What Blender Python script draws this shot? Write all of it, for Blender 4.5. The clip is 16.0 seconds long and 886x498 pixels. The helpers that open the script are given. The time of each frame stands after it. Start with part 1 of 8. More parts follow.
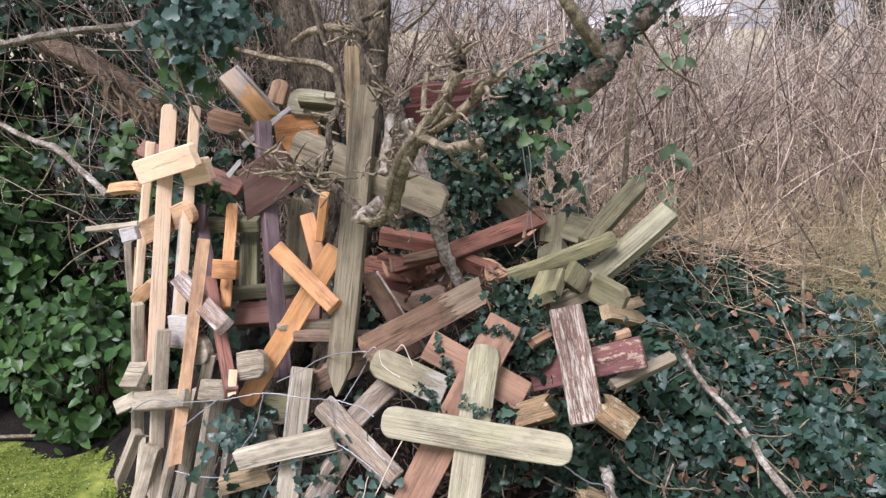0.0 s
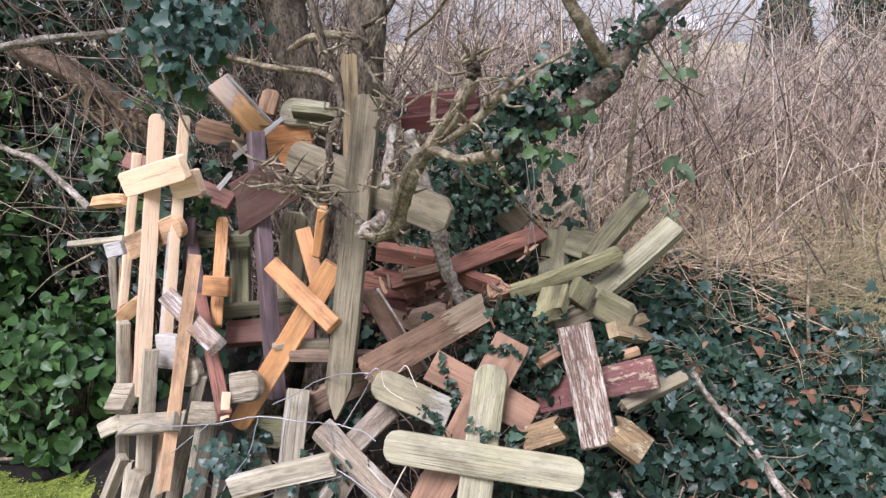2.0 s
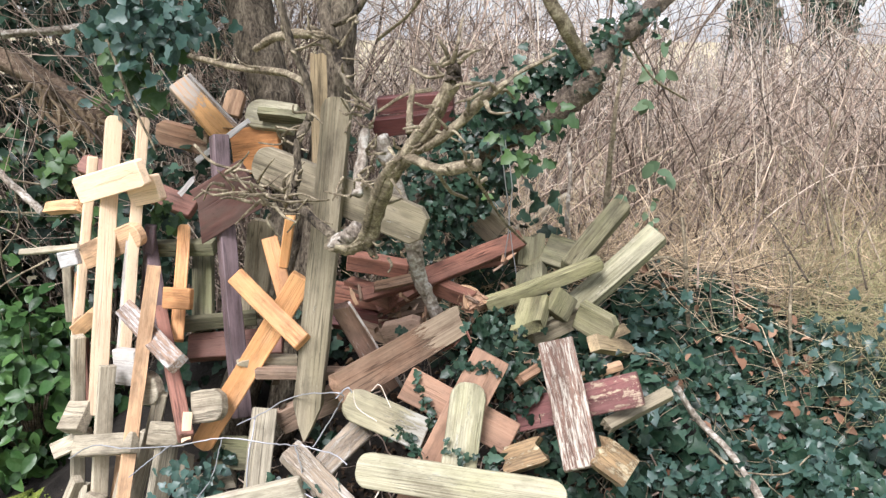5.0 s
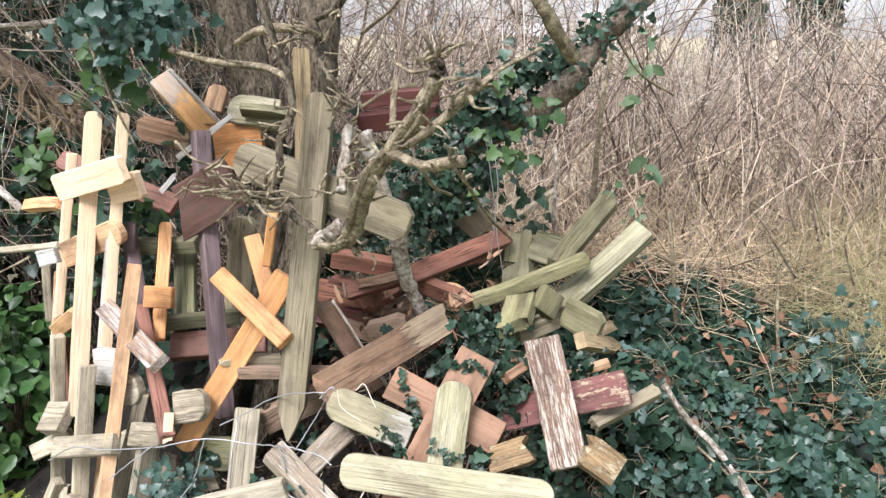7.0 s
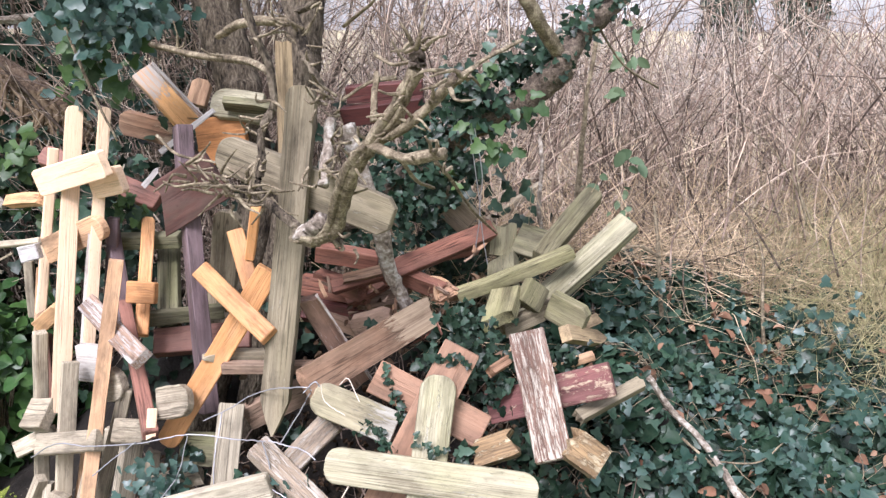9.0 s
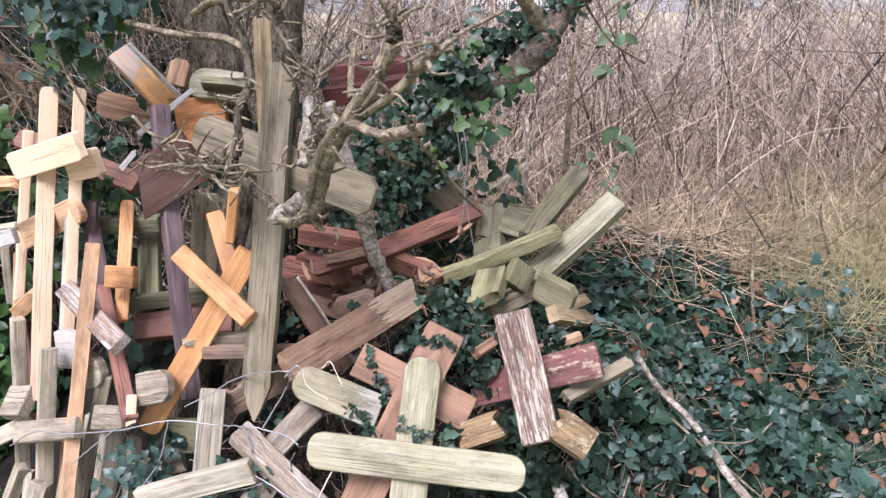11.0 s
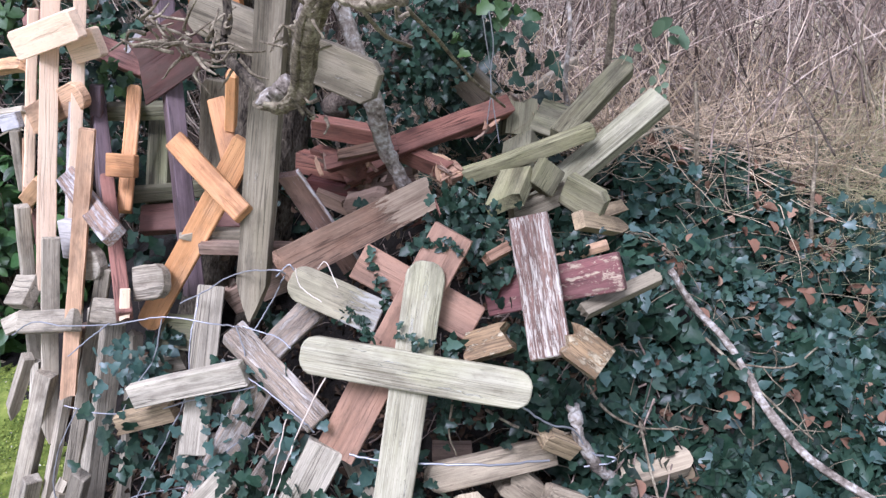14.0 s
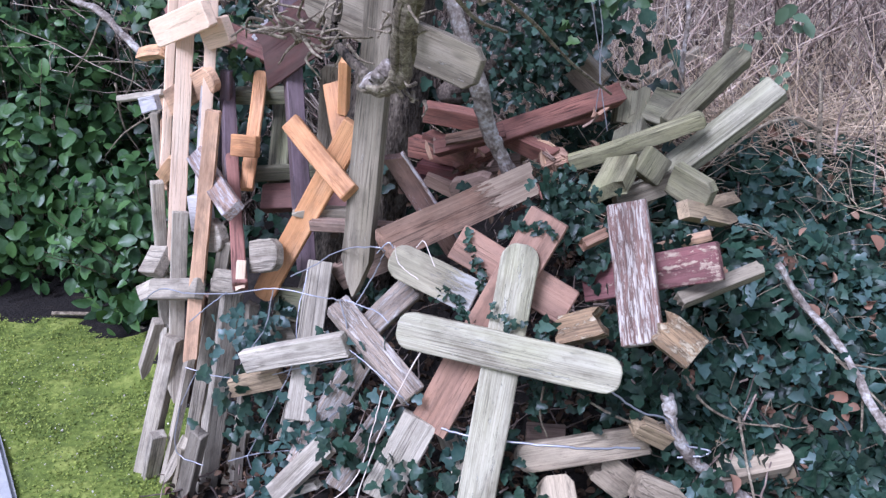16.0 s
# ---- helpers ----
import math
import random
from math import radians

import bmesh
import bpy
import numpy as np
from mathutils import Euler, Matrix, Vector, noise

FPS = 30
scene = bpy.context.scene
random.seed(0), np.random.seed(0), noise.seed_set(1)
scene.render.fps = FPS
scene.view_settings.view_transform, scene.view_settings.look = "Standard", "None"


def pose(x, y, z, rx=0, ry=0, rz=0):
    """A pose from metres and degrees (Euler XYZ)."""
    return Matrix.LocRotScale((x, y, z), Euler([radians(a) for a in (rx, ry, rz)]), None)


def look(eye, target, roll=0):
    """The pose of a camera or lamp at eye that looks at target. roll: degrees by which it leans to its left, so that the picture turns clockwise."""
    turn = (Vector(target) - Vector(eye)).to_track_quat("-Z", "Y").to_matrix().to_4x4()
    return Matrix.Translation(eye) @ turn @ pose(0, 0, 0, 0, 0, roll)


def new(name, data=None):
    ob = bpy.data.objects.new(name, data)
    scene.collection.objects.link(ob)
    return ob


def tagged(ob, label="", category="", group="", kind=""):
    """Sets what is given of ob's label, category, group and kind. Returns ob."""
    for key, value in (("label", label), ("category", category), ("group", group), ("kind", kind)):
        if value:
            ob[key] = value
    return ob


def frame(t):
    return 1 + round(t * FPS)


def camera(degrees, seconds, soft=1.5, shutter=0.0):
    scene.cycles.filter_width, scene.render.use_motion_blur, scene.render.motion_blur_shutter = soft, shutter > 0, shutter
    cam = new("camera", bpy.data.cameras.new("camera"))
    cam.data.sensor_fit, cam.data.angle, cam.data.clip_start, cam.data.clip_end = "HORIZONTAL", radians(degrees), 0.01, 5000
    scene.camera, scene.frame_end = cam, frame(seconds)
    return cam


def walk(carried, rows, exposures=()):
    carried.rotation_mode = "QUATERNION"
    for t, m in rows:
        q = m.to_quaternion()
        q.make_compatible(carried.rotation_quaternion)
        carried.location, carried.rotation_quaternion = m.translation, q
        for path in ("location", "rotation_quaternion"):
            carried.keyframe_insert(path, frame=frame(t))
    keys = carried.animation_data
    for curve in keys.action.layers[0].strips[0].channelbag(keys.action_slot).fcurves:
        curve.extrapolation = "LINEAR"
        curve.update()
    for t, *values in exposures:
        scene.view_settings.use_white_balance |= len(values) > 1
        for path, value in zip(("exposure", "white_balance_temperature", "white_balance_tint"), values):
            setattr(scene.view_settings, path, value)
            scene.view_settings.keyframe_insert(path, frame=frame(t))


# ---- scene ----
cam = camera(52.21, 16.0, soft=1.4)
walk(cam, [
    (0, look((0.0040, 0.0102, 1.6142), (0.0044, 1.9535, 1.1416), -0.31)),
    (0.5, look((0.0023, 0.0113, 1.6129), (0.0035, 1.9559, 1.1452), -0.37)),
    (1, look((-0.0018, 0.0192, 1.6113), (0.0033, 1.9650, 1.1490), -0.34)),
    (1.5, look((-0.0068, 0.0456, 1.6037), (0.0055, 1.9939, 1.1520), -0.33)),
    (2, look((-0.0657, 0.1045, 1.6030), (-0.0112, 2.0530, 1.1553), -0.01)),
    (2.5, look((-0.1418, 0.1730, 1.6086), (-0.0261, 2.1185, 1.1594), 0.57)),
    (3, look((-0.1609, 0.2060, 1.6100), (-0.0130, 2.1491, 1.1600), 0.86)),
    (3.5, look((-0.1263, 0.2078, 1.6088), (0.0104, 2.1519, 1.1598), 0.70)),
    (4, look((-0.0878, 0.2094, 1.6085), (0.0306, 2.1547, 1.1592), 0.43)),
    (6.5, look((-0.0753, 0.2445, 1.6077), (0.0726, 2.1856, 1.1492), 0.46)),
    (7, look((-0.0723, 0.2482, 1.6061), (0.0814, 2.1883, 1.1451), 0.46)),
    (7.5, look((-0.0679, 0.2502, 1.6065), (0.0909, 2.1889, 1.1418), 0.49)),
    (8, look((-0.0659, 0.2517, 1.6029), (0.1000, 2.1897, 1.1377), 0.49)),
    (8.5, look((-0.0616, 0.2533, 1.6029), (0.1089, 2.1900, 1.1337), 0.43)),
    (9, look((-0.0569, 0.2529, 1.6023), (0.1183, 2.1883, 1.1295), 0.30)),
    (11.5, look((-0.0245, 0.3097, 1.5748), (0.1657, 2.2315, 1.0549), -0.24)),
    (12, look((-0.0169, 0.3397, 1.5626), (0.1715, 2.2579, 1.0287), -0.28)),
    (12.5, look((-0.0125, 0.3840, 1.5536), (0.1730, 2.2968, 0.9996), -0.31)),
    (13, look((-0.0129, 0.4339, 1.5536), (0.1744, 2.3381, 0.9714), -0.01)),
    (13.5, look((-0.0003, 0.4660, 1.5445), (0.1654, 2.3555, 0.9101), 0.73)),
    (14, look((0.1208, 0.4371, 1.5170), (0.1406, 2.3095, 0.8144), 0.18)),
    (14.5, look((0.2126, 0.4137, 1.5008), (0.0824, 2.2614, 0.7463), -0.65)),
    (15, look((0.2312, 0.4099, 1.5053), (0.0046, 2.2517, 0.7593), -1.16)),
    (15.5, look((0.2152, 0.3944, 1.5088), (-0.0505, 2.2367, 0.7771), -1.17)),
    (16, look((0.2112, 0.3925, 1.5109), (-0.0742, 2.2386, 0.7963), -1.10)),
], exposures=[
    (0, 0.08, 5980, 22), (1.5, 0.10, 5850, 23), (3.5, 0.40, 6050, 18), (7, 0.54, 6100, 14), (9, 0.54, 5950, 22),
    (11.5, 0.22, 5850, 24), (12, 0.09, 5850, 24), (12.5, 0.15, 5550, 24), (13.5, 0.29, 5550, 25), (14, 0.25, 5300, 26), (14.5, 0.14, 5100, 27), (16, 0.17, 5000, 29),
])

# ---- world and light: a bright overcast day ----
world = bpy.data.worlds.new("overcast")
scene.world = world
world.use_nodes = True
wn, wl = world.node_tree.nodes, world.node_tree.links
wn.clear()
sky = wn.new("ShaderNodeTexSky")
sky.sky_type = "NISHITA"
sky.sun_disc = False
sky.sun_elevation = radians(52)
sky.sun_rotation = radians(209)
sky.air_density, sky.dust_density, sky.ozone_density = 1.0, 2.0, 1.0
grey = wn.new("ShaderNodeHueSaturation")
grey.inputs["Saturation"].default_value = 0.4
grey.inputs["Value"].default_value = 1.8
back = wn.new("ShaderNodeBackground")
back.inputs["Strength"].default_value = 0.085
wout = wn.new("ShaderNodeOutputWorld")
wl.new(sky.outputs[0], grey.inputs["Color"])
cloud = wn.new("ShaderNodeMix")
cloud.data_type = "RGBA"
cloud.inputs[0].default_value = 0.5
cloud.inputs[7].default_value = (9.0, 9.2, 9.5, 1)
wl.new(grey.outputs[0], cloud.inputs[6])
wl.new(cloud.outputs[2], back.inputs["Color"])
wl.new(back.outputs[0], wout.inputs["Surface"])

sun = new("sun", bpy.data.lights.new("sun", "SUN"))
sun.data.energy, sun.data.angle, sun.data.color = 4.4, radians(24), (1.0, 0.97, 0.94)
sun.matrix_world = look((-2.3, -2.2, 6.0), (0.0, 2.0, 0.5))


# ---- materials ----
MATS = {}


def nodes_of(name):
    m = bpy.data.materials.new(name)
    m.use_nodes = True
    MATS[name] = m
    n, l = m.node_tree.nodes, m.node_tree.links
    return m, n, l, n["Principled BSDF"]


def ramp(n, l, source, stops):
    r = n.new("ShaderNodeValToRGB")
    e = r.color_ramp.elements
    while len(e) < len(stops):
        e.new(0.5)
    for k, (p, c) in zip(e, stops):
        k.position, k.color = p, (*c, 1)
    l.new(source, r.inputs[0])
    return r.outputs[0]


def noise_tex(n, l, vec, scale, detail=4, rough=0.6):
    t = n.new("ShaderNodeTexNoise")
    t.inputs["Scale"].default_value, t.inputs["Detail"].default_value, t.inputs["Roughness"].default_value = scale, detail, rough
    l.new(vec, t.inputs["Vector"])
    return t.outputs["Fac"]


def stretched(n, l, vec, scale):
    m = n.new("ShaderNodeMapping")
    m.inputs["Scale"].default_value = scale
    l.new(vec, m.inputs["Vector"])
    return m.outputs[0]


def mix(n, l, fac, a, b, mode="MIX"):
    m = n.new("ShaderNodeMix")
    m.data_type, m.blend_type = "RGBA", mode
    for src, key in ((fac, 0), (a, 6), (b, 7)):
        if isinstance(src, (float, int)):
            m.inputs[key].default_value = src
        elif isinstance(src, tuple):
            m.inputs[key].default_value = (*src, 1)
        else:
            l.new(src, m.inputs[key])
    return m.outputs[2]


def bump(n, l, height, strength, dist, bsdf):
    b = n.new("ShaderNodeBump")
    b.inputs["Strength"].default_value, b.inputs["Distance"].default_value = strength, dist
    l.new(height, b.inputs["Height"])
    l.new(b.outputs[0], bsdf.inputs["Normal"])


def wood(name, light, dark, rough=0.75, grain=0.5, stain=None, stain_amount=0.5, paint=None, paint_at=0.5, grime_by=0.55, fine=130, slope=0.0, rings=0.12, cracks=0.6, flake=(11, 150, 150), wear=0.75):
    """Boards with grain along their length; stain: algae or dirt in patches; paint: a flaking coat over the wood."""
    m, n, l, p = nodes_of(name)
    tc, info = n.new("ShaderNodeTexCoord"), n.new("ShaderNodeObjectInfo")
    shift = n.new("ShaderNodeVectorMath")
    shift.operation = "MULTIPLY_ADD"
    l.new(info.outputs["Random"], shift.inputs[0])
    shift.inputs[1].default_value = (7, 11, 5)
    l.new(tc.outputs["Object"], shift.inputs[2])
    vec = shift.outputs[0]
    g1 = noise_tex(n, l, stretched(n, l, vec, (1.6, fine, fine)), 1.0, 6, 0.7)
    g2 = noise_tex(n, l, stretched(n, l, vec, (4, fine * 3.5, fine * 3.5)), 1.0, 3, 0.6)
    g3 = noise_tex(n, l, stretched(n, l, vec, (1.3, fine * 0.25, fine * 0.25)), 1.0, 3, 0.5)
    g = mix(n, l, 0.22, mix(n, l, 0.5, g1, g2), g3)
    if rings:
        wave = n.new("ShaderNodeTexWave")
        wave.bands_direction = "Y"
        for key, val in (("Scale", 1.0), ("Distortion", 16.0), ("Detail", 3.0), ("Detail Scale", 1.0), ("Detail Roughness", 0.6)):
            wave.inputs[key].default_value = val
        l.new(stretched(n, l, vec, (3.0, 48, 48)), wave.inputs["Vector"])
        g = mix(n, l, 0.35 * rings, g, wave.outputs["Fac"])
    col = ramp(n, l, g, [(0.5 - 0.22 * (1.2 - grain), dark), (0.5 + 0.10 * (1.2 - grain), light)])
    blot = noise_tex(n, l, stretched(n, l, vec, (6, 14, 14)), 1.0, 5, 0.6)
    if stain:
        f = ramp(n, l, blot, [(0.62 - 0.35 * stain_amount, (0, 0, 0)), (0.78 - 0.2 * stain_amount, (1, 1, 1))])
        col = mix(n, l, f, col, mix(n, l, 0.55, stain, col, "MIX"))
    grime = noise_tex(n, l, stretched(n, l, vec, (9, 22, 22)), 1.0, 6, 0.7)
    col = mix(n, l, ramp(n, l, grime, [(0.30, (1, 1, 1)), (0.50, (0, 0, 0))]), col, mix(n, l, grime_by, col, (0.07, 0.06, 0.045)))
    streak = noise_tex(n, l, stretched(n, l, vec, (0.9, 34, 34)), 1.0, 4, 0.65)
    col = mix(n, l, ramp(n, l, streak, [(0.36, (0.75, 0.75, 0.75)), (0.52, (0, 0, 0))]), col, mix(n, l, grime_by, col, tuple(0.42 * c for c in dark)))
    bleach = noise_tex(n, l, stretched(n, l, vec, (2.2, 9, 9)), 1.0, 3, 0.5)
    col = mix(n, l, ramp(n, l, bleach, [(0.52, (0, 0, 0)), (0.72, (0.4, 0.4, 0.4))]), col, tuple(min(0.9, 1.25 * c + 0.03) for c in light))
    line = noise_tex(n, l, stretched(n, l, vec, (2.0, 75, 75)), 1.0, 2, 0.5)
    crack = ramp(n, l, line, [(0.472, (0, 0, 0)), (0.494, (1, 1, 1)), (0.506, (1, 1, 1)), (0.528, (0, 0, 0))])
    where = ramp(n, l, noise_tex(n, l, stretched(n, l, vec, (3, 30, 30)), 1.0, 2, 0.5), [(0.42, (0, 0, 0)), (0.56, (1, 1, 1))])
    crack = mix(n, l, 1.0, crack, where, "MULTIPLY")
    vor = n.new("ShaderNodeTexVoronoi")
    vor.inputs["Scale"].default_value = 1.0
    l.new(stretched(n, l, vec, (4.5, 13, 13)), vor.inputs["Vector"])
    knot = ramp(n, l, vor.outputs["Distance"], [(0.05, (1, 1, 1)), (0.13, (0, 0, 0))])
    flaw = mix(n, l, 1.0, crack, mix(n, l, 1.0, knot, (0.7, 0.7, 0.7), "MULTIPLY"), "LIGHTEN")
    col = mix(n, l, mix(n, l, 1.0, flaw, (cracks, cracks, cracks), "MULTIPLY"), col, tuple(0.22 * c for c in dark))
    speck = noise_tex(n, l, stretched(n, l, vec, (60, 210, 210)), 1.0, 3, 0.7)
    col = mix(n, l, ramp(n, l, speck, [(0.58, (0, 0, 0)), (0.72, (0.45, 0.45, 0.45))]), col, tuple(0.45 * c for c in dark))
    height = mix(n, l, ramp(n, l, flaw, [(0, (0, 0, 0)), (1, (0.8, 0.8, 0.8))]), g, (0.0, 0.0, 0.0))
    if paint:
        pn = noise_tex(n, l, stretched(n, l, vec, flake), 1.0, 7, 0.8)
        pb = noise_tex(n, l, stretched(n, l, vec, (5, 12, 12)), 1.0, 3, 0.5)
        pv = mix(n, l, 0.15, pn, pb)
        if slope:
            sep = n.new("ShaderNodeSeparateXYZ")
            l.new(tc.outputs["Object"], sep.inputs[0])
            ma = n.new("ShaderNodeMath")
            ma.operation = "MULTIPLY_ADD"
            ma.inputs[1].default_value = slope
            l.new(sep.outputs[0], ma.inputs[0])
            l.new(pv, ma.inputs[2])
            pv = ma.outputs[0]
        pm = ramp(n, l, pv, [(paint_at - 0.012, (0, 0, 0)), (paint_at + 0.012, (1, 1, 1))])
        coat = mix(n, l, ramp(n, l, g1, [(0.34, (0.75, 0.75, 0.75)), (0.56, (0, 0, 0))]), mix(n, l, blot, paint, tuple(c * 0.7 for c in paint)), dark)
        col = mix(n, l, pm, col, coat)
        height = mix(n, l, 0.5, g, pm)
    tone = noise_tex(n, l, stretched(n, l, vec, (5, 17, 17)), 1.0, 5, 0.65)
    col = mix(n, l, wear, col, ramp(n, l, tone, [(0.34, (0.56, 0.53, 0.51)), (0.48, (1.04, 1.04, 1.04)), (0.66, (1.25, 1.24, 1.22))]), "MULTIPLY")
    hs = n.new("ShaderNodeHueSaturation")
    vr = n.new("ShaderNodeMapRange")
    vr.inputs[3].default_value, vr.inputs[4].default_value = 0.70, 1.04
    l.new(info.outputs["Random"], vr.inputs[0])
    l.new(vr.outputs[0], hs.inputs["Value"])
    l.new(col, hs.inputs["Color"])
    l.new(hs.outputs[0], p.inputs["Base Color"])
    rr = n.new("ShaderNodeMapRange")
    rr.inputs[3].default_value, rr.inputs[4].default_value = rough - 0.1, min(1, rough + 0.15)
    l.new(blot, rr.inputs[0])
    l.new(rr.outputs[0], p.inputs["Roughness"])
    p.inputs["Specular IOR Level"].default_value = 0.3
    bump(n, l, height, 0.45 + 0.55 * grain, 0.003, p)
    return m


wood("pine", (0.95, 0.725, 0.50), (0.86, 0.59, 0.36), 0.6, 0.18, grime_by=0.12, cracks=0.3, wear=0.15)
wood("pineorange", (0.72, 0.44, 0.23), (0.46, 0.24, 0.11), 0.6, 0.5, (0.4, 0.3, 0.2), 0.3, grime_by=0.3)
wood("darkplum", (0.10, 0.048, 0.038), (0.06, 0.03, 0.024), 0.5, 0.2, (0.12, 0.09, 0.075), 0.3, cracks=0.3)
wood("limepale", (0.45, 0.42, 0.29), (0.21, 0.19, 0.115), 0.85, 0.6, (0.27, 0.275, 0.13), 0.6, rings=0.15, paint=(0.60, 0.55, 0.40), paint_at=0.58, flake=(14, 60, 60))
wood("darkred", (0.14, 0.05, 0.042), (0.08, 0.026, 0.022), 0.55, 0.3, (0.16, 0.1, 0.08), 0.3)
wood("orange", (0.76, 0.40, 0.17), (0.58, 0.26, 0.095), 0.5, 0.35, (0.66, 0.46, 0.28), 0.25, grime_by=0.2, cracks=0.35)
wood("orangebrown", (0.52, 0.24, 0.085), (0.38, 0.155, 0.05), 0.55, 0.3)
wood("tan", (0.68, 0.44, 0.26), (0.46, 0.27, 0.15), 0.65, 0.35, (0.5, 0.36, 0.24), 0.3, cracks=0.4)
wood("tanbrown", (0.40, 0.235, 0.15), (0.30, 0.165, 0.102), 0.6, 0.2, (0.29, 0.20, 0.145), 0.5, cracks=0.35)
wood("brokenbrown", (0.36, 0.24, 0.155), (0.17, 0.10, 0.062), 0.8, 0.6, (0.34, 0.165, 0.09), 0.6, paint=(0.56, 0.43, 0.29), paint_at=0.66, slope=2.0, flake=(9, 60, 60))
wood("flaked", (0.40, 0.27, 0.14), (0.16, 0.10, 0.055), 0.8, 0.6, (0.2, 0.15, 0.09), 0.4, paint=(0.66, 0.55, 0.36), paint_at=0.53, flake=(22, 60, 60))
wood("tanyellow", (0.50, 0.38, 0.22), (0.25, 0.18, 0.10), 0.75, 0.5, (0.2, 0.17, 0.12), 0.4)
wood("tangrey", (0.48, 0.395, 0.265), (0.24, 0.185, 0.12), 0.8, 0.5, (0.2, 0.18, 0.13), 0.4)
wood("brown", (0.34, 0.235, 0.165), (0.18, 0.115, 0.075), 0.75, 0.45, (0.28, 0.23, 0.17), 0.4)
wood("redbrown", (0.27, 0.13, 0.095), (0.17, 0.075, 0.055), 0.6, 0.25, (0.2, 0.14, 0.11), 0.3)
wood("mahogany", (0.33, 0.15, 0.10), (0.15, 0.062, 0.042), 0.6, 0.45, (0.36, 0.20, 0.14), 0.35, cracks=0.8)
wood("plum", (0.175, 0.125, 0.13), (0.115, 0.08, 0.085), 0.55, 0.2, (0.13, 0.11, 0.1), 0.35)
wood("grey", (0.50, 0.44, 0.325), (0.24, 0.20, 0.14), 0.85, 0.55, (0.27, 0.235, 0.16), 0.4)
wood("lightgrey", (0.62, 0.555, 0.42), (0.33, 0.285, 0.205), 0.85, 0.6, (0.34, 0.31, 0.21), 0.4)
wood("whitegrey", (0.58, 0.55, 0.5), (0.4, 0.36, 0.32), 0.8, 0.4, (0.4, 0.36, 0.3), 0.4)
wood("olive", (0.35, 0.30, 0.205), (0.18, 0.145, 0.092), 0.85, 0.5, (0.21, 0.185, 0.11), 0.5, rings=0.15, paint=(0.50, 0.46, 0.36), paint_at=0.63, flake=(20, 110, 110))
wood("moss", (0.26, 0.24, 0.15), (0.12, 0.11, 0.065), 0.85, 0.5, (0.17, 0.19, 0.07), 0.6)
wood("green", (0.31, 0.285, 0.17), (0.13, 0.115, 0.065), 0.85, 0.6, (0.21, 0.21, 0.085), 0.55, rings=0.15)
wood("limegreen", (0.34, 0.315, 0.17), (0.16, 0.145, 0.075), 0.85, 0.55, (0.24, 0.25, 0.09), 0.55, rings=0.15)
wood("lime", (0.47, 0.435, 0.31), (0.25, 0.225, 0.14), 0.85, 0.55, (0.36, 0.35, 0.19), 0.5, grime_by=0.35, fine=125, rings=0.2, paint=(0.56, 0.54, 0.44), paint_at=0.60, flake=(10, 60, 60))
wood("limewhite", (0.47, 0.42, 0.28), (0.28, 0.24, 0.15), 0.8, 0.5, (0.38, 0.36, 0.22), 0.4, grime_by=0.4, fine=125, rings=0.2, paint=(0.58, 0.56, 0.49), paint_at=0.60, slope=2.2)
wood("splinter", (0.48, 0.30, 0.19), (0.26, 0.14, 0.08), 0.8, 0.7)
wood("white", (0.72, 0.7, 0.68), (0.6, 0.57, 0.53), 0.6, 0.3, (0.4, 0.36, 0.3), 0.35)
wood("peelwhite", (0.45, 0.31, 0.22), (0.25, 0.16, 0.11), 0.75, 0.5, paint=(0.72, 0.68, 0.64), paint_at=0.5)
wood("peelgrey", (0.48, 0.39, 0.29), (0.24, 0.18, 0.125), 0.8, 0.6, paint=(0.68, 0.63, 0.55), paint_at=0.52)
wood("peelorange", (0.80, 0.46, 0.19), (0.62, 0.31, 0.11), 0.7, 0.4, paint=(0.52, 0.48, 0.42), paint_at=0.52, slope=-2.4, grime_by=0.2, flake=(18, 70, 70))
wood("brownpeel", (0.33, 0.21, 0.15), (0.2, 0.12, 0.085), 0.7, 0.4, paint=(0.62, 0.56, 0.5), paint_at=0.58)
wood("peelmaroon", (0.25, 0.15, 0.11), (0.14, 0.08, 0.057), 0.7, 0.4, paint=(0.66, 0.60, 0.50), paint_at=0.50, fine=150, flake=(16, 170, 170))
wood("maroon", (0.26, 0.11, 0.10), (0.18, 0.07, 0.065), 0.55, 0.2, (0.22, 0.14, 0.12), 0.4, paint=(0.60, 0.48, 0.34), paint_at=0.575, slope=0.25, flake=(26, 60, 60))


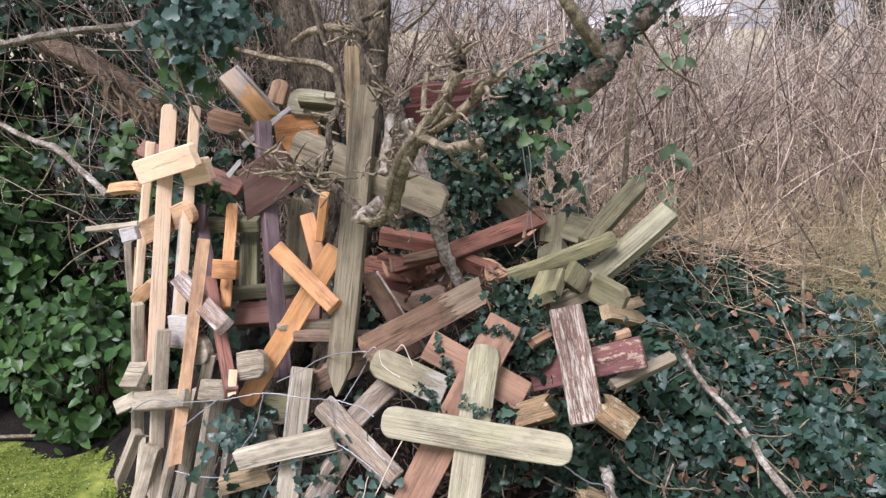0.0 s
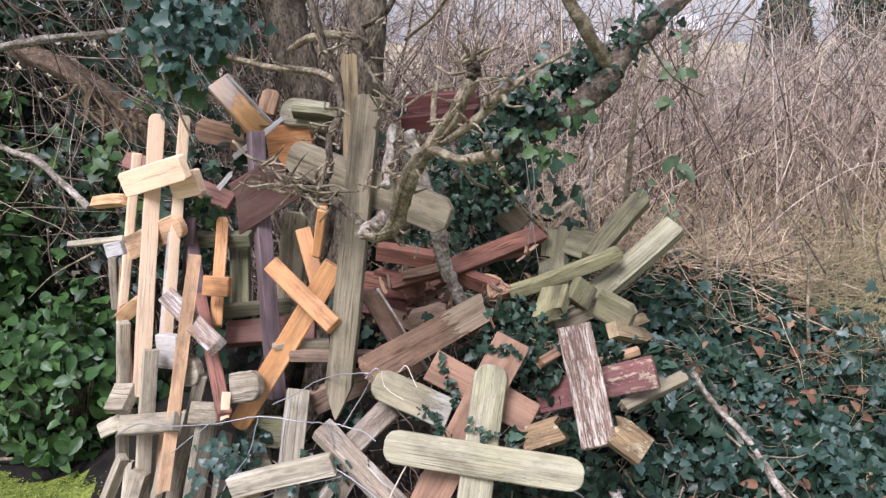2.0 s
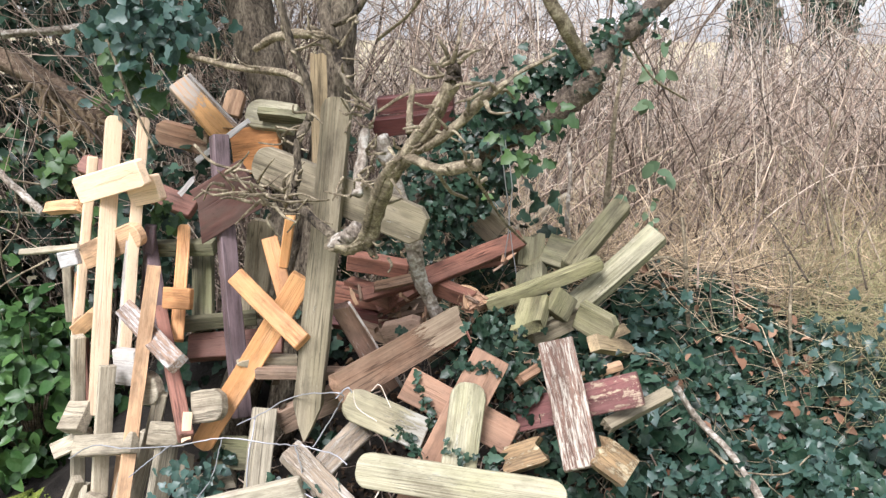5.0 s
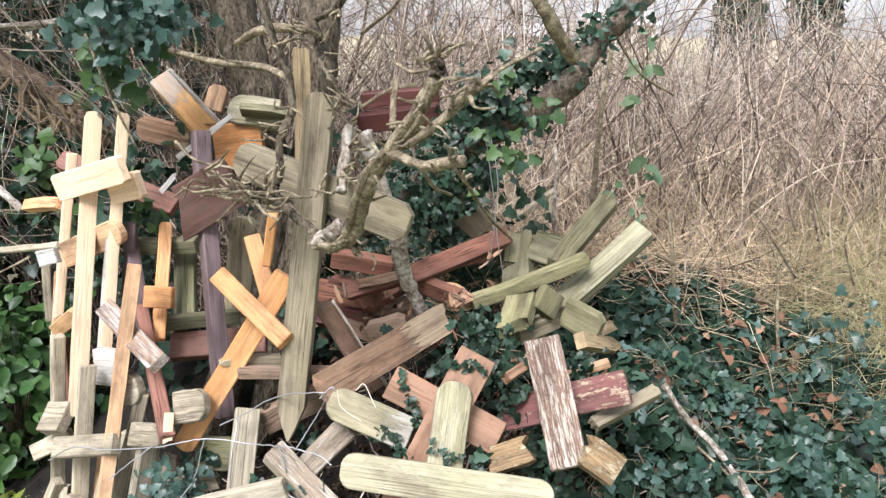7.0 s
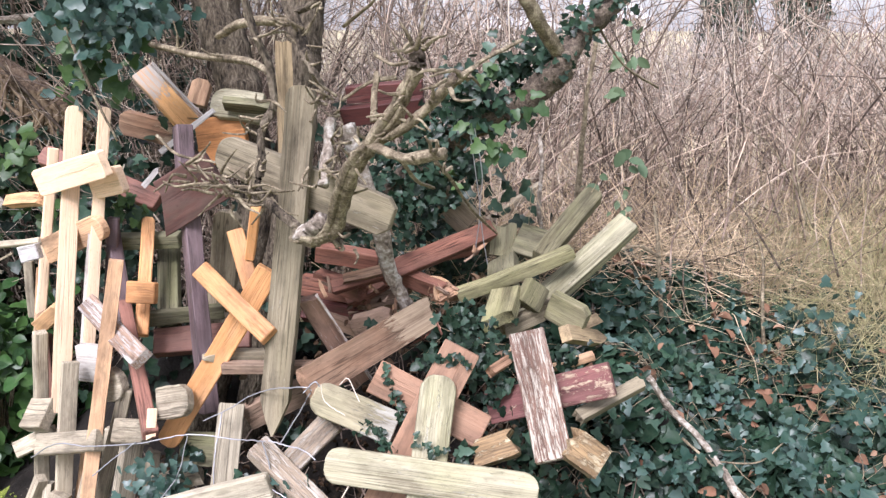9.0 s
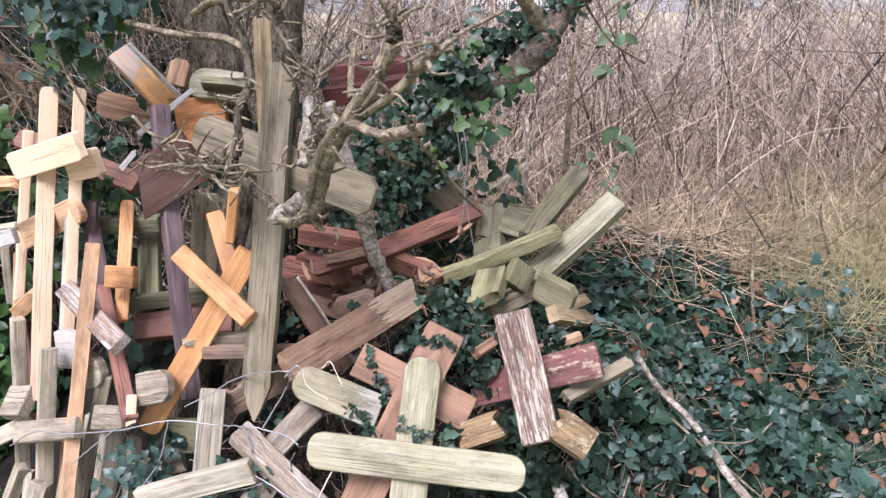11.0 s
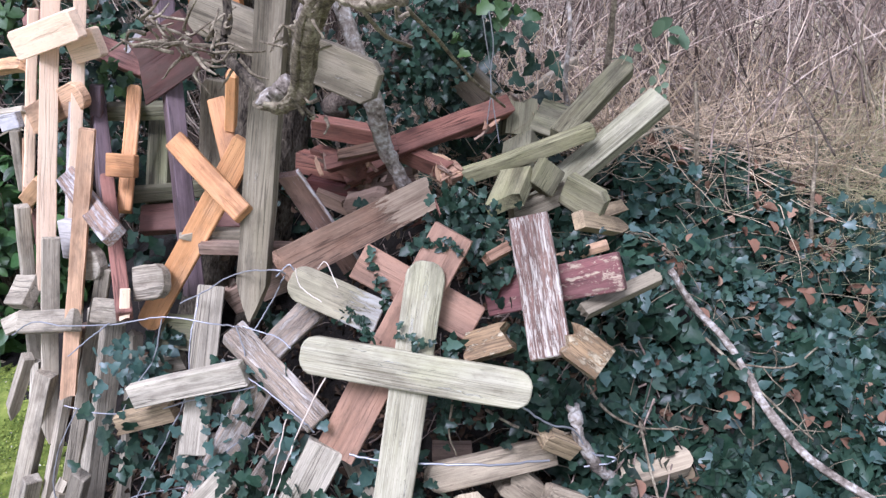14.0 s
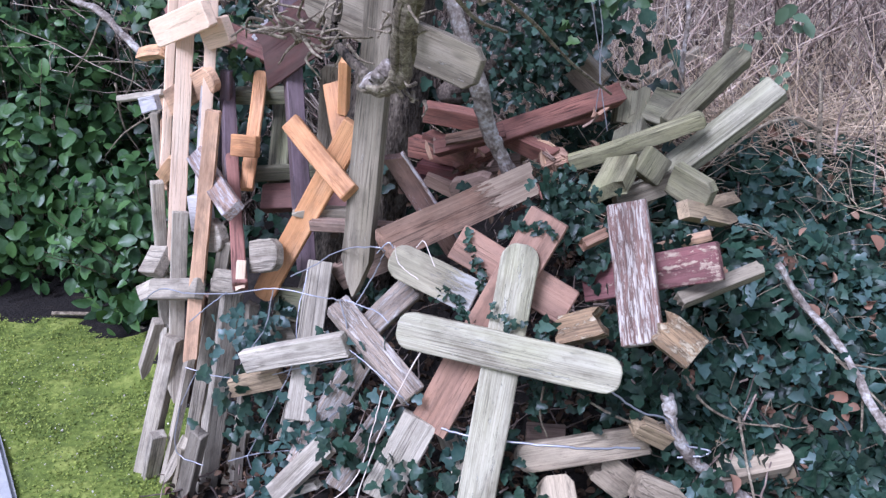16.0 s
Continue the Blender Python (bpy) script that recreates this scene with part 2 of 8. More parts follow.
def organic(name, stops, scale, rough=0.8, bump_by=0.5, squash=(1, 1, 1), island=0.0, spec=0.3, detail=5, dist=0.004):
    m, n, l, p = nodes_of(name)
    tc = n.new("ShaderNodeTexCoord")
    vec = stretched(n, l, tc.outputs["Object"], squash)
    f = mix(n, l, 0.4, noise_tex(n, l, vec, scale, detail, 0.65), noise_tex(n, l, vec, scale * 5, 3, 0.6))
    col = ramp(n, l, f, stops)
    if island:
        geo = n.new("ShaderNodeNewGeometry")
        mr = n.new("ShaderNodeMapRange")
        mr.inputs[3].default_value, mr.inputs[4].default_value = 1 - island, 1 + island
        l.new(geo.outputs["Random Per Island"], mr.inputs[0])
        hs = n.new("ShaderNodeHueSaturation")
        l.new(mr.outputs[0], hs.inputs["Value"])
        l.new(col, hs.inputs["Color"])
        col = hs.outputs[0]
    l.new(col, p.inputs["Base Color"])
    p.inputs["Roughness"].default_value = rough
    p.inputs["Specular IOR Level"].default_value = spec
    if bump_by:
        bump(n, l, f, bump_by, dist, p)
    return m


def leafy(name, colours, rough=0.4, spec=0.5, shine=0.1):
    """Leaves: each takes its own tint; the tints run from the first colour to the last."""
    m, n, l, p = nodes_of(name)
    geo, tc = n.new("ShaderNodeNewGeometry"), n.new("ShaderNodeTexCoord")
    k = len(colours)
    col = ramp(n, l, geo.outputs["Random Per Island"], [(i / max(1, k - 1), c) for i, c in enumerate(colours)])
    f = noise_tex(n, l, tc.outputs["Object"], 90, 3)
    col = mix(n, l, ramp(n, l, f, [(0.35, (0, 0, 0)), (0.75, (1, 1, 1))]), col, mix(n, l, 0.14, col, (0.2, 0.25, 0.16)), "MIX")
    l.new(col, p.inputs["Base Color"])
    p.inputs["Roughness"].default_value = rough
    p.inputs["Specular IOR Level"].default_value = spec
    p.inputs["Subsurface Weight"].default_value = 0.0
    bump(n, l, f, 0.25, 0.002, p)
    return m


organic("bark", [(0.40, (0.02, 0.015, 0.010)), (0.52, (0.125, 0.10, 0.070)), (0.66, (0.29, 0.245, 0.175))], 30, 0.9, 1.0, (1, 1, 0.4), detail=7, dist=0.03)
organic("twigbark", [(0.34, (0.04, 0.030, 0.020)), (0.5, (0.18, 0.145, 0.095)), (0.64, (0.40, 0.345, 0.235))], 38, 0.9, 0.9, dist=0.006)
organic("lichen_bark", [(0.38, (0.08, 0.063, 0.048)), (0.5, (0.25, 0.21, 0.165)), (0.62, (0.52, 0.49, 0.43))], 20, 0.9, 1.0, detail=8, dist=0.01)
organic("darkbark", [(0.36, (0.03, 0.024, 0.018)), (0.52, (0.13, 0.10, 0.075)), (0.68, (0.30, 0.25, 0.185))], 36, 0.9, 1.0, detail=8, dist=0.015)
organic("fallen_bark", [(0.36, (0.05, 0.033, 0.022)), (0.52, (0.20, 0.14, 0.095)), (0.68, (0.38, 0.30, 0.21))], 24, 0.9, 1.0, detail=8, dist=0.015)
organic("root", [(0.3, (0.10, 0.07, 0.04)), (0.5, (0.26, 0.19, 0.12)), (0.7, (0.40, 0.31, 0.2))], 16, 0.9, 0.6)
organic("brush", [(0.34, (0.042, 0.030, 0.024)), (0.5, (0.20, 0.148, 0.115)), (0.66, (0.50, 0.40, 0.315))], 6, 0.85, 0, island=0.7)
organic("brush_mid", [(0.34, (0.135, 0.10, 0.075)), (0.5, (0.44, 0.34, 0.26)), (0.66, (0.72, 0.61, 0.50))], 6, 0.85, 0, island=0.7)
organic("brush_far", [(0.34, (0.21, 0.18, 0.16)), (0.5, (0.45, 0.40, 0.36)), (0.66, (0.64, 0.58, 0.52))], 2, 0.9, 0, island=0.5)
organic("straw_dry", [(0.3, (0.34, 0.24, 0.14)), (0.5, (0.56, 0.43, 0.28)), (0.7, (0.70, 0.58, 0.42))], 4, 0.85, 0, island=0.5)
organic("brush_pale", [(0.3, (0.38, 0.31, 0.24)), (0.5, (0.58, 0.49, 0.39)), (0.7, (0.74, 0.66, 0.55))], 6, 0.85, 0, island=0.4)
organic("straw", [(0.3, (0.22, 0.25, 0.09)), (0.5, (0.44, 0.38, 0.22)), (0.7, (0.22, 0.27, 0.09))], 3, 0.8, 0, island=0.5)
# Soil is coloured darker than its own tone to hold the heap's shade.
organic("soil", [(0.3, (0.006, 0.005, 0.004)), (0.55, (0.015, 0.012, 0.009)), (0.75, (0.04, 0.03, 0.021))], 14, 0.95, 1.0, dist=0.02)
organic("lawn", [(0.3, (0.04, 0.06, 0.012)), (0.5, (0.13, 0.17, 0.026)), (0.7, (0.31, 0.34, 0.075))], 7, 0.95, 1.0, detail=8, dist=0.02)
organic("field", [(0.3, (0.28, 0.28, 0.14)), (0.5, (0.46, 0.40, 0.25)), (0.7, (0.56, 0.48, 0.34))], 1.2, 0.95, 0.6, dist=0.05)
organic("concrete", [(0.3, (0.3, 0.3, 0.29)), (0.7, (0.45, 0.45, 0.43))], 20, 0.9, 0.4)
organic("wall_white", [(0.3, (0.62, 0.6, 0.57)), (0.7, (0.75, 0.73, 0.7))], 2, 0.85, 0.2)
# Roof grey is lightened in the colour for the sky it reflects.
organic("roof_skylit", [(0.3, (0.5, 0.51, 0.52)), (0.7, (0.62, 0.63, 0.64))], 3, 0.8, 0.3)
organic("window_dark", [(0.3, (0.03, 0.035, 0.04)), (0.7, (0.05, 0.055, 0.06))], 2, 0.2, 0)
# Blackest and palest tints put gap shade and leaf highlights into the colour.
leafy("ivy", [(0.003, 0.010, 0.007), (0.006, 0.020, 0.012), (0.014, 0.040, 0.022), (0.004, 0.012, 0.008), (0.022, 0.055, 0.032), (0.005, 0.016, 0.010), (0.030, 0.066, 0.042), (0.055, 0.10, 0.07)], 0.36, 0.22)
# Paler copy of ivy: the sky's sheen is put into the colour.
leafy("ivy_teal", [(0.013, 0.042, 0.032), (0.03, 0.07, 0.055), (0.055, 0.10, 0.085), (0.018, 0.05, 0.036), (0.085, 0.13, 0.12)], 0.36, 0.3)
leafy("ivy_bright", [(0.014, 0.038, 0.009), (0.028, 0.068, 0.016), (0.055, 0.105, 0.024), (0.02, 0.05, 0.012)], 0.45, 0.3)
leafy("laurel", [(0.009, 0.030, 0.008), (0.026, 0.074, 0.017), (0.075, 0.155, 0.036), (0.014, 0.046, 0.012), (0.052, 0.115, 0.026), (0.011, 0.036, 0.009)], 0.38, 0.28)
# Leaf browns are halved in the colour to stand for shade inside the heap.
leafy("deadleaf", [(0.03, 0.016, 0.010), (0.075, 0.038, 0.021), (0.045, 0.026, 0.016), (0.17, 0.10, 0.06)], 0.8, 0.2)
leafy("brown_leaf", [(0.14, 0.065, 0.04), (0.25, 0.13, 0.08), (0.18, 0.095, 0.06), (0.32, 0.20, 0.13)], 0.8, 0.2)
leafy("moss_leaf", [(0.05, 0.08, 0.011), (0.15, 0.20, 0.025), (0.27, 0.31, 0.05), (0.09, 0.135, 0.017)], 0.7, 0.2)
leafy("speck", [(0.55, 0.53, 0.42), (0.3, 0.26, 0.2)], 0.8, 0.1)
leafy("bramble", [(0.07, 0.12, 0.06), (0.11, 0.17, 0.09), (0.09, 0.12, 0.06)], 0.55, 0.3)
m, n, l, p = nodes_of("wire")
p.inputs["Base Color"].default_value, p.inputs["Metallic"].default_value, p.inputs["Roughness"].default_value = (0.42, 0.42, 0.44, 1), 0.7, 0.5

# ---- builders ----
RNG = np.random.default_rng(5)


def link_mesh(name, bm, material, parent=None, label="", matrix=None):
    me = bpy.data.meshes.new(name)
    bm.to_mesh(me)
    bm.free()
    me.materials.append(MATS[material])
    ob = new(name, me)
    if matrix is not None:
        ob.matrix_world = matrix
    if parent:
        ob.parent = parent
        ob.matrix_parent_inverse = parent.matrix_basis.inverted()
    return tagged(ob, label)


def part(name, bm, material, parent, label="", matrix=None):
    return link_mesh(name, bm, material, parent, label, matrix)


def array_mesh(name, verts, faces, material, smooth=False):
    """verts (N, 3), faces (M, k) as arrays."""
    me = bpy.data.meshes.new(name)
    verts, faces = np.asarray(verts, np.float32), np.asarray(faces, np.int32)
    k = faces.shape[1]
    me.vertices.add(len(verts))
    me.vertices.foreach_set("co", verts.ravel())
    me.loops.add(faces.size)
    me.loops.foreach_set("vertex_index", faces.ravel())
    me.polygons.add(len(faces))
    me.polygons.foreach_set("loop_start", np.arange(0, faces.size, k, dtype=np.int32))
    if smooth:
        me.polygons.foreach_set("use_smooth", np.ones(len(faces), bool))
    me.update(calc_edges=True)
    me.materials.append(MATS[material])
    return new(name, me)


def under(ob, parent):
    ob.parent = parent
    ob.matrix_parent_inverse = parent.matrix_basis.inverted()
    return ob


def empty(name, place, label="", category="", group="", kind=""):
    e = new(name)
    e.matrix_basis = Matrix.Translation(place)
    e.empty_display_size = 0.05
    return tagged(e, label, category, group, kind)


def beam(a, b, width, thick, normal, material, end_a="square", end_b="square"):
    return dict(a=Vector(a), b=Vector(b), width=width, thick=thick, normal=Vector(normal), material=material, ends=(end_a, end_b))


def end_profile(kind, w):
    """Half widths at distances from the end, and how the end itself runs across the board."""
    h = w / 2
    if kind == "round":
        return [(0.0, 0.30 * h), (0.05 * w, 0.58 * h), (0.14 * w, 0.80 * h), (0.28 * w, 0.95 * h), (0.42 * w, h)]
    if kind == "soft":
        return [(0.0, 0.80 * h), (0.05 * w, 0.93 * h), (0.16 * w, h)]
    if kind == "clip":
        return [(0.0, 0.55 * h), (0.24 * w, h)]
    if kind == "point":
        return [(0.0, 0.08 * h), (0.5 * w, 0.5 * h), (1.3 * w, h)]
    return [(0.0, h), (0.12 * w, h)]


def board_bm(L, w, th, ends, rng):
    """A board along x from -L/2 to L/2, w wide in y, th thick in z, with shaped ends and slightly uneven edges."""
    pa, pb = end_profile(ends[0], w), end_profile(ends[1], w)
    reach = 0.45 * L
    sa = [(-L / 2 + min(d, reach), h) for d, h in pa]
    sb = [(L / 2 - min(d, reach), h) for d, h in pb][::-1]
    x0, x1 = sa[-1][0], sb[0][0]
    k = max(2, int((x1 - x0) / 0.07))
    mid = [(x0 + (x1 - x0) * i / k, w / 2) for i in range(1, k)]
    stations = sa + mid + sb
    across = (-1.0, -0.5, 0.0, 0.5, 1.0)
    bow, cup = rng.normal(0, 0.0012), rng.normal(0, 0.0006)
    slant = rng.choice([-1, 1])
    jag = [rng.uniform(-0.35, 0.15, 5) * w for _ in range(2)]
    bm = bmesh.new()
    top, low = [], []
    for i, (x, h) in enumerate(stations):
        wob = rng.normal(0, 0.0007, 2)
        rt, rl = [], []
        for j, v in enumerate(across):
            xx = x
            for side, (e, at) in enumerate(((ends[0], 0), (ends[1], len(stations) - 1))):
                sign = -1 if side == 0 else 1
                if i == at and e.startswith("slant"):
                    way = {"slant_l": 1, "slant_r": -1}.get(e, slant)
                    xx += sign * way * v * 0.28 * w
                if i == at and e == "broken":
                    xx += sign * jag[side][j]
                    h = 0.92 * w / 2
            y = v * h + wob[0 if v < 0 else 1] * abs(v)
            z = bow * (1 - (2 * x / L) ** 2) * 3 + cup * v * v
            rt.append(bm.verts.new((xx, y, z + th / 2)))
            rl.append(bm.verts.new((xx + (rng.normal(0, 0.004) if "broken" in ends and i in (0, len(stations) - 1) else 0), y, z - th / 2)))
        top.append(rt)
        low.append(rl)
    for i in range(len(stations) - 1):
        for j in range(4):
            bm.faces.new((top[i][j], top[i + 1][j], top[i + 1][j + 1], top[i][j + 1]))
            bm.faces.new((low[i][j], low[i][j + 1], low[i + 1][j + 1], low[i + 1][j]))
        bm.faces.new((top[i][0], low[i][0], low[i + 1][0], top[i + 1][0]))
        bm.faces.new((top[i][4], top[i + 1][4], low[i + 1][4], low[i][4]))
    for r, (t, b) in enumerate(((top[0], low[0]), (top[-1], low[-1]))):
        for j in range(4):
            q = (t[j], t[j + 1], b[j + 1], b[j])
            bm.faces.new(q if r == 0 else q[::-1])
    bmesh.ops.recalc_face_normals(bm, faces=bm.faces[:])
    sharp = [e for e in bm.edges if len(e.link_faces) == 2 and e.calc_face_angle(0) > 0.9]
    bmesh.ops.bevel(bm, geom=sharp, offset=min(0.0025, th * 0.15), segments=1, affect="EDGES", clamp_overlap=True)
    return bm


def frame_of(s):
    x = s["b"] - s["a"]
    L = x.length
    x = x / L
    z = s["normal"] - x * s["normal"].dot(x)
    z.normalize()
    y = z.cross(x)
    m = Matrix((x, y, z)).transposed().to_4x4()
    m.translation = (s["a"] + s["b"]) / 2
    return m, L


def spec_mesh(name, s, parent=None, label=""):
    m, L = frame_of(s)
    bm = board_bm(L, s["width"], s["thick"], s["ends"], RNG)
    return link_mesh(name, bm, s["material"], parent, label, m)


def cross(label, up, bar):
    """A wooden grave cross: an upright and a crossbar."""
    foot = up["b"] if up["b"].z < up["a"].z else up["a"]
    e = empty("wooden_cross", foot, label, "cross", "heap of wooden crosses")
    spec_mesh("upright", up, e)
    spec_mesh("crossbar", bar, e)
    return e


def loose(name, label, s):
    ob = spec_mesh(name, s)
    return tagged(ob, label, {"wooden_board": "board", "wooden_stake": "stake", "wooden_batten": "batten", "wood_splinter": "splinter"}[name], "heap of wooden crosses")


def tubes(paths, radii, sides=3):
    """paths (N, K, 3), radii (N, K): verts and quad faces of N tubes."""
    paths, radii = np.asarray(paths, float), np.asarray(radii, float)
    N, K, _ = paths.shape
    tang = np.gradient(paths, axis=1)
    tang /= np.linalg.norm(tang, axis=2, keepdims=True) + 1e-9
    ref = np.where(np.abs(tang[..., 2:3]) > 0.9, np.array([1.0, 0, 0]), np.array([0, 0, 1.0]))
    u = np.cross(tang, ref)
    u /= np.linalg.norm(u, axis=2, keepdims=True) + 1e-9
    v = np.cross(tang, u)
    ang = np.arange(sides) * 2 * np.pi / sides
    ring = u[:, :, None] * np.cos(ang)[None, None, :, None] + v[:, :, None] * np.sin(ang)[None, None, :, None]
    verts = (paths[:, :, None] + ring * radii[:, :, None, None]).reshape(-1, 3)
    idx = np.arange(N * K * sides).reshape(N, K, sides)
    nxt = np.roll(idx, -1, axis=2)
    faces = np.stack([idx[:, :-1], nxt[:, :-1], nxt[:, 1:], idx[:, 1:]], -1).reshape(-1, 4)
    return verts, faces


def smooth_path(points, per=6, wob=0.0, rng=RNG):
    """A Catmull-Rom line through points with a little wander."""
    p = [Vector(q) for q in points]
    p = [p[0] * 2 - p[1]] + p + [p[-1] * 2 - p[-2]]
    out = []
    for i in range(1, len(p) - 2):
        for k in range(per):
            t = k / per
            q = 0.5 * (2 * p[i] + (p[i + 1] - p[i - 1]) * t + (2 * p[i - 1] - 5 * p[i] + 4 * p[i + 1] - p[i + 2]) * t * t
                       + (3 * p[i] - p[i - 1] - 3 * p[i + 1] + p[i + 2]) * t ** 3)
            out.append(q)
    out.append(p[-2])
    out = np.array(out)
    if wob:
        out[1:-1] += rng.normal(0, wob, out[1:-1].shape)
    return out


def limb(name, points, r0, r1, material, parent=None, sides=18, knob=0.08, label="", per=9):
    """A tapered, knobbly branch through the given points."""
    p = smooth_path(points, per, 0.0)
    K = len(p)
    calm = np.ones(5) / 5
    drift = np.stack([np.convolve(RNG.normal(0, min(r0, 0.012) * 0.3, K + 4), calm, "valid") for _ in range(3)], -1)
    drift[0] = drift[-1] = 0
    p = p + drift
    r = r0 + (r1 - r0) * np.linspace(0, 1, K) ** 0.9
    r = r * (1 + np.convolve(RNG.normal(0, knob * 2.2, K + 4), calm, "valid"))
    v, fc = tubes(p[None], r[None], sides)
    ang = np.arange(sides) * 2 * np.pi / sides
    ph = np.cumsum(RNG.normal(0, 0.12, K))
    ridge = 0.06 * np.cos(7 * ang[None] + 0.6 * ph[:, None]) + 0.10 * np.cos(3 * ang[None] + ph[:, None]) + 0.07 * np.cos(5 * ang[None] - 1.7 * ph[:, None]) + RNG.normal(0, 0.022, (K, sides))
    spine = np.repeat(p, sides, 0)
    v = spine + (v - spine) * (1 + ridge.reshape(-1, 1))
    n0 = len(v)
    v = np.vstack([v, p[:1], p[-1:]])
    caps = [(n0, (i + 1) % sides, i, i) for i in range(sides)] + [(n0 + 1, n0 - sides + i, n0 - sides + (i + 1) % sides, n0 - sides + (i + 1) % sides) for i in range(sides)]
    bm = bmesh.new()
    bv = [bm.verts.new(q) for q in v]
    for q in fc:
        f = bm.faces.new([bv[i] for i in q])
        f.smooth = True
    for a, b, c, _ in caps:
        bm.faces.new((bv[a], bv[b], bv[c])).smooth = True
    return link_mesh(name, bm, material, parent, label)


IVY = np.array([(0, 0.0), (-0.32, -0.12), (-0.50, 0.12), (-0.30, 0.34), (-0.34, 0.62), (0, 1.0), (0.34, 0.62), (0.30, 0.34), (0.50, 0.12), (0.32, -0.12)])
OVAL = np.array([(0, 0.0), (-0.2, 0.13), (-0.31, 0.38), (-0.27, 0.66), (-0.12, 0.9), (0, 1.0), (0.12, 0.9), (0.27, 0.66), (0.31, 0.38), (0.2, 0.13)])


def leaves(name, at, normals, size, outline, material, rng, tilt=0.5, down=0.6, fold=0.14):
    """Leaves as one mesh: each a fan round its midrib, folded and tilted on its own."""
    N = len(at)
    nrm = np.asarray(normals, float) + rng.normal(0, tilt, (N, 3))
    nrm /= np.linalg.norm(nrm, axis=1, keepdims=True)
    tip = rng.normal(0, 1, (N, 3)) + np.array([0, 0, -down * 2.0])
    tip -= nrm * (tip * nrm).sum(1, keepdims=True)
    tip /= np.linalg.norm(tip, axis=1, keepdims=True) + 1e-9
    side = np.cross(tip, nrm)
    o = outline
    pts = np.vstack([o, [(0, 0.42)]])
    lift = fold * np.abs(pts[:, 0]) * 1.6 - 0.22 * (pts[:, 1] - 0.3) ** 2
    size = np.asarray(size)[:, None, None]
    wide = rng.uniform(0.8, 1.15, (N, 1, 1))
    v = np.asarray(at)[:, None] + size * (pts[None, :, 0:1] * wide * side[:, None] + pts[None, :, 1:2] * tip[:, None] + lift[None, :, None] * nrm[:, None])
    k = len(pts)
    tri = np.array([(k - 1, i, (i + 1) % (k - 1)) for i in range(k - 1)])
    faces = (np.arange(N)[:, None, None] * k + tri[None]).reshape(-1, 3)
    return array_mesh(name, v.reshape(-1, 3), faces, material)


def step(a, b, x):
    t = np.clip((np.asarray(x, float) - a) / (b - a), 0, 1)
    return t * t * (3 - 2 * t)


def ground_z(x, y):
    """The lie of the land: a lawn, and a bank that rises under the heap and the ivy."""
    x, y = np.asarray(x, float), np.asarray(y, float)
    bank = np.interp(y, [1.6, 2.1, 2.45, 2.75, 3.0, 3.5], [0.0, 0.14, 0.29, 0.39, 0.52, 0.62])
    k = step(-0.5, 0.45, x) + 0.35 * step(-0.9, -0.3, x) * (1 - step(-0.5, 0.45, x))
    late = 0.4 * step(2.8, 3.3, y) * step(-1.5, -0.7, x)
    z = np.maximum(bank * k, late)
    mound = 0.2 * np.exp(-(((x + 0.15) / 0.6) ** 2 + ((y - 3.2) / 0.4) ** 2))
    mound = mound + 0.32 * np.exp(-(((x - 0.64) / 0.28) ** 2 + ((y - 2.52) / 0.22) ** 2)) + 0.18 * np.exp(-(((x - 0.80) / 0.36) ** 2 + ((y - 3.05) / 0.28) ** 2))
    return z + mound

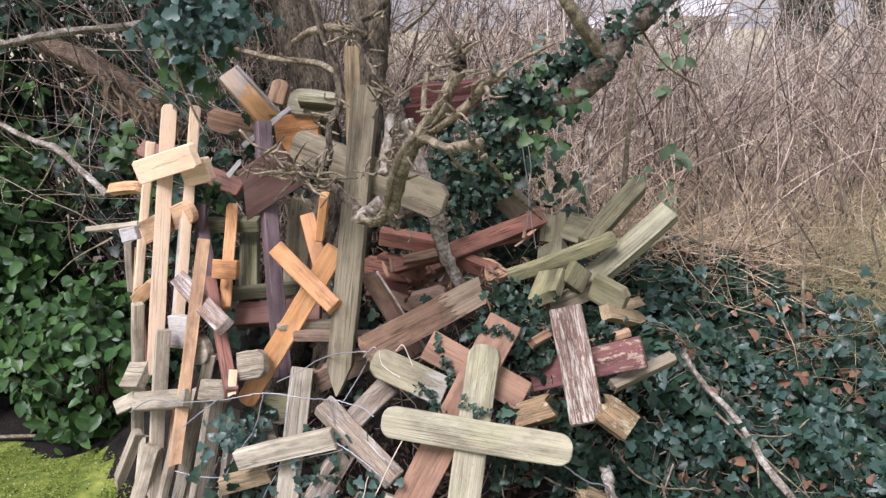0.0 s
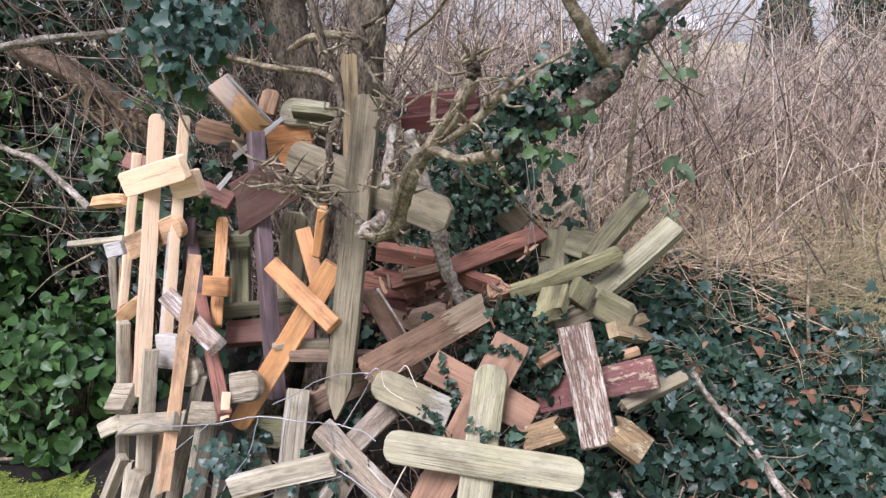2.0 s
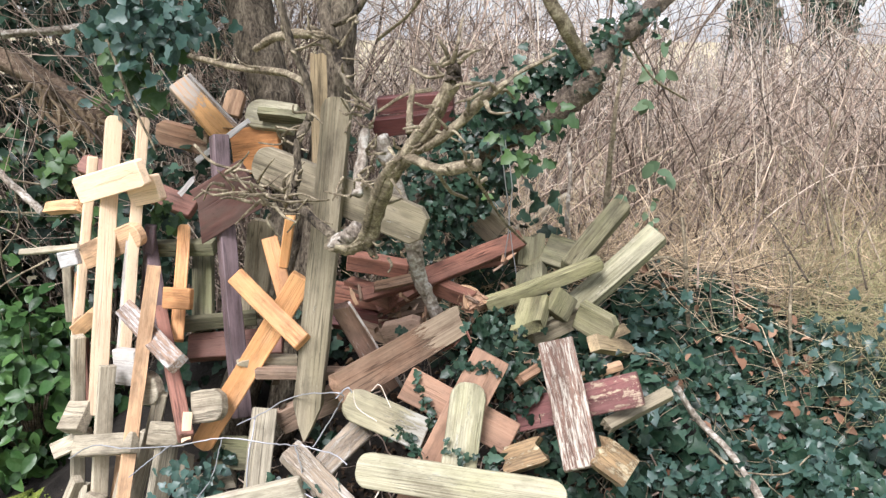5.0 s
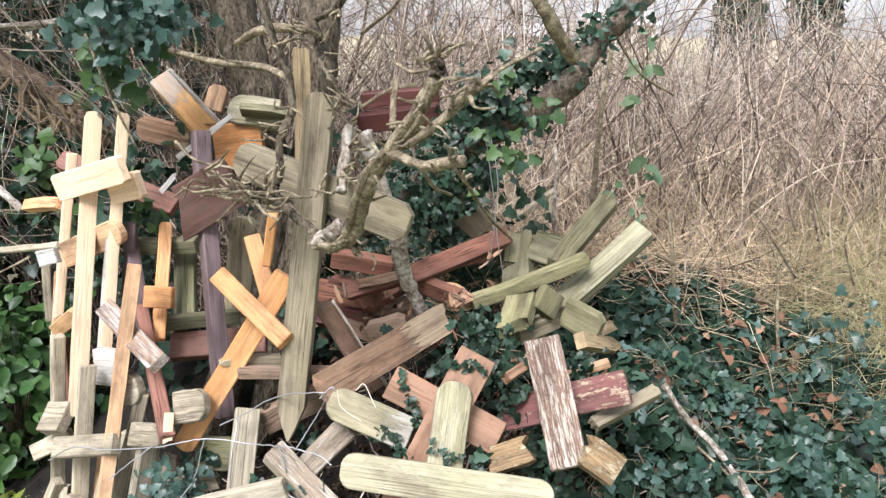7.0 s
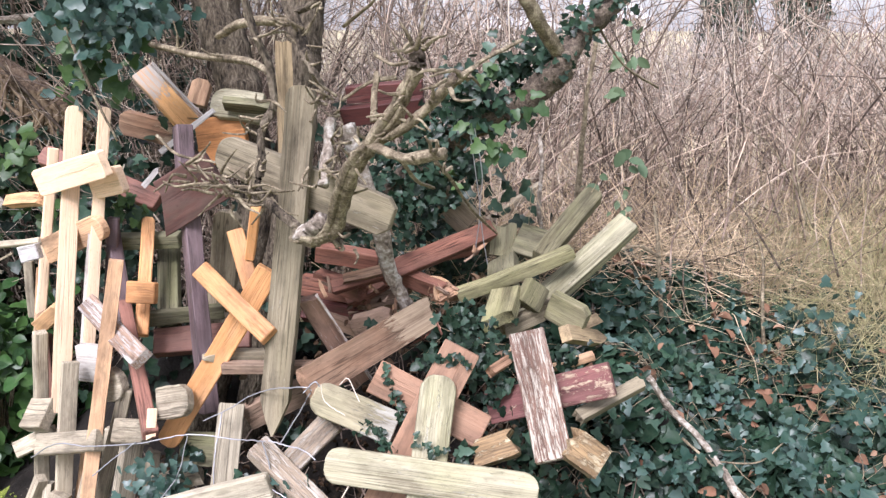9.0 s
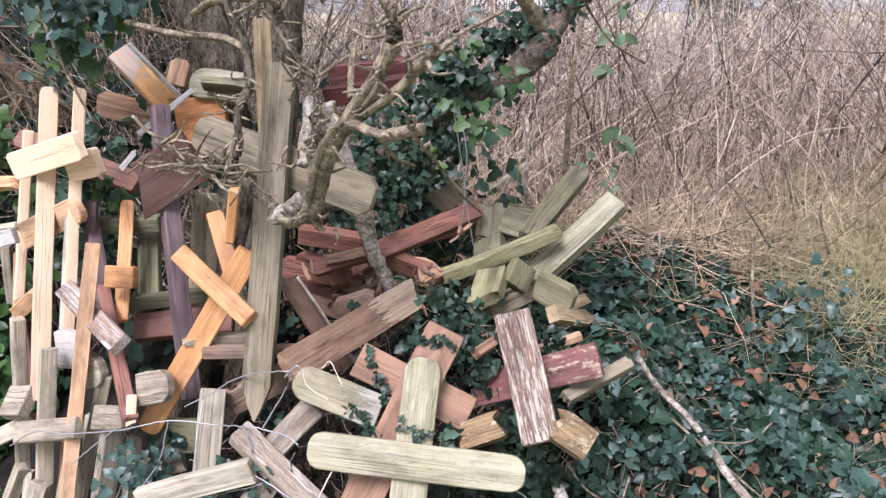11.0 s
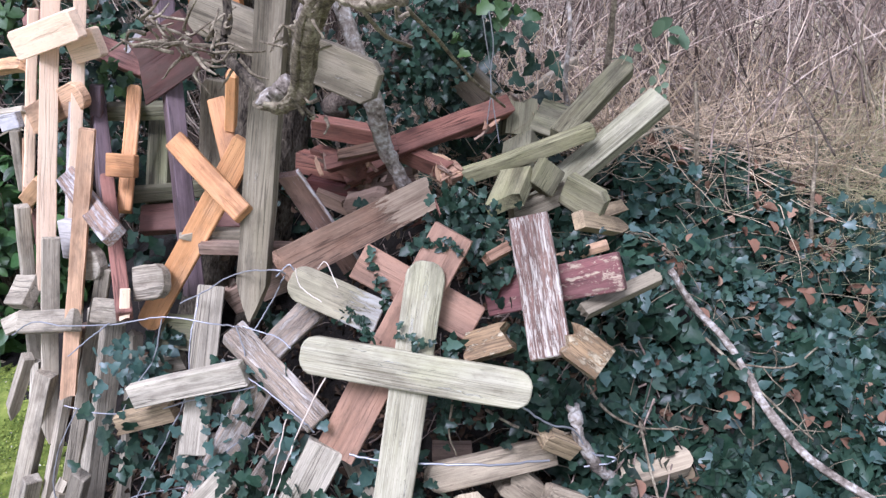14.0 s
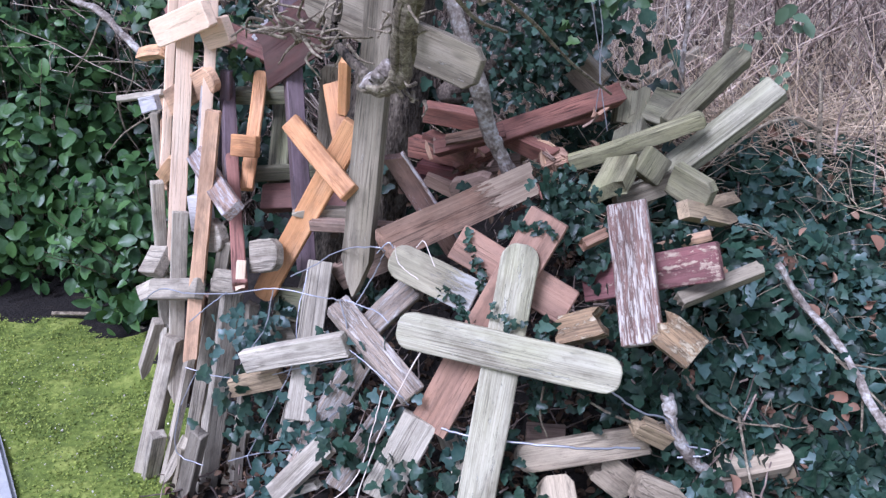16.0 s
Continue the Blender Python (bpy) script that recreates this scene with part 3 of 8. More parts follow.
# ---- ground: one sheet to the horizon ----
def build_ground():
    xs = np.unique(np.concatenate([np.linspace(-400, -8, 12), np.linspace(-8, -3, 14), np.linspace(-3, 3.5, 110), np.linspace(3.5, 12, 22), np.linspace(12, 400, 12)]))
    ys = np.unique(np.concatenate([np.linspace(-200, -4, 8), np.linspace(-4, 1, 16), np.linspace(1, 4.5, 70), np.linspace(4.5, 14, 24), np.linspace(14, 900, 14)]))
    X, Y = np.meshgrid(xs, ys)
    Z = ground_z(X, Y)
    near = (np.abs(X) < 4) & (Y > 0) & (Y < 6)
    bumps = np.array([noise.noise(Vector((a * 6, b * 6, 0))) for a, b in zip(X.ravel(), Y.ravel())]).reshape(X.shape)
    Z = Z + 0.012 * bumps * near * (1 + 2 * (Z > 0.1))
    v = np.stack([X, Y, Z], -1).reshape(-1, 3)
    ny, nx = X.shape
    i = np.arange(nx * ny).reshape(ny, nx)
    q = np.stack([i[:-1, :-1], i[:-1, 1:], i[1:, 1:], i[1:, :-1]], -1).reshape(-1, 4)
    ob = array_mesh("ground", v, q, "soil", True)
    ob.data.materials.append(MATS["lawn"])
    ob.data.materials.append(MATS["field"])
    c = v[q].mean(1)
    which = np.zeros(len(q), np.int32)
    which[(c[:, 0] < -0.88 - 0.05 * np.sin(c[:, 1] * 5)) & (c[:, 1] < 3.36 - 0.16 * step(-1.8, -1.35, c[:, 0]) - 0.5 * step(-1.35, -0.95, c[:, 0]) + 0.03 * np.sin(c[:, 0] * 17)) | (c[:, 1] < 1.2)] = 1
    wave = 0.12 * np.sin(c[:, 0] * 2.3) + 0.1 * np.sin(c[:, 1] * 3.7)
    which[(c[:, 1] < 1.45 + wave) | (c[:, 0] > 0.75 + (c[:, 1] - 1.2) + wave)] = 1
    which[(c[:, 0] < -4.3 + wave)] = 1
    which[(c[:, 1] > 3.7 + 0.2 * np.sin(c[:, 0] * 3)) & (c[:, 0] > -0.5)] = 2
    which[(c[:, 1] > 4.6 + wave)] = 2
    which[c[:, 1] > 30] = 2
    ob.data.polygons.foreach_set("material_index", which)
    return tagged(ob, "mossy lawn and a bank of soil coloured dark for shade under ivy", "ground", kind="structure")


build_ground()


def lawn_moss():
    """Short moss and clover that give the lawn its nap."""
    rng = np.random.default_rng(9)
    N = 52000
    x = -0.86 - 1.5 * rng.uniform(0, 1, N) ** 1.1
    y = rng.uniform(1.75, 3.36, N) - 0.16 * step(-1.8, -1.35, x) - 0.42 * step(-1.35, -0.95, x)
    hump = np.array([noise.noise(Vector((p * 9, q * 9, 0))) for p, q in zip(x, y)])
    k = (hump > rng.uniform(-0.7, 0.5, N)) & ((x + 1.4) * 0.771 + (y - 2.41) * 0.636 > 0.01 + 0.02 * hump)
    x, y, hump = x[k], y[k], hump[k]
    z = ground_z(x, y) + rng.uniform(0.0, 0.012, len(x)) + 0.012 * hump
    tagged(leaves("lawn_moss", np.stack([x, y, z], -1), np.tile([0, -0.2, 1.0], (len(x), 1)), rng.uniform(0.004, 0.010, len(x)), OVAL, "moss_leaf", rng, 0.6, -0.3), "springy yellow-green moss in the lawn", "moss", kind="stuff")
    M = 900
    sx, sy = rng.uniform(-2.3, -0.95, M), rng.uniform(1.75, 3.1, M)
    tagged(leaves("fallen_petals", np.stack([sx, sy, ground_z(sx, sy) + rng.uniform(0.012, 0.022, M)], -1), np.tile([0, 0, 1.0], (M, 1)), rng.uniform(0.003, 0.009, M), OVAL, "speck", rng, 0.5, 0), "tiny pale specks of debris on the moss", "debris", kind="stuff")


lawn_moss()

def concrete_path():
    """The grey path at the edge of the lawn."""
    bm = bmesh.new()
    bmesh.ops.create_cube(bm, size=1, matrix=Matrix.LocRotScale((0.56, -0.90, 0.0), Euler((0, 0, radians(39.5))), (1.2, 9.0, 0.05)))
    bmesh.ops.bevel(bm, geom=bm.edges[:], offset=0.012, segments=2, affect="EDGES")
    tagged(link_mesh("pavement", bm, "concrete"), "grey concrete path beside the mossy lawn", "path", kind="structure")


concrete_path()

# ---- the heap of crosses and boards ----
# ---- boards begin ----
cross("tall cross of bright new pine leaning on the stack",
      beam((-0.828, 2.796, 1.394), (-0.860, 2.545, 0.615), 0.045, 0.026, (0.40, -0.88, 0.27), "pine", "round", "square"),
      beam((-0.917, 2.730, 1.196), (-0.702, 2.582, 1.270), 0.072, 0.028, (-0.52, -0.84, -0.16), "pine", "soft", "soft"))
cross("narrow cross of bright new pine behind another",
      beam((-0.732, 2.737, 1.396), (-0.795, 2.610, 0.746), 0.030, 0.024, (0.37, -0.92, 0.14), "pine", "round", "square"),
      beam((-0.771, 2.701, 1.193), (-0.676, 2.641, 1.221), 0.074, 0.026, (-0.51, -0.85, -0.12), "pine", "soft", "soft"))
cross("pine cross with a tan crossbar and a thin upright",
      beam((-0.906, 2.834, 1.277), (-0.976, 2.773, 0.757), 0.028, 0.020, (0.44, -0.90, 0.05), "pine", "square", "square"),
      beam((-0.964, 2.822, 0.980), (-0.740, 2.663, 1.096), 0.072, 0.026, (-0.50, -0.85, -0.19), "tan", "square", "round"))
# Lit end of the tan crossbar, as its own board coloured white.
loose("wooden_board", "crossbar end coloured white for the bright light on it", beam((-0.977, 2.712, 1.004), (-0.923, 2.697, 1.019), 0.043, 0.025, (-0.29, -0.95, 0.06), "white", "square", "square"))
cross("small cross of tan pine among grey stakes",
      beam((-0.961, 2.804, 0.946), (-0.970, 2.754, 0.749), 0.026, 0.018, (0.29, -0.93, 0.22), "tan", "square", "square"),
      beam((-0.966, 2.749, 0.786), (-0.873, 2.659, 0.866), 0.043, 0.020, (-0.46, -0.81, -0.36), "pineorange", "square", "clip"))
cross("split pine stake with a white flaking crossbar",
      beam((-0.648, 2.417, 1.059), (-0.756, 2.352, 0.426), 0.034, 0.030, (0.20, -0.98, 0.07), "tan", "square", "slant"),
      beam((-0.768, 2.560, 0.908), (-0.578, 2.305, 0.846), 0.051, 0.030, (-0.42, -0.50, 0.76), "peelwhite", "square", "square"))
cross("slim orange varnished cross with a stubby crossbar",
      beam((-0.646, 2.764, 1.090), (-0.634, 2.538, 0.825), 0.035, 0.022, (0.20, -0.74, 0.64), "orange", "clip", "square"),
      beam((-0.661, 2.545, 0.943), (-0.584, 2.518, 0.945), 0.055, 0.022, (-0.32, -0.91, 0.25), "orange", "square", "square"))
cross("grey weathered stake cross wired to its neighbours",
      beam((-0.809, 2.510, 0.769), (-0.861, 2.430, 0.243), 0.039, 0.026, (0.48, -0.87, 0.08), "grey", "square", "point"),
      beam((-0.886, 2.452, 0.569), (-0.705, 2.348, 0.625), 0.053, 0.030, (-0.55, -0.70, 0.46), "grey", "square", "square"))
loose("wooden_board", "square grey block of weathered timber beside a stake", beam((-0.944, 2.562, 0.605), (-0.876, 2.519, 0.622), 0.083, 0.035, (-0.50, -0.52, 0.69), "grey", "square", "square"))
loose("wooden_board", "grey slanting board end behind the stakes", beam((-0.995, 2.581, 0.495), (-0.884, 2.566, 0.551), 0.044, 0.025, (-0.27, -0.92, 0.28), "grey", "square", "square"))
cross("grey weathered cross with a short clipped crossbar",
      beam((-0.649, 2.408, 0.732), (-0.823, 2.423, 0.126), 0.035, 0.024, (0.12, -0.99, -0.06), "grey", "square", "square"),
      beam((-0.670, 2.372, 0.638), (-0.569, 2.275, 0.676), 0.058, 0.026, (-0.71, -0.57, 0.41), "grey", "square", "clip"))
loose("wooden_stake", "red-brown stake with a pale sawn end", beam((-0.688, 2.598, 0.896), (-0.554, 2.239, 0.684), 0.033, 0.033, (0.20, -0.44, 0.87), "redbrown", "square", "square"))
# Stands for the sawn end face of the stake above; added separately.
loose("wood_splinter", "pale sawn end of the red-brown stake, added as a piece", beam((-0.549, 2.249, 0.745), (-0.556, 2.240, 0.679), 0.021, 0.010, (0.28, -0.95, 0.10), "pine", "square", "slant"))
loose("wooden_stake", "dark plum-stained stake among pale ones", beam((-0.752, 2.778, 1.060), (-0.670, 2.527, 0.830), 0.037, 0.027, (0.53, -0.47, 0.70), "plum", "square", "square"))
loose("wooden_board", "grey crossbar with a rounded end", beam((-0.552, 2.330, 0.722), (-0.469, 2.291, 0.748), 0.078, 0.027, (-0.49, -0.80, 0.34), "grey", "square", "round"))
loose("wooden_board", "tan crossbar with a rounded end", beam((-0.711, 2.437, 0.735), (-0.648, 2.398, 0.753), 0.085, 0.027, (-0.53, -0.85, -0.01), "lightgrey", "square", "round"))
loose("wooden_board", "pale grey square board behind the stakes", beam((-0.806, 2.573, 0.746), (-0.739, 2.541, 0.749), 0.098, 0.027, (-0.43, -0.90, 0.02), "whitegrey", "square", "square"))
loose("wooden_stake", "grey stake behind the bright cross", beam((-0.909, 2.601, 0.822), (-0.962, 2.635, 0.336), 0.034, 0.027, (0.58, -0.81, -0.12), "grey", "square", "square"))
loose("wooden_stake", "thin brown stake behind the bright cross", beam((-0.964, 2.798, 0.749), (-0.959, 2.782, 0.530), 0.024, 0.025, (-0.20, -0.98, 0.07), "redbrown", "square", "square"))
loose("wooden_stake", "thin grey stake at the edge of the stack", beam((-1.003, 2.829, 0.960), (-1.008, 2.837, 0.789), 0.025, 0.022, (0.02, -1.00, -0.05), "grey", "square", "square"))
loose("wooden_stake", "thin grey stake behind a pine cross", beam((-0.773, 2.689, 1.070), (-0.807, 2.621, 0.734), 0.028, 0.022, (-0.18, -0.96, 0.21), "whitegrey", "square", "square"))
loose("wooden_stake", "plum stake behind the pine crosses", beam((-0.731, 2.728, 1.101), (-0.759, 2.715, 0.840), 0.030, 0.025, (-0.02, -1.00, 0.05), "plum", "square", "square"))
loose("wooden_stake", "grey stick poking out of the stack", beam((-1.190, 2.985, 0.965), (-0.947, 2.787, 1.026), 0.017, 0.022, (-0.64, -0.70, 0.32), "grey", "square", "square"))
loose("wooden_stake", "splintered grey stake standing in grass", beam((-0.904, 2.491, 0.458), (-0.993, 2.514, 0.268), 0.027, 0.030, (0.55, -0.76, -0.35), "grey", "square", "point"))
loose("wooden_stake", "grey leaning stake with a worn foot", beam((-0.839, 2.436, 0.440), (-0.997, 2.437, -0.020), 0.047, 0.030, (-0.26, -0.96, 0.09), "grey", "square", "slant"))
loose("wooden_stake", "pale grey stake low in the ivy", beam((-0.899, 2.390, 0.164), (-0.985, 2.430, -0.067), 0.043, 0.030, (0.61, -0.71, -0.35), "lightgrey", "square", "square"))
loose("wooden_stake", "grey stake standing behind wire", beam((-0.708, 2.248, 0.274), (-0.806, 2.307, 0.026), 0.042, 0.030, (-0.38, -0.92, -0.07), "grey", "square", "square"))
loose("wooden_stake", "long pale grey stake with a sharp edge", beam((-0.636, 2.384, 0.606), (-0.779, 2.371, -0.018), 0.051, 0.030, (0.63, -0.77, -0.13), "lightgrey", "square", "square"))
loose("wooden_stake", "short grey stake at the ground", beam((-0.825, 2.420, 0.141), (-0.886, 2.380, 0.014), 0.029, 0.030, (-0.28, -0.87, 0.41), "grey", "square", "point"))
loose("wooden_stake", "weathered grey stake low among stakes", beam((-0.836, 2.404, 0.115), (-0.874, 2.357, -0.101), 0.034, 0.030, (0.70, -0.71, 0.03), "olive", "square", "square"))
loose("wooden_stake", "dark grey stake in the shade of its neighbours", beam((-0.665, 2.420, 0.173), (-0.754, 2.373, -0.108), 0.034, 0.030, (-0.33, -0.91, 0.26), "olive", "square", "square"))
loose("wooden_stake", "thin tan stake behind the leaning ones", beam((-0.780, 2.501, 0.540), (-0.826, 2.469, 0.305), 0.025, 0.030, (0.70, -0.72, -0.04), "tan", "square", "square"))
loose("wooden_stake", "thin dark stake between grey ones", beam((-0.767, 2.534, 0.526), (-0.869, 2.501, 0.196), 0.021, 0.030, (-0.26, -0.95, 0.18), "brown", "square", "square"))
loose("wooden_stake", "thin grey stake fallen among the others", beam((-0.759, 2.453, 0.531), (-0.927, 2.388, -0.071), 0.021, 0.025, (0.68, -0.72, -0.11), "grey", "square", "point"))
loose("wooden_stake", "narrow pale stake in the stack", beam((-0.713, 2.469, 0.603), (-0.777, 2.420, 0.134), 0.022, 0.025, (-0.15, -0.98, 0.12), "lightgrey", "square", "square"))
loose("wooden_stake", "narrow grey stake with a rough foot", beam((-0.588, 2.388, 0.572), (-0.685, 2.335, -0.029), 0.025, 0.025, (0.69, -0.72, -0.05), "grey", "square", "broken"))
loose("wooden_stake", "thin weathered lath at the edge of the stack", beam((-0.890, 2.501, 0.439), (-0.964, 2.437, -0.065), 0.020, 0.025, (-0.10, -0.98, 0.14), "lightgrey", "square", "point"))
loose("wooden_stake", "thin brown lath between grey stakes", beam((-0.771, 2.469, 0.391), (-0.824, 2.404, -0.032), 0.018, 0.025, (0.74, -0.68, 0.01), "brown", "square", "square"))
cross("orange varnished cross tipped on its side",
      beam((-0.276, 2.315, 1.056), (-0.548, 2.352, 0.608), 0.056, 0.024, (-0.11, -0.99, -0.01), "orange", "square", "round"),
      beam((-0.443, 2.366, 1.046), (-0.271, 2.211, 0.927), 0.046, 0.024, (-0.25, -0.75, 0.61), "orange", "square", "square"))
cross("orange cross with its arms in a narrow vee",
      beam((-0.375, 2.491, 1.110), (-0.317, 2.362, 0.965), 0.041, 0.024, (-0.04, -0.75, 0.65), "orange", "square", "square"),
      beam((-0.307, 2.370, 1.192), (-0.334, 2.429, 1.058), 0.023, 0.030, (-0.08, -0.92, -0.39), "orange", "square", "square"))
cross("plum-stained cross with a slanting crossbar",
      beam((-0.519, 2.655, 1.356), (-0.454, 2.434, 0.649), 0.043, 0.036, (0.53, -0.79, 0.30), "plum", "square", "square"),
      beam((-0.561, 2.567, 1.158), (-0.416, 2.539, 1.249), 0.133, 0.022, (-0.17, -0.98, -0.03), "darkplum", "slant_r", "square"))
loose("wooden_board", "olive-grey board standing behind the orange cross", beam((-0.420, 2.693, 1.121), (-0.455, 2.691, 0.843), 0.073, 0.027, (-0.19, -0.98, 0.03), "olive", "clip", "square"))
loose("wooden_board", "mossy board standing in the heap", beam((-0.618, 2.862, 0.987), (-0.586, 2.650, 0.807), 0.061, 0.027, (-0.27, -0.65, 0.71), "moss", "square", "square"))
loose("wooden_board", "mossy horizontal board inside the heap", beam((-0.644, 2.626, 0.842), (-0.440, 2.662, 0.850), 0.038, 0.037, (0.17, -0.98, 0.03), "moss", "square", "square"))
loose("wooden_board", "red-brown board with a knot inside the heap", beam((-0.622, 2.624, 0.773), (-0.365, 2.619, 0.789), 0.073, 0.037, (-0.05, -0.78, 0.62), "redbrown", "square", "square"))
loose("wooden_board", "olive board inside the heap", beam((-0.741, 2.796, 1.018), (-0.564, 2.762, 1.029), 0.041, 0.037, (-0.17, -0.97, -0.20), "moss", "square", "square"))
loose("wooden_board", "grey board seen edge-on", beam((-0.444, 2.328, 0.839), (-0.302, 2.361, 0.831), 0.027, 0.025, (0.22, -0.97, -0.11), "olive", "point", "square"))
loose("wooden_board", "grey board lying deep in the heap", beam((-0.394, 2.320, 0.817), (-0.125, 2.262, 0.830), 0.025, 0.037, (-0.21, -0.98, 0.01), "brown", "square", "square"))
cross("tall olive-grey cross with a pointed foot",
      beam((-0.186, 2.319, 1.477), (-0.271, 2.200, 0.694), 0.064, 0.036, (-0.14, -0.98, 0.16), "olive", "round", "point"),
      beam((-0.390, 2.400, 1.323), (0.010, 2.238, 1.187), 0.090, 0.028, (-0.38, -0.91, 0.10), "olive", "round", "clip"))
loose("wooden_board", "peeling orange board with a white edge", beam((-0.706, 3.073, 1.477), (-0.556, 3.012, 1.315), 0.079, 0.030, (0.15, -0.87, 0.46), "peelorange", "square", "square"))
loose("wooden_board", "orange-brown board with a white edge", beam((-0.528, 2.930, 1.276), (-0.386, 2.900, 1.298), 0.135, 0.030, (-0.12, -0.98, 0.14), "orangebrown", "square", "square"))
loose("wooden_batten", "white painted edge strip of an old board", beam((-0.652, 2.955, 1.502), (-0.508, 2.925, 1.347), 0.014, 0.010, (0.03, -0.97, 0.22), "peelwhite", "square", "square"))
loose("wooden_batten", "white painted batten among brown boards", beam((-0.466, 2.841, 1.379), (-0.633, 2.901, 1.255), 0.016, 0.010, (-0.21, -0.96, -0.18), "white", "square", "square"))
loose("wooden_batten", "short white painted batten among brown boards", beam((-0.609, 2.735, 1.228), (-0.650, 2.740, 1.183), 0.015, 0.010, (-0.08, -1.00, -0.05), "white", "broken", "broken"))
loose("wooden_board", "brown weathered board with clipped corners", beam((-0.794, 3.127, 1.324), (-0.628, 3.089, 1.285), 0.078, 0.030, (-0.25, -0.96, -0.12), "brokenbrown", "clip", "square"))
loose("wooden_board", "tan board with rounded corners", beam((-0.554, 3.223, 1.441), (-0.576, 3.192, 1.363), 0.061, 0.030, (-0.05, -0.92, 0.38), "tan", "clip", "square"))
loose("wooden_board", "greenish board with a rounded end", beam((-0.484, 2.930, 1.391), (-0.338, 2.900, 1.375), 0.088, 0.030, (0.00, -0.90, 0.43), "lime", "round", "square"))
loose("wooden_board", "dark board end in shade", beam((-0.440, 2.860, 1.397), (-0.290, 2.840, 1.385), 0.045, 0.022, (-0.10, -0.60, -0.78), "moss", "square", "point"))
loose("wooden_board", "red-brown board behind the pine crosses", beam((-0.987, 2.979, 1.240), (-0.632, 2.843, 1.122), 0.062, 0.030, (-0.09, -0.78, 0.62), "redbrown", "clip", "square"))
loose("wooden_board", "short orange board end among branches", beam((-1.101, 2.992, 1.098), (-0.945, 2.825, 1.135), 0.032, 0.030, (-0.69, -0.54, 0.48), "pineorange", "broken", "square"))
loose("wooden_stake", "pale broken post behind the tall cross", beam((-0.250, 2.615, 1.571), (-0.251, 2.598, 1.236), 0.036, 0.037, (0.26, -0.96, 0.05), "tanyellow", "broken", "square"))
loose("wooden_board", "dark red board on top of the heap", beam((-0.100, 3.100, 1.404), (0.133, 3.052, 1.425), 0.053, 0.037, (-0.18, -0.96, -0.20), "darkred", "square", "square"))
loose("wooden_board", "dark red board slanting over the heap", beam((-0.112, 3.104, 1.336), (0.132, 2.993, 1.376), 0.062, 0.037, (-0.35, -0.88, -0.32), "darkred", "square", "square"))
loose("wooden_board", "red-brown beam sticking out of the heap", beam((-0.004, 2.600, 0.960), (0.318, 2.840, 1.026), 0.052, 0.046, (0.35, -0.72, 0.60), "mahogany", "square", "square"))
loose("wooden_board", "mahogany board lying flat", beam((-0.187, 2.701, 1.002), (-0.017, 2.679, 0.977), 0.051, 0.037, (-0.16, -0.95, -0.25), "mahogany", "square", "square"))
loose("wooden_board", "narrow mahogany board in the red pile", beam((-0.192, 2.742, 0.919), (-0.062, 2.627, 0.901), 0.043, 0.037, (-0.66, -0.72, -0.20), "mahogany", "broken", "square"))
loose("wooden_board", "narrow mahogany board crossing another", beam((-0.142, 2.585, 0.931), (0.036, 2.600, 0.978), 0.034, 0.030, (0.10, -0.80, 0.60), "mahogany", "square", "broken"))
loose("wooden_board", "thin dark red board under the pile", beam((-0.207, 2.696, 0.857), (-0.014, 2.678, 0.821), 0.029, 0.037, (-0.13, -0.97, -0.20), "darkred", "square", "broken"))
loose("wooden_board", "thin brown board under the red pile", beam((-0.183, 2.678, 0.832), (-0.055, 2.660, 0.780), 0.032, 0.037, (-0.19, -0.97, -0.13), "brown", "broken", "square"))
loose("wooden_board", "mahogany board end behind the branch", beam((0.025, 2.678, 0.933), (-0.103, 2.660, 0.867), 0.029, 0.031, (-0.25, -0.70, 0.67), "mahogany", "broken", "square"))
loose("wooden_board", "mahogany board with a broken end", beam((0.039, 2.665, 0.947), (0.159, 2.601, 0.911), 0.042, 0.036, (-0.52, -0.82, -0.25), "mahogany", "square", "broken"))
loose("wooden_board", "mahogany board low in the heap", beam((-0.233, 2.750, 0.897), (-0.039, 2.678, 0.883), 0.055, 0.050, (-0.35, -0.94, 0.02), "mahogany", "square", "square"))
loose("wooden_board", "dark mahogany board deep in the heap", beam((-0.231, 2.734, 0.815), (-0.024, 2.687, 0.802), 0.039, 0.050, (-0.15, -0.82, 0.55), "darkred", "square", "square"))
loose("wooden_board", "dark red board under the beam", beam((0.101, 2.875, 0.939), (0.279, 2.823, 0.984), 0.045, 0.050, (-0.27, -0.96, -0.05), "mahogany", "square", "square"))
loose("wood_splinter", "splintered pale end of a broken board", beam((-0.112, 2.560, 0.961), (-0.003, 2.570, 0.983), 0.024, 0.016, (0.10, -0.80, 0.60), "brokenbrown", "broken", "broken"))
loose("wood_splinter", "splintered reddish end of a broken board", beam((0.134, 2.584, 0.901), (0.193, 2.635, 0.902), 0.060, 0.025, (0.30, -0.35, 0.89), "splinter", "broken", "broken"))
loose("wooden_board", "brown board with a broken grainy end", beam((-0.191, 2.165, 0.826), (0.112, 2.461, 0.900), 0.078, 0.027, (0.57, -0.70, 0.43), "brokenbrown", "square", "broken"))
loose("wooden_board", "tan board half buried in the heap", beam((-0.088, 2.503, 0.846), (0.014, 2.482, 0.882), 0.064, 0.030, (-0.14, -0.98, -0.15), "brown", "clip", "clip"))
loose("wooden_board", "brown board with a white painted edge", beam((-0.190, 2.298, 0.989), (-0.071, 2.378, 0.747), 0.048, 0.030, (0.36, -0.92, -0.13), "brownpeel", "slant", "square"))
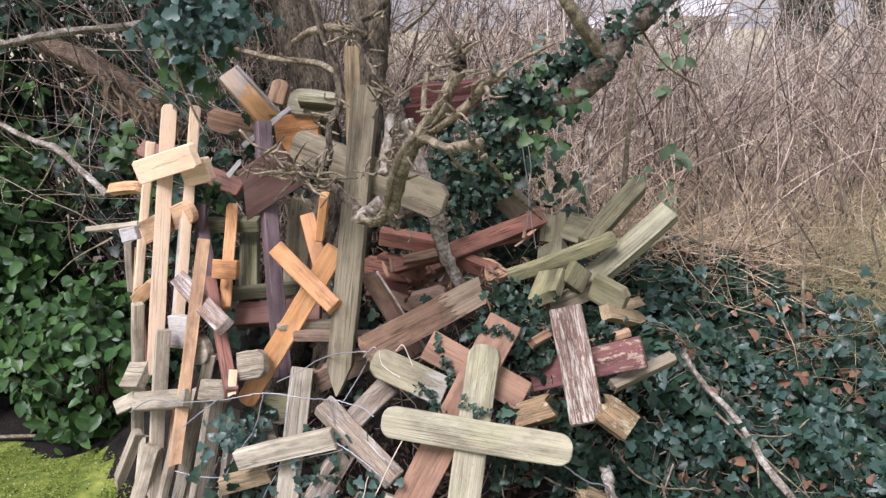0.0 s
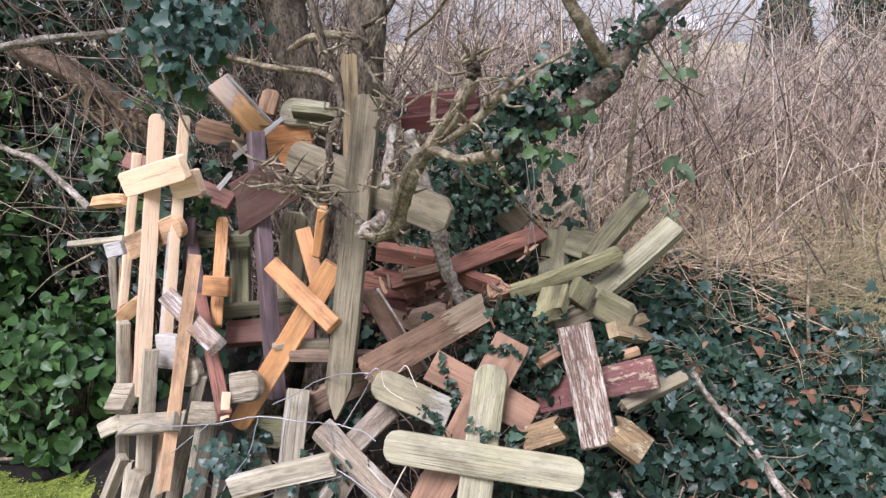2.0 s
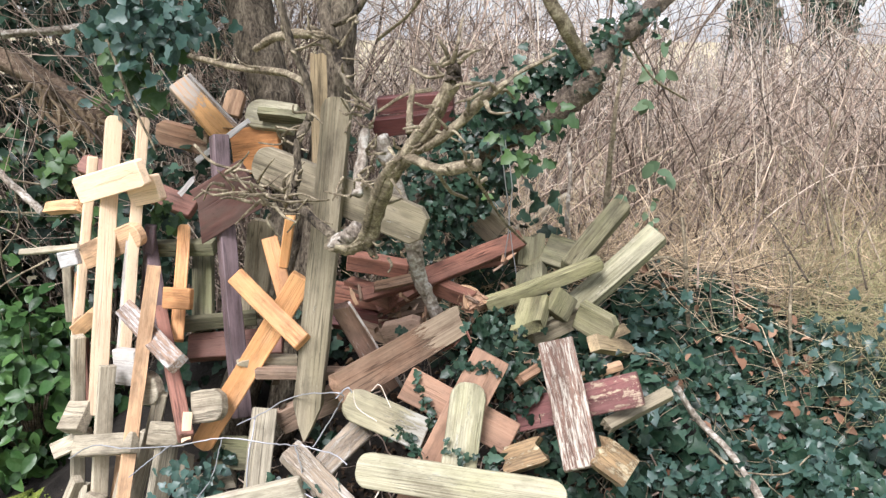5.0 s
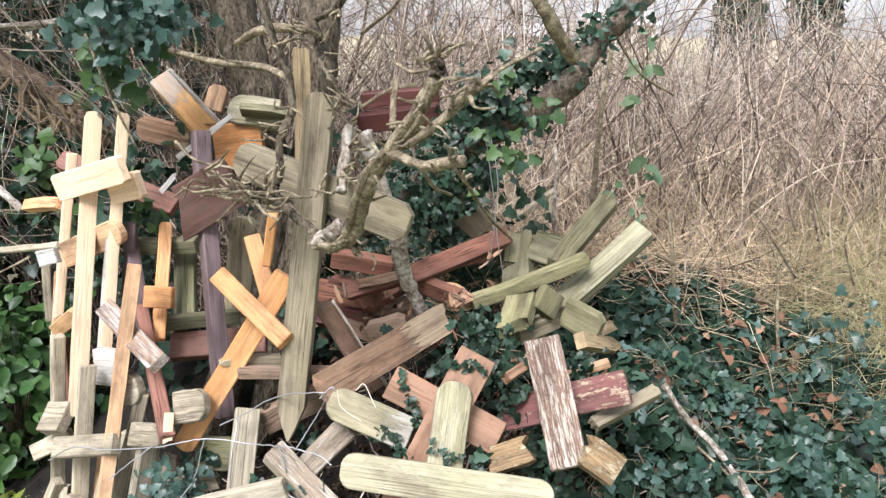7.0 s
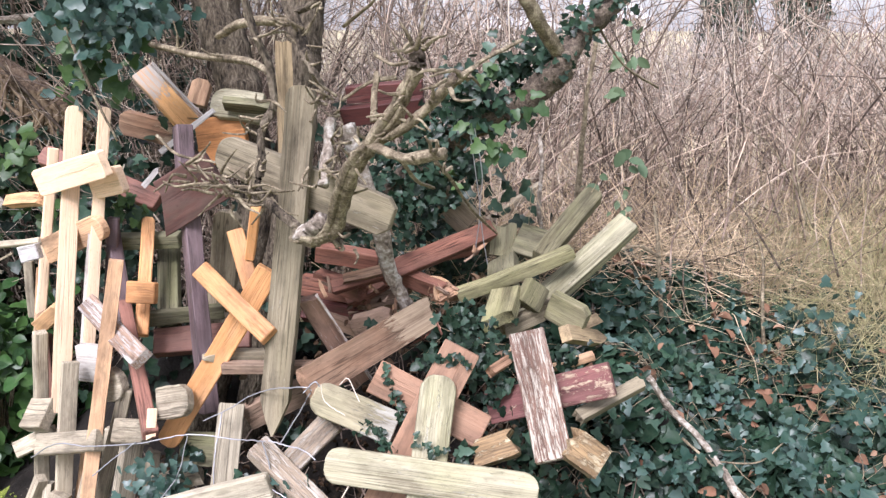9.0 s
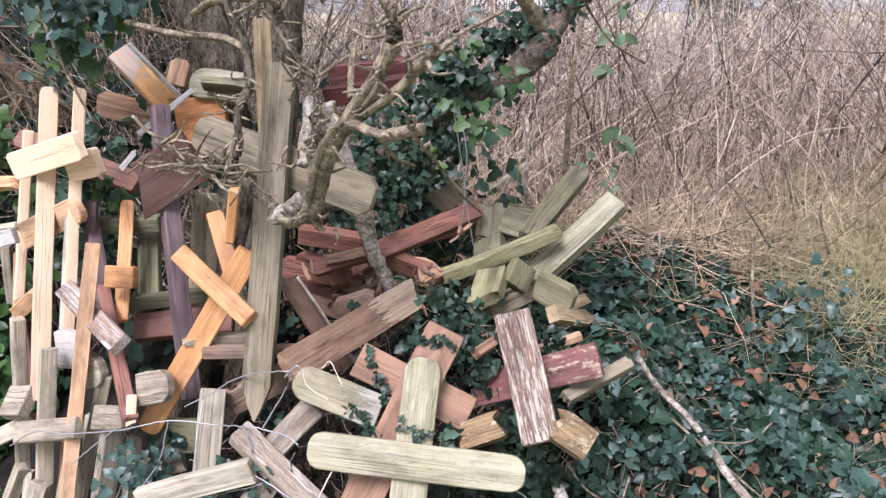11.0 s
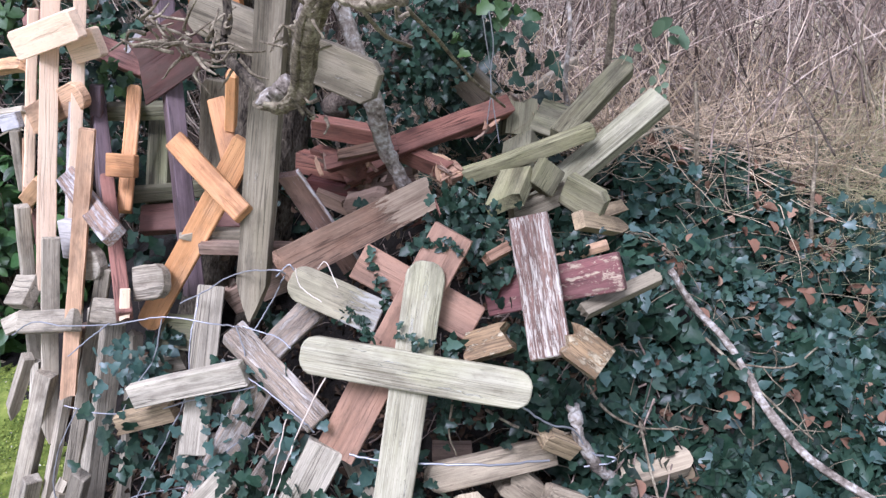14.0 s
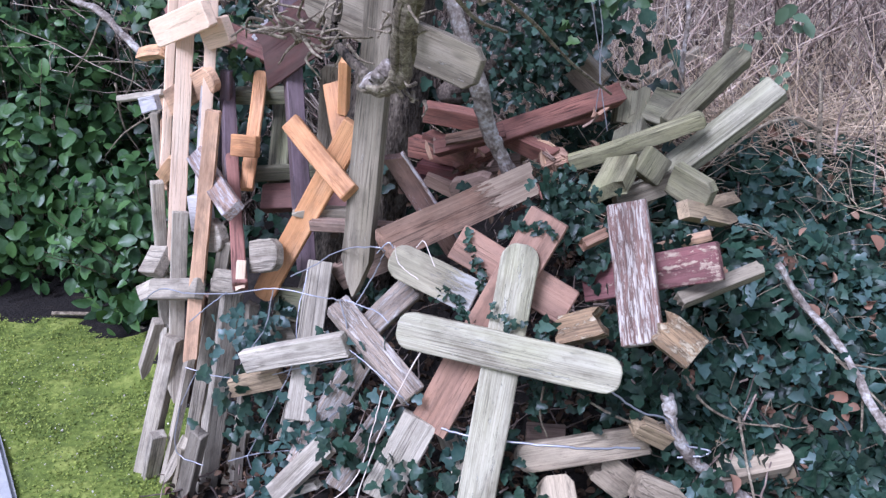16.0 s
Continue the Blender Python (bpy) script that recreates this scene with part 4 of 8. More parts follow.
loose("wooden_batten", "white painted edge strip along a brown board", beam((-0.166, 2.277, 1.003), (-0.037, 2.358, 0.751), 0.007, 0.015, (0.27, -0.95, -0.17), "peelwhite", "square", "square"))
loose("wooden_board", "brown board deep behind the round-ended board", beam((-0.347, 2.342, 0.674), (-0.177, 2.328, 0.761), 0.065, 0.030, (-0.01, -0.99, -0.15), "brown", "square", "square"))
loose("wooden_board", "brown board with split grain at the heap's core", beam((0.076, 2.696, 0.869), (-0.103, 2.696, 0.836), 0.049, 0.037, (-0.13, -0.70, 0.70), "brown", "broken", "square"))
cross("tan-brown varnished cross half hidden by a paler one",
      beam((0.162, 2.169, 0.905), (-0.094, 2.078, 0.429), 0.086, 0.022, (-0.17, -0.95, 0.28), "tanbrown", "square", "slant_r"),
      beam((-0.037, 2.196, 0.833), (0.209, 2.136, 0.711), 0.079, 0.022, (-0.05, -0.93, 0.37), "tanbrown", "square", "square"))
cross("pale lime-grey weathered cross with rounded ends",
      beam((0.108, 2.136, 0.853), (0.025, 1.952, 0.319), 0.079, 0.022, (0.05, -0.95, 0.32), "lime", "round", "square"),
      beam((-0.149, 2.078, 0.678), (0.316, 2.030, 0.613), 0.079, 0.022, (0.05, -0.95, 0.32), "lime", "round", "round"))
loose("wooden_board", "grey board lying under the brown cross", beam((-0.104, 2.078, 0.460), (-0.200, 2.035, 0.277), 0.082, 0.027, (0.11, -0.98, 0.17), "lightgrey", "square", "square"))
loose("wooden_board", "lime-grey board with a rounded end and a white patch", beam((-0.176, 2.163, 0.805), (0.007, 2.153, 0.720), 0.077, 0.030, (0.14, -0.91, 0.40), "limewhite", "round", "square"))
cross("maroon and white flaking cross lying askew",
      beam((0.319, 2.235, 0.915), (0.356, 2.051, 0.678), 0.084, 0.026, (-0.26, -0.78, 0.57), "peelmaroon", "square", "square"),
      beam((0.238, 2.263, 0.714), (0.507, 2.155, 0.825), 0.079, 0.024, (-0.46, -0.84, 0.29), "maroon", "square", "square"))
loose("wooden_board", "grey board under the maroon crossbar", beam((0.435, 2.167, 0.727), (0.608, 2.246, 0.775), 0.032, 0.022, (0.01, -0.54, 0.84), "olive", "square", "broken"))
loose("wooden_board", "pale board behind the maroon crossbar", beam((0.400, 2.348, 0.773), (0.513, 2.344, 0.812), 0.019, 0.027, (-0.01, -1.00, -0.05), "tan", "square", "square"))
loose("wooden_board", "small block of yellow timber", beam((0.190, 2.112, 0.668), (0.272, 2.102, 0.700), 0.060, 0.048, (-0.15, -0.80, 0.58), "flaked", "broken", "broken"))
loose("wooden_board", "short chunk of yellow timber with flaking paint", beam((0.389, 2.055, 0.720), (0.456, 2.045, 0.668), 0.072, 0.046, (0.10, -0.90, 0.42), "flaked", "broken", "square"))
loose("wood_splinter", "small splintered orange stick", beam((0.228, 2.198, 0.831), (0.277, 2.239, 0.843), 0.022, 0.025, (0.32, -0.60, 0.74), "splinter", "broken", "broken"))
loose("wood_splinter", "small orange broken stick end", beam((0.257, 2.305, 0.817), (0.313, 2.342, 0.825), 0.025, 0.025, (0.54, -0.83, 0.13), "splinter", "broken", "square"))
loose("wooden_board", "green algae-covered board pointing up", beam((0.436, 2.663, 0.982), (0.633, 2.858, 1.130), 0.059, 0.037, (-0.06, -0.56, 0.82), "green", "square", "clip"))
loose("wooden_board", "long green board pointing up", beam((0.338, 2.582, 0.803), (0.693, 2.695, 1.074), 0.070, 0.037, (-0.32, -0.65, 0.69), "limepale", "square", "square"))
loose("wooden_board", "green beam lying across the heap", beam((0.194, 2.593, 0.900), (0.512, 2.603, 1.016), 0.037, 0.037, (0.08, -0.99, -0.13), "limegreen", "square", "clip"))
loose("wooden_board", "lime-green board end hanging down", beam((0.324, 2.553, 0.918), (0.286, 2.447, 0.874), 0.079, 0.037, (-0.37, -0.24, 0.90), "limegreen", "square", "slant"))
loose("wooden_board", "green board end beside the beam", beam((0.406, 2.553, 0.939), (0.371, 2.520, 0.887), 0.068, 0.037, (0.39, -0.87, 0.29), "green", "square", "square"))
loose("wooden_board", "broad pale green board end", beam((0.442, 2.554, 0.884), (0.529, 2.494, 0.847), 0.079, 0.037, (-0.57, -0.82, 0.00), "green", "square", "clip"))
loose("wooden_board", "tan board under the green ones", beam((0.457, 2.430, 0.841), (0.602, 2.595, 0.762), 0.041, 0.030, (0.76, -0.45, 0.46), "tanyellow", "square", "point"))
loose("wooden_board", "pale board end beside the green ones", beam((0.537, 2.648, 0.780), (0.618, 2.728, 0.778), 0.032, 0.030, (0.58, -0.58, 0.58), "tanyellow", "square", "slant"))
loose("wooden_board", "rough green square-ended block of timber", beam((0.357, 2.890, 1.032), (0.346, 2.862, 0.940), 0.082, 0.062, (0.24, -0.94, 0.25), "green", "broken", "square"))
loose("wooden_board", "dark green board standing behind the beam", beam((0.352, 2.808, 0.940), (0.319, 2.639, 0.894), 0.089, 0.037, (-0.56, -0.11, 0.82), "moss", "square", "square"))
loose("wooden_board", "mossy board behind the green boards", beam((0.399, 2.832, 1.002), (0.465, 2.779, 0.989), 0.094, 0.030, (-0.45, -0.70, 0.56), "moss", "square", "square"))
loose("wooden_board", "dark grey board leaning on the ivy", beam((0.171, 2.924, 1.116), (0.267, 2.887, 1.033), 0.090, 0.030, (-0.43, -0.90, -0.10), "olive", "square", "square"))
loose("wooden_stake", "thin grey stick sticking out", beam((0.384, 3.397, 0.932), (0.606, 3.552, 1.038), 0.028, 0.025, (0.55, -0.83, 0.05), "grey", "square", "square"))
loose("wooden_board", "small grey board low in the green pile", beam((0.305, 2.501, 0.831), (0.461, 2.581, 0.868), 0.046, 0.030, (0.45, -0.89, 0.05), "olive", "square", "square"))
loose("wooden_board", "grey crossbar lying in wire", beam((-0.534, 2.168, 0.526), (-0.272, 2.112, 0.614), 0.054, 0.027, (-0.20, -0.98, -0.02), "lightgrey", "square", "square"))
loose("wooden_board", "grey board with flaking white paint", beam((-0.308, 2.178, 0.679), (-0.119, 2.074, 0.517), 0.057, 0.037, (0.25, -0.66, 0.71), "peelgrey", "square", "square"))
loose("wooden_board", "grey split board slanting to the ground", beam((-0.134, 2.201, 0.723), (-0.261, 2.190, 0.591), 0.058, 0.030, (-0.26, -0.91, 0.33), "peelgrey", "square", "square"))
cross("grey weathered short cross with a mossy crossbar",
      beam((-0.376, 2.305, 0.729), (-0.411, 2.143, 0.394), 0.059, 0.024, (0.29, -0.87, 0.39), "lightgrey", "square", "square"),
      beam((-0.515, 2.360, 0.591), (-0.403, 2.338, 0.591), 0.083, 0.024, (-0.17, -0.88, 0.45), "moss", "square", "round"))
loose("wooden_board", "small tan board end in wire", beam((-0.596, 2.220, 0.427), (-0.458, 2.201, 0.475), 0.045, 0.030, (-0.11, -0.99, -0.08), "tanyellow", "broken", "square"))
loose("wooden_board", "grey board half sunk in ivy", beam((-0.246, 2.142, 0.575), (-0.370, 2.160, 0.358), 0.060, 0.030, (0.17, -0.97, -0.18), "peelgrey", "square", "square"))
loose("wooden_board", "tan board with a rounded end in the ivy", beam((0.104, 2.066, 0.381), (0.389, 2.176, 0.382), 0.064, 0.033, (0.33, -0.87, 0.37), "tangrey", "round", "square"))
loose("wooden_board", "short cut timber with clipped corners", beam((0.187, 2.069, 0.342), (0.202, 2.021, 0.285), 0.078, 0.043, (0.26, -0.70, 0.66), "tangrey", "clip", "clip"))
loose("wooden_board", "short cut board with flaking face", beam((0.279, 2.146, 0.335), (0.357, 2.162, 0.263), 0.075, 0.043, (0.27, -0.96, 0.08), "tangrey", "broken", "clip"))
loose("wooden_board", "tan board lying in the ivy", beam((0.362, 2.088, 0.322), (0.490, 2.120, 0.253), 0.061, 0.033, (0.37, -0.89, 0.27), "tangrey", "soft", "point"))
loose("wooden_board", "tan board with a rounded sawn end", beam((0.581, 2.220, 0.242), (0.730, 2.244, 0.280), 0.065, 0.037, (0.07, -0.95, 0.31), "tanyellow", "square", "round"))
loose("wooden_board", "half-round brown timber lying in the ivy", beam((0.543, 2.188, 0.297), (0.716, 2.233, 0.322), 0.062, 0.037, (-0.02, -0.43, 0.90), "tangrey", "broken", "round"))
loose("wooden_board", "brown board poking out of the ivy", beam((0.587, 2.300, 0.319), (0.771, 2.316, 0.369), 0.067, 0.033, (0.01, -0.97, 0.26), "brown", "square", "broken"))
loose("wooden_board", "small stub of timber in the ivy", beam((0.356, 2.112, 0.458), (0.428, 2.151, 0.402), 0.042, 0.037, (0.31, -0.92, -0.25), "tanyellow", "broken", "square"))
loose("wooden_board", "tiny stub of pale timber in the ivy", beam((0.531, 2.277, 0.332), (0.580, 2.252, 0.346), 0.046, 0.037, (-0.50, -0.62, 0.60), "tanyellow", "broken", "clip"))
loose("wooden_board", "brown board edge under the heap", beam((0.116, 2.230, 0.338), (0.208, 2.230, 0.337), 0.053, 0.037, (0.00, -0.58, 0.81), "brown", "square", "square"))
loose("wooden_stake", "grey stick low among the ivy", beam((-0.066, 2.185, 0.368), (-0.002, 2.093, 0.282), 0.047, 0.030, (-0.41, -0.76, 0.50), "grey", "square", "square"))
loose("wooden_board", "grey board end low in the ivy", beam((-0.325, 2.112, 0.363), (-0.466, 2.093, 0.217), 0.052, 0.025, (-0.32, -0.85, 0.41), "lightgrey", "broken", "square"))
loose("wooden_board", "thin grey slat across the ivy", beam((-0.423, 2.237, 0.463), (-0.457, 2.185, 0.310), 0.040, 0.025, (-0.11, -0.93, 0.34), "grey", "broken", "square"))
loose("wooden_board", "split grey stick in the ivy", beam((-0.365, 2.185, 0.420), (-0.423, 2.131, 0.285), 0.034, 0.025, (-0.20, -0.88, 0.44), "peelgrey", "broken", "square"))
loose("wooden_board", "grey batten deep among the wires", beam((-0.285, 2.203, 0.486), (-0.354, 2.167, 0.348), 0.044, 0.025, (-0.23, -0.91, 0.35), "grey", "broken", "square"))
loose("wooden_board", "short pale stick in the ivy", beam((-0.471, 2.140, 0.181), (-0.365, 2.121, 0.239), 0.021, 0.025, (-0.21, -0.98, 0.06), "lightgrey", "broken", "square"))
loose("wooden_board", "grey stub behind the wire", beam((-0.605, 2.357, 0.486), (-0.462, 2.328, 0.536), 0.047, 0.025, (-0.17, -0.98, -0.11), "grey", "broken", "square"))
loose("wooden_board", "grey slanting board low in the heap", beam((-0.199, 2.149, 0.432), (-0.311, 2.075, 0.268), 0.046, 0.025, (0.30, -0.93, 0.22), "peelgrey", "broken", "square"))
loose("wood_splinter", "thin broken splinter of wood in the heap", beam((-0.062, 2.613, 0.942), (-0.020, 2.606, 0.907), 0.008, 0.005, (-0.16, -0.99, -0.01), "splinter", "point", "broken"))
loose("wood_splinter", "thin broken splinter of wood in the heap", beam((-0.040, 2.613, 0.955), (-0.041, 2.590, 0.925), 0.005, 0.005, (-0.38, -0.72, 0.58), "tan", "point", "broken"))
loose("wood_splinter", "thin broken splinter of wood in the heap", beam((-0.054, 2.613, 0.944), (-0.076, 2.588, 0.937), 0.006, 0.005, (0.33, -0.50, 0.80), "mahogany", "point", "broken"))
loose("wood_splinter", "thin broken splinter of wood in the heap", beam((-0.048, 2.613, 0.952), (-0.093, 2.595, 0.944), 0.008, 0.005, (0.36, -0.93, 0.08), "splinter", "point", "broken"))
loose("wood_splinter", "thin broken splinter of wood in the heap", beam((0.144, 2.518, 0.936), (0.161, 2.474, 0.940), 0.007, 0.005, (-0.75, -0.21, 0.63), "brown", "point", "broken"))
loose("wood_splinter", "thin broken splinter of wood in the heap", beam((0.167, 2.518, 0.948), (0.187, 2.510, 0.940), 0.008, 0.005, (-0.05, -0.82, 0.57), "splinter", "point", "broken"))
loose("wood_splinter", "thin broken splinter of wood in the heap", beam((0.126, 2.518, 0.952), (0.132, 2.511, 0.913), 0.008, 0.005, (0.22, -0.96, 0.19), "tan", "point", "broken"))
loose("wood_splinter", "thin broken splinter of wood in the heap", beam((0.117, 2.518, 0.977), (0.156, 2.493, 0.970), 0.005, 0.005, (-0.52, -0.85, 0.07), "tan", "point", "broken"))
loose("wood_splinter", "thin broken splinter of wood in the heap", beam((0.129, 2.518, 0.947), (0.158, 2.473, 0.942), 0.007, 0.005, (-0.82, -0.56, 0.13), "brown", "point", "broken"))
loose("wood_splinter", "thin broken splinter of wood in the heap", beam((0.138, 2.518, 0.951), (0.161, 2.497, 0.911), 0.006, 0.005, (-0.54, -0.83, 0.12), "splinter", "point", "broken"))
loose("wood_splinter", "thin broken splinter of wood in the heap", beam((0.186, 2.518, 0.938), (0.137, 2.472, 0.925), 0.008, 0.005, (0.32, -0.56, 0.76), "splinter", "point", "broken"))
loose("wood_splinter", "thin broken splinter of wood in the heap", beam((0.133, 2.518, 0.934), (0.185, 2.501, 0.934), 0.005, 0.005, (-0.31, -0.95, -0.04), "tan", "point", "broken"))
loose("wood_splinter", "thin broken splinter of wood in the heap", beam((0.132, 2.518, 0.944), (0.138, 2.514, 0.916), 0.004, 0.005, (0.24, -0.95, 0.18), "tan", "point", "broken"))
loose("wood_splinter", "thin broken splinter of wood in the heap", beam((0.007, 2.581, 0.908), (-0.008, 2.564, 0.895), 0.008, 0.005, (0.07, -0.65, 0.76), "brown", "point", "broken"))
loose("wood_splinter", "thin broken splinter of wood in the heap", beam((0.028, 2.581, 0.902), (0.025, 2.538, 0.868), 0.006, 0.005, (-0.50, -0.51, 0.70), "splinter", "point", "broken"))
loose("wood_splinter", "thin broken splinter of wood in the heap", beam((0.020, 2.581, 0.877), (0.008, 2.581, 0.853), 0.008, 0.005, (-0.45, -0.86, 0.23), "mahogany", "point", "broken"))
loose("wood_splinter", "thin broken splinter of wood in the heap", beam((0.054, 2.581, 0.886), (0.095, 2.573, 0.855), 0.006, 0.005, (0.23, -0.83, 0.52), "brown", "point", "broken"))
loose("wood_splinter", "thin broken splinter of wood in the heap", beam((0.022, 2.581, 0.881), (0.025, 2.544, 0.866), 0.006, 0.005, (-0.52, -0.35, 0.78), "tan", "point", "broken"))
loose("wood_splinter", "thin broken splinter of wood in the heap", beam((0.017, 2.469, 0.876), (0.056, 2.434, 0.872), 0.007, 0.005, (-0.64, -0.74, 0.19), "brown", "point", "broken"))
loose("wood_splinter", "thin broken splinter of wood in the heap", beam((0.047, 2.469, 0.860), (0.050, 2.467, 0.825), 0.004, 0.005, (0.32, -0.94, 0.10), "splinter", "point", "broken"))
loose("wood_splinter", "thin broken splinter of wood in the heap", beam((0.013, 2.469, 0.875), (0.027, 2.429, 0.875), 0.006, 0.005, (-0.92, -0.32, 0.24), "mahogany", "point", "broken"))
loose("wood_splinter", "thin broken splinter of wood in the heap", beam((0.049, 2.469, 0.867), (0.003, 2.459, 0.867), 0.005, 0.005, (0.21, -0.98, -0.03), "brown", "point", "broken"))
loose("wood_splinter", "thin broken splinter of wood in the heap", beam((0.058, 2.469, 0.875), (0.054, 2.455, 0.833), 0.004, 0.005, (-0.36, -0.87, 0.33), "brown", "point", "broken"))
loose("wood_splinter", "thin broken splinter of wood in the heap", beam((0.020, 2.469, 0.861), (0.046, 2.442, 0.826), 0.009, 0.005, (0.07, -0.78, 0.63), "splinter", "point", "broken"))
loose("wood_splinter", "thin broken splinter of wood in the heap", beam((0.120, 2.453, 0.887), (0.137, 2.415, 0.851), 0.005, 0.005, (0.06, -0.68, 0.73), "mahogany", "point", "broken"))
loose("wood_splinter", "thin broken splinter of wood in the heap", beam((0.093, 2.453, 0.830), (0.068, 2.443, 0.820), 0.006, 0.005, (-0.04, -0.64, 0.76), "mahogany", "point", "broken"))
loose("wood_splinter", "thin broken splinter of wood in the heap", beam((0.075, 2.453, 0.877), (0.090, 2.413, 0.841), 0.007, 0.005, (0.14, -0.63, 0.76), "mahogany", "point", "broken"))
loose("wood_splinter", "thin broken splinter of wood in the heap", beam((0.083, 2.453, 0.864), (0.097, 2.440, 0.836), 0.004, 0.005, (-0.41, -0.89, 0.21), "splinter", "point", "broken"))
loose("wood_splinter", "thin broken splinter of wood in the heap", beam((0.117, 2.453, 0.857), (0.093, 2.405, 0.851), 0.005, 0.005, (0.73, -0.44, 0.52), "mahogany", "point", "broken"))
loose("wood_splinter", "thin broken splinter of wood in the heap", beam((0.289, 2.696, 1.020), (0.260, 2.688, 1.004), 0.009, 0.005, (-0.12, -0.78, 0.61), "splinter", "point", "broken"))
loose("wood_splinter", "thin broken splinter of wood in the heap", beam((0.263, 2.696, 0.999), (0.223, 2.685, 0.970), 0.005, 0.005, (-0.19, -0.78, 0.59), "brown", "point", "broken"))
loose("wood_splinter", "thin broken splinter of wood in the heap", beam((0.250, 2.696, 1.020), (0.248, 2.679, 0.997), 0.010, 0.005, (-0.58, -0.64, 0.51), "splinter", "point", "broken"))
loose("wood_splinter", "thin broken splinter of wood in the heap", beam((-0.014, 2.581, 0.822), (-0.062, 2.577, 0.811), 0.006, 0.005, (0.10, -0.99, -0.08), "mahogany", "point", "broken"))
loose("wood_splinter", "thin broken splinter of wood in the heap", beam((-0.025, 2.581, 0.845), (-0.073, 2.565, 0.829), 0.009, 0.005, (0.30, -0.95, 0.10), "brown", "point", "broken"))
loose("wood_splinter", "thin broken splinter of wood in the heap", beam((-0.077, 2.581, 0.842), (-0.030, 2.551, 0.841), 0.006, 0.005, (-0.39, -0.60, 0.70), "splinter", "point", "broken"))
loose("wood_splinter", "thin broken splinter of wood in the heap", beam((0.285, 2.305, 0.832), (0.246, 2.295, 0.812), 0.007, 0.005, (0.17, -0.97, 0.16), "mahogany", "point", "broken"))
loose("wood_splinter", "thin broken splinter of wood in the heap", beam((0.318, 2.305, 0.820), (0.293, 2.289, 0.824), 0.004, 0.005, (0.46, -0.56, 0.69), "brown", "point", "broken"))
loose("wood_splinter", "thin broken splinter of wood in the heap", beam((0.229, 2.305, 0.804), (0.248, 2.281, 0.790), 0.004, 0.005, (-0.11, -0.58, 0.80), "splinter", "point", "broken"))
loose("wood_splinter", "thin broken splinter of wood in the heap", beam((0.303, 2.305, 0.774), (0.268, 2.280, 0.777), 0.007, 0.005, (0.47, -0.57, 0.67), "splinter", "point", "broken"))
loose("wood_splinter", "thin broken splinter of wood in the heap", beam((0.393, 2.581, 0.886), (0.354, 2.559, 0.870), 0.007, 0.005, (0.02, -0.58, 0.82), "brown", "point", "broken"))
loose("wood_splinter", "thin broken splinter of wood in the heap", beam((0.434, 2.581, 0.910), (0.376, 2.571, 0.902), 0.005, 0.005, (0.17, -0.98, 0.04), "mahogany", "point", "broken"))
loose("wood_splinter", "thin broken splinter of wood in the heap", beam((-0.176, 2.660, 0.929), (-0.142, 2.646, 0.917), 0.008, 0.005, (-0.33, -0.94, 0.11), "brown", "point", "broken"))
loose("wood_splinter", "thin broken splinter of wood in the heap", beam((-0.157, 2.660, 0.943), (-0.148, 2.614, 0.910), 0.007, 0.005, (0.30, -0.52, 0.80), "brown", "point", "broken"))
loose("wood_splinter", "thin broken splinter of wood in the heap", beam((-0.180, 2.660, 0.933), (-0.159, 2.621, 0.895), 0.009, 0.005, (0.19, -0.62, 0.76), "tan", "point", "broken"))
# ---- boards end ----

# ---- the tree and fallen branches ----
tree = empty("hawthorn_tree", (-0.55, 3.0, 0.45), "old leafless tree with knotted limbs and ivy", "tree")
fallen_branch = empty("fallen_branch", (0.9, 2.3, 0.4), "pale lichen-covered fallen branch on ivy", "branch")
small_branch = empty("fallen_branch", (0.6, 2.15, 0.3), "short lichen-covered branch lying in the ivy", "branch")
bare_shrub = empty("bare_shrub", (1.0, 3.0, 0.6), "slender leafless stems behind the heap", "shrub")
# ---- limbs begin ----
limb("trunk", [(-0.510, 3.150, 1.805), (-0.483, 3.100, 1.638), (-0.439, 3.050, 1.490), (-0.405, 3.020, 1.323), (-0.383, 3.000, 1.031), (-0.620, 3.000, 0.300)], 0.058, 0.062, "bark", tree)
limb("trunk", [(-0.206, 3.050, 1.802), (-0.217, 3.000, 1.640), (-0.233, 2.980, 1.477), (-0.259, 2.980, 1.243), (-0.298, 3.000, 0.977), (-0.450, 3.000, 0.300)], 0.05, 0.058, "bark", tree)
limb("limb", [(-0.318, 2.280, 1.722), (-0.302, 2.270, 1.664), (-0.279, 2.260, 1.588), (-0.250, 2.250, 1.511), (-0.246, 2.240, 1.439), (-0.269, 2.220, 1.397), (-0.272, 2.200, 1.321), (-0.278, 2.180, 1.269), (-0.238, 2.120, 1.238), (-0.190, 2.080, 1.204)], 0.0075, 0.009, "bark", tree)
limb("limb", [(-0.595, 2.700, 1.561), (-0.542, 2.650, 1.550), (-0.429, 2.550, 1.534), (-0.316, 2.400, 1.529), (-0.251, 2.260, 1.510)], 0.007, 0.009, "twigbark", tree)
limb("limb", [(-0.395, 2.500, 1.581), (-0.339, 2.450, 1.608), (-0.277, 2.420, 1.618), (-0.217, 2.400, 1.616)], 0.009, 0.011, "twigbark", tree)
limb("limb", [(-0.230, 2.450, 1.734), (-0.212, 2.400, 1.644), (-0.186, 2.360, 1.571), (-0.168, 2.320, 1.520), (-0.143, 2.300, 1.474)], 0.016, 0.007, "bark", tree)
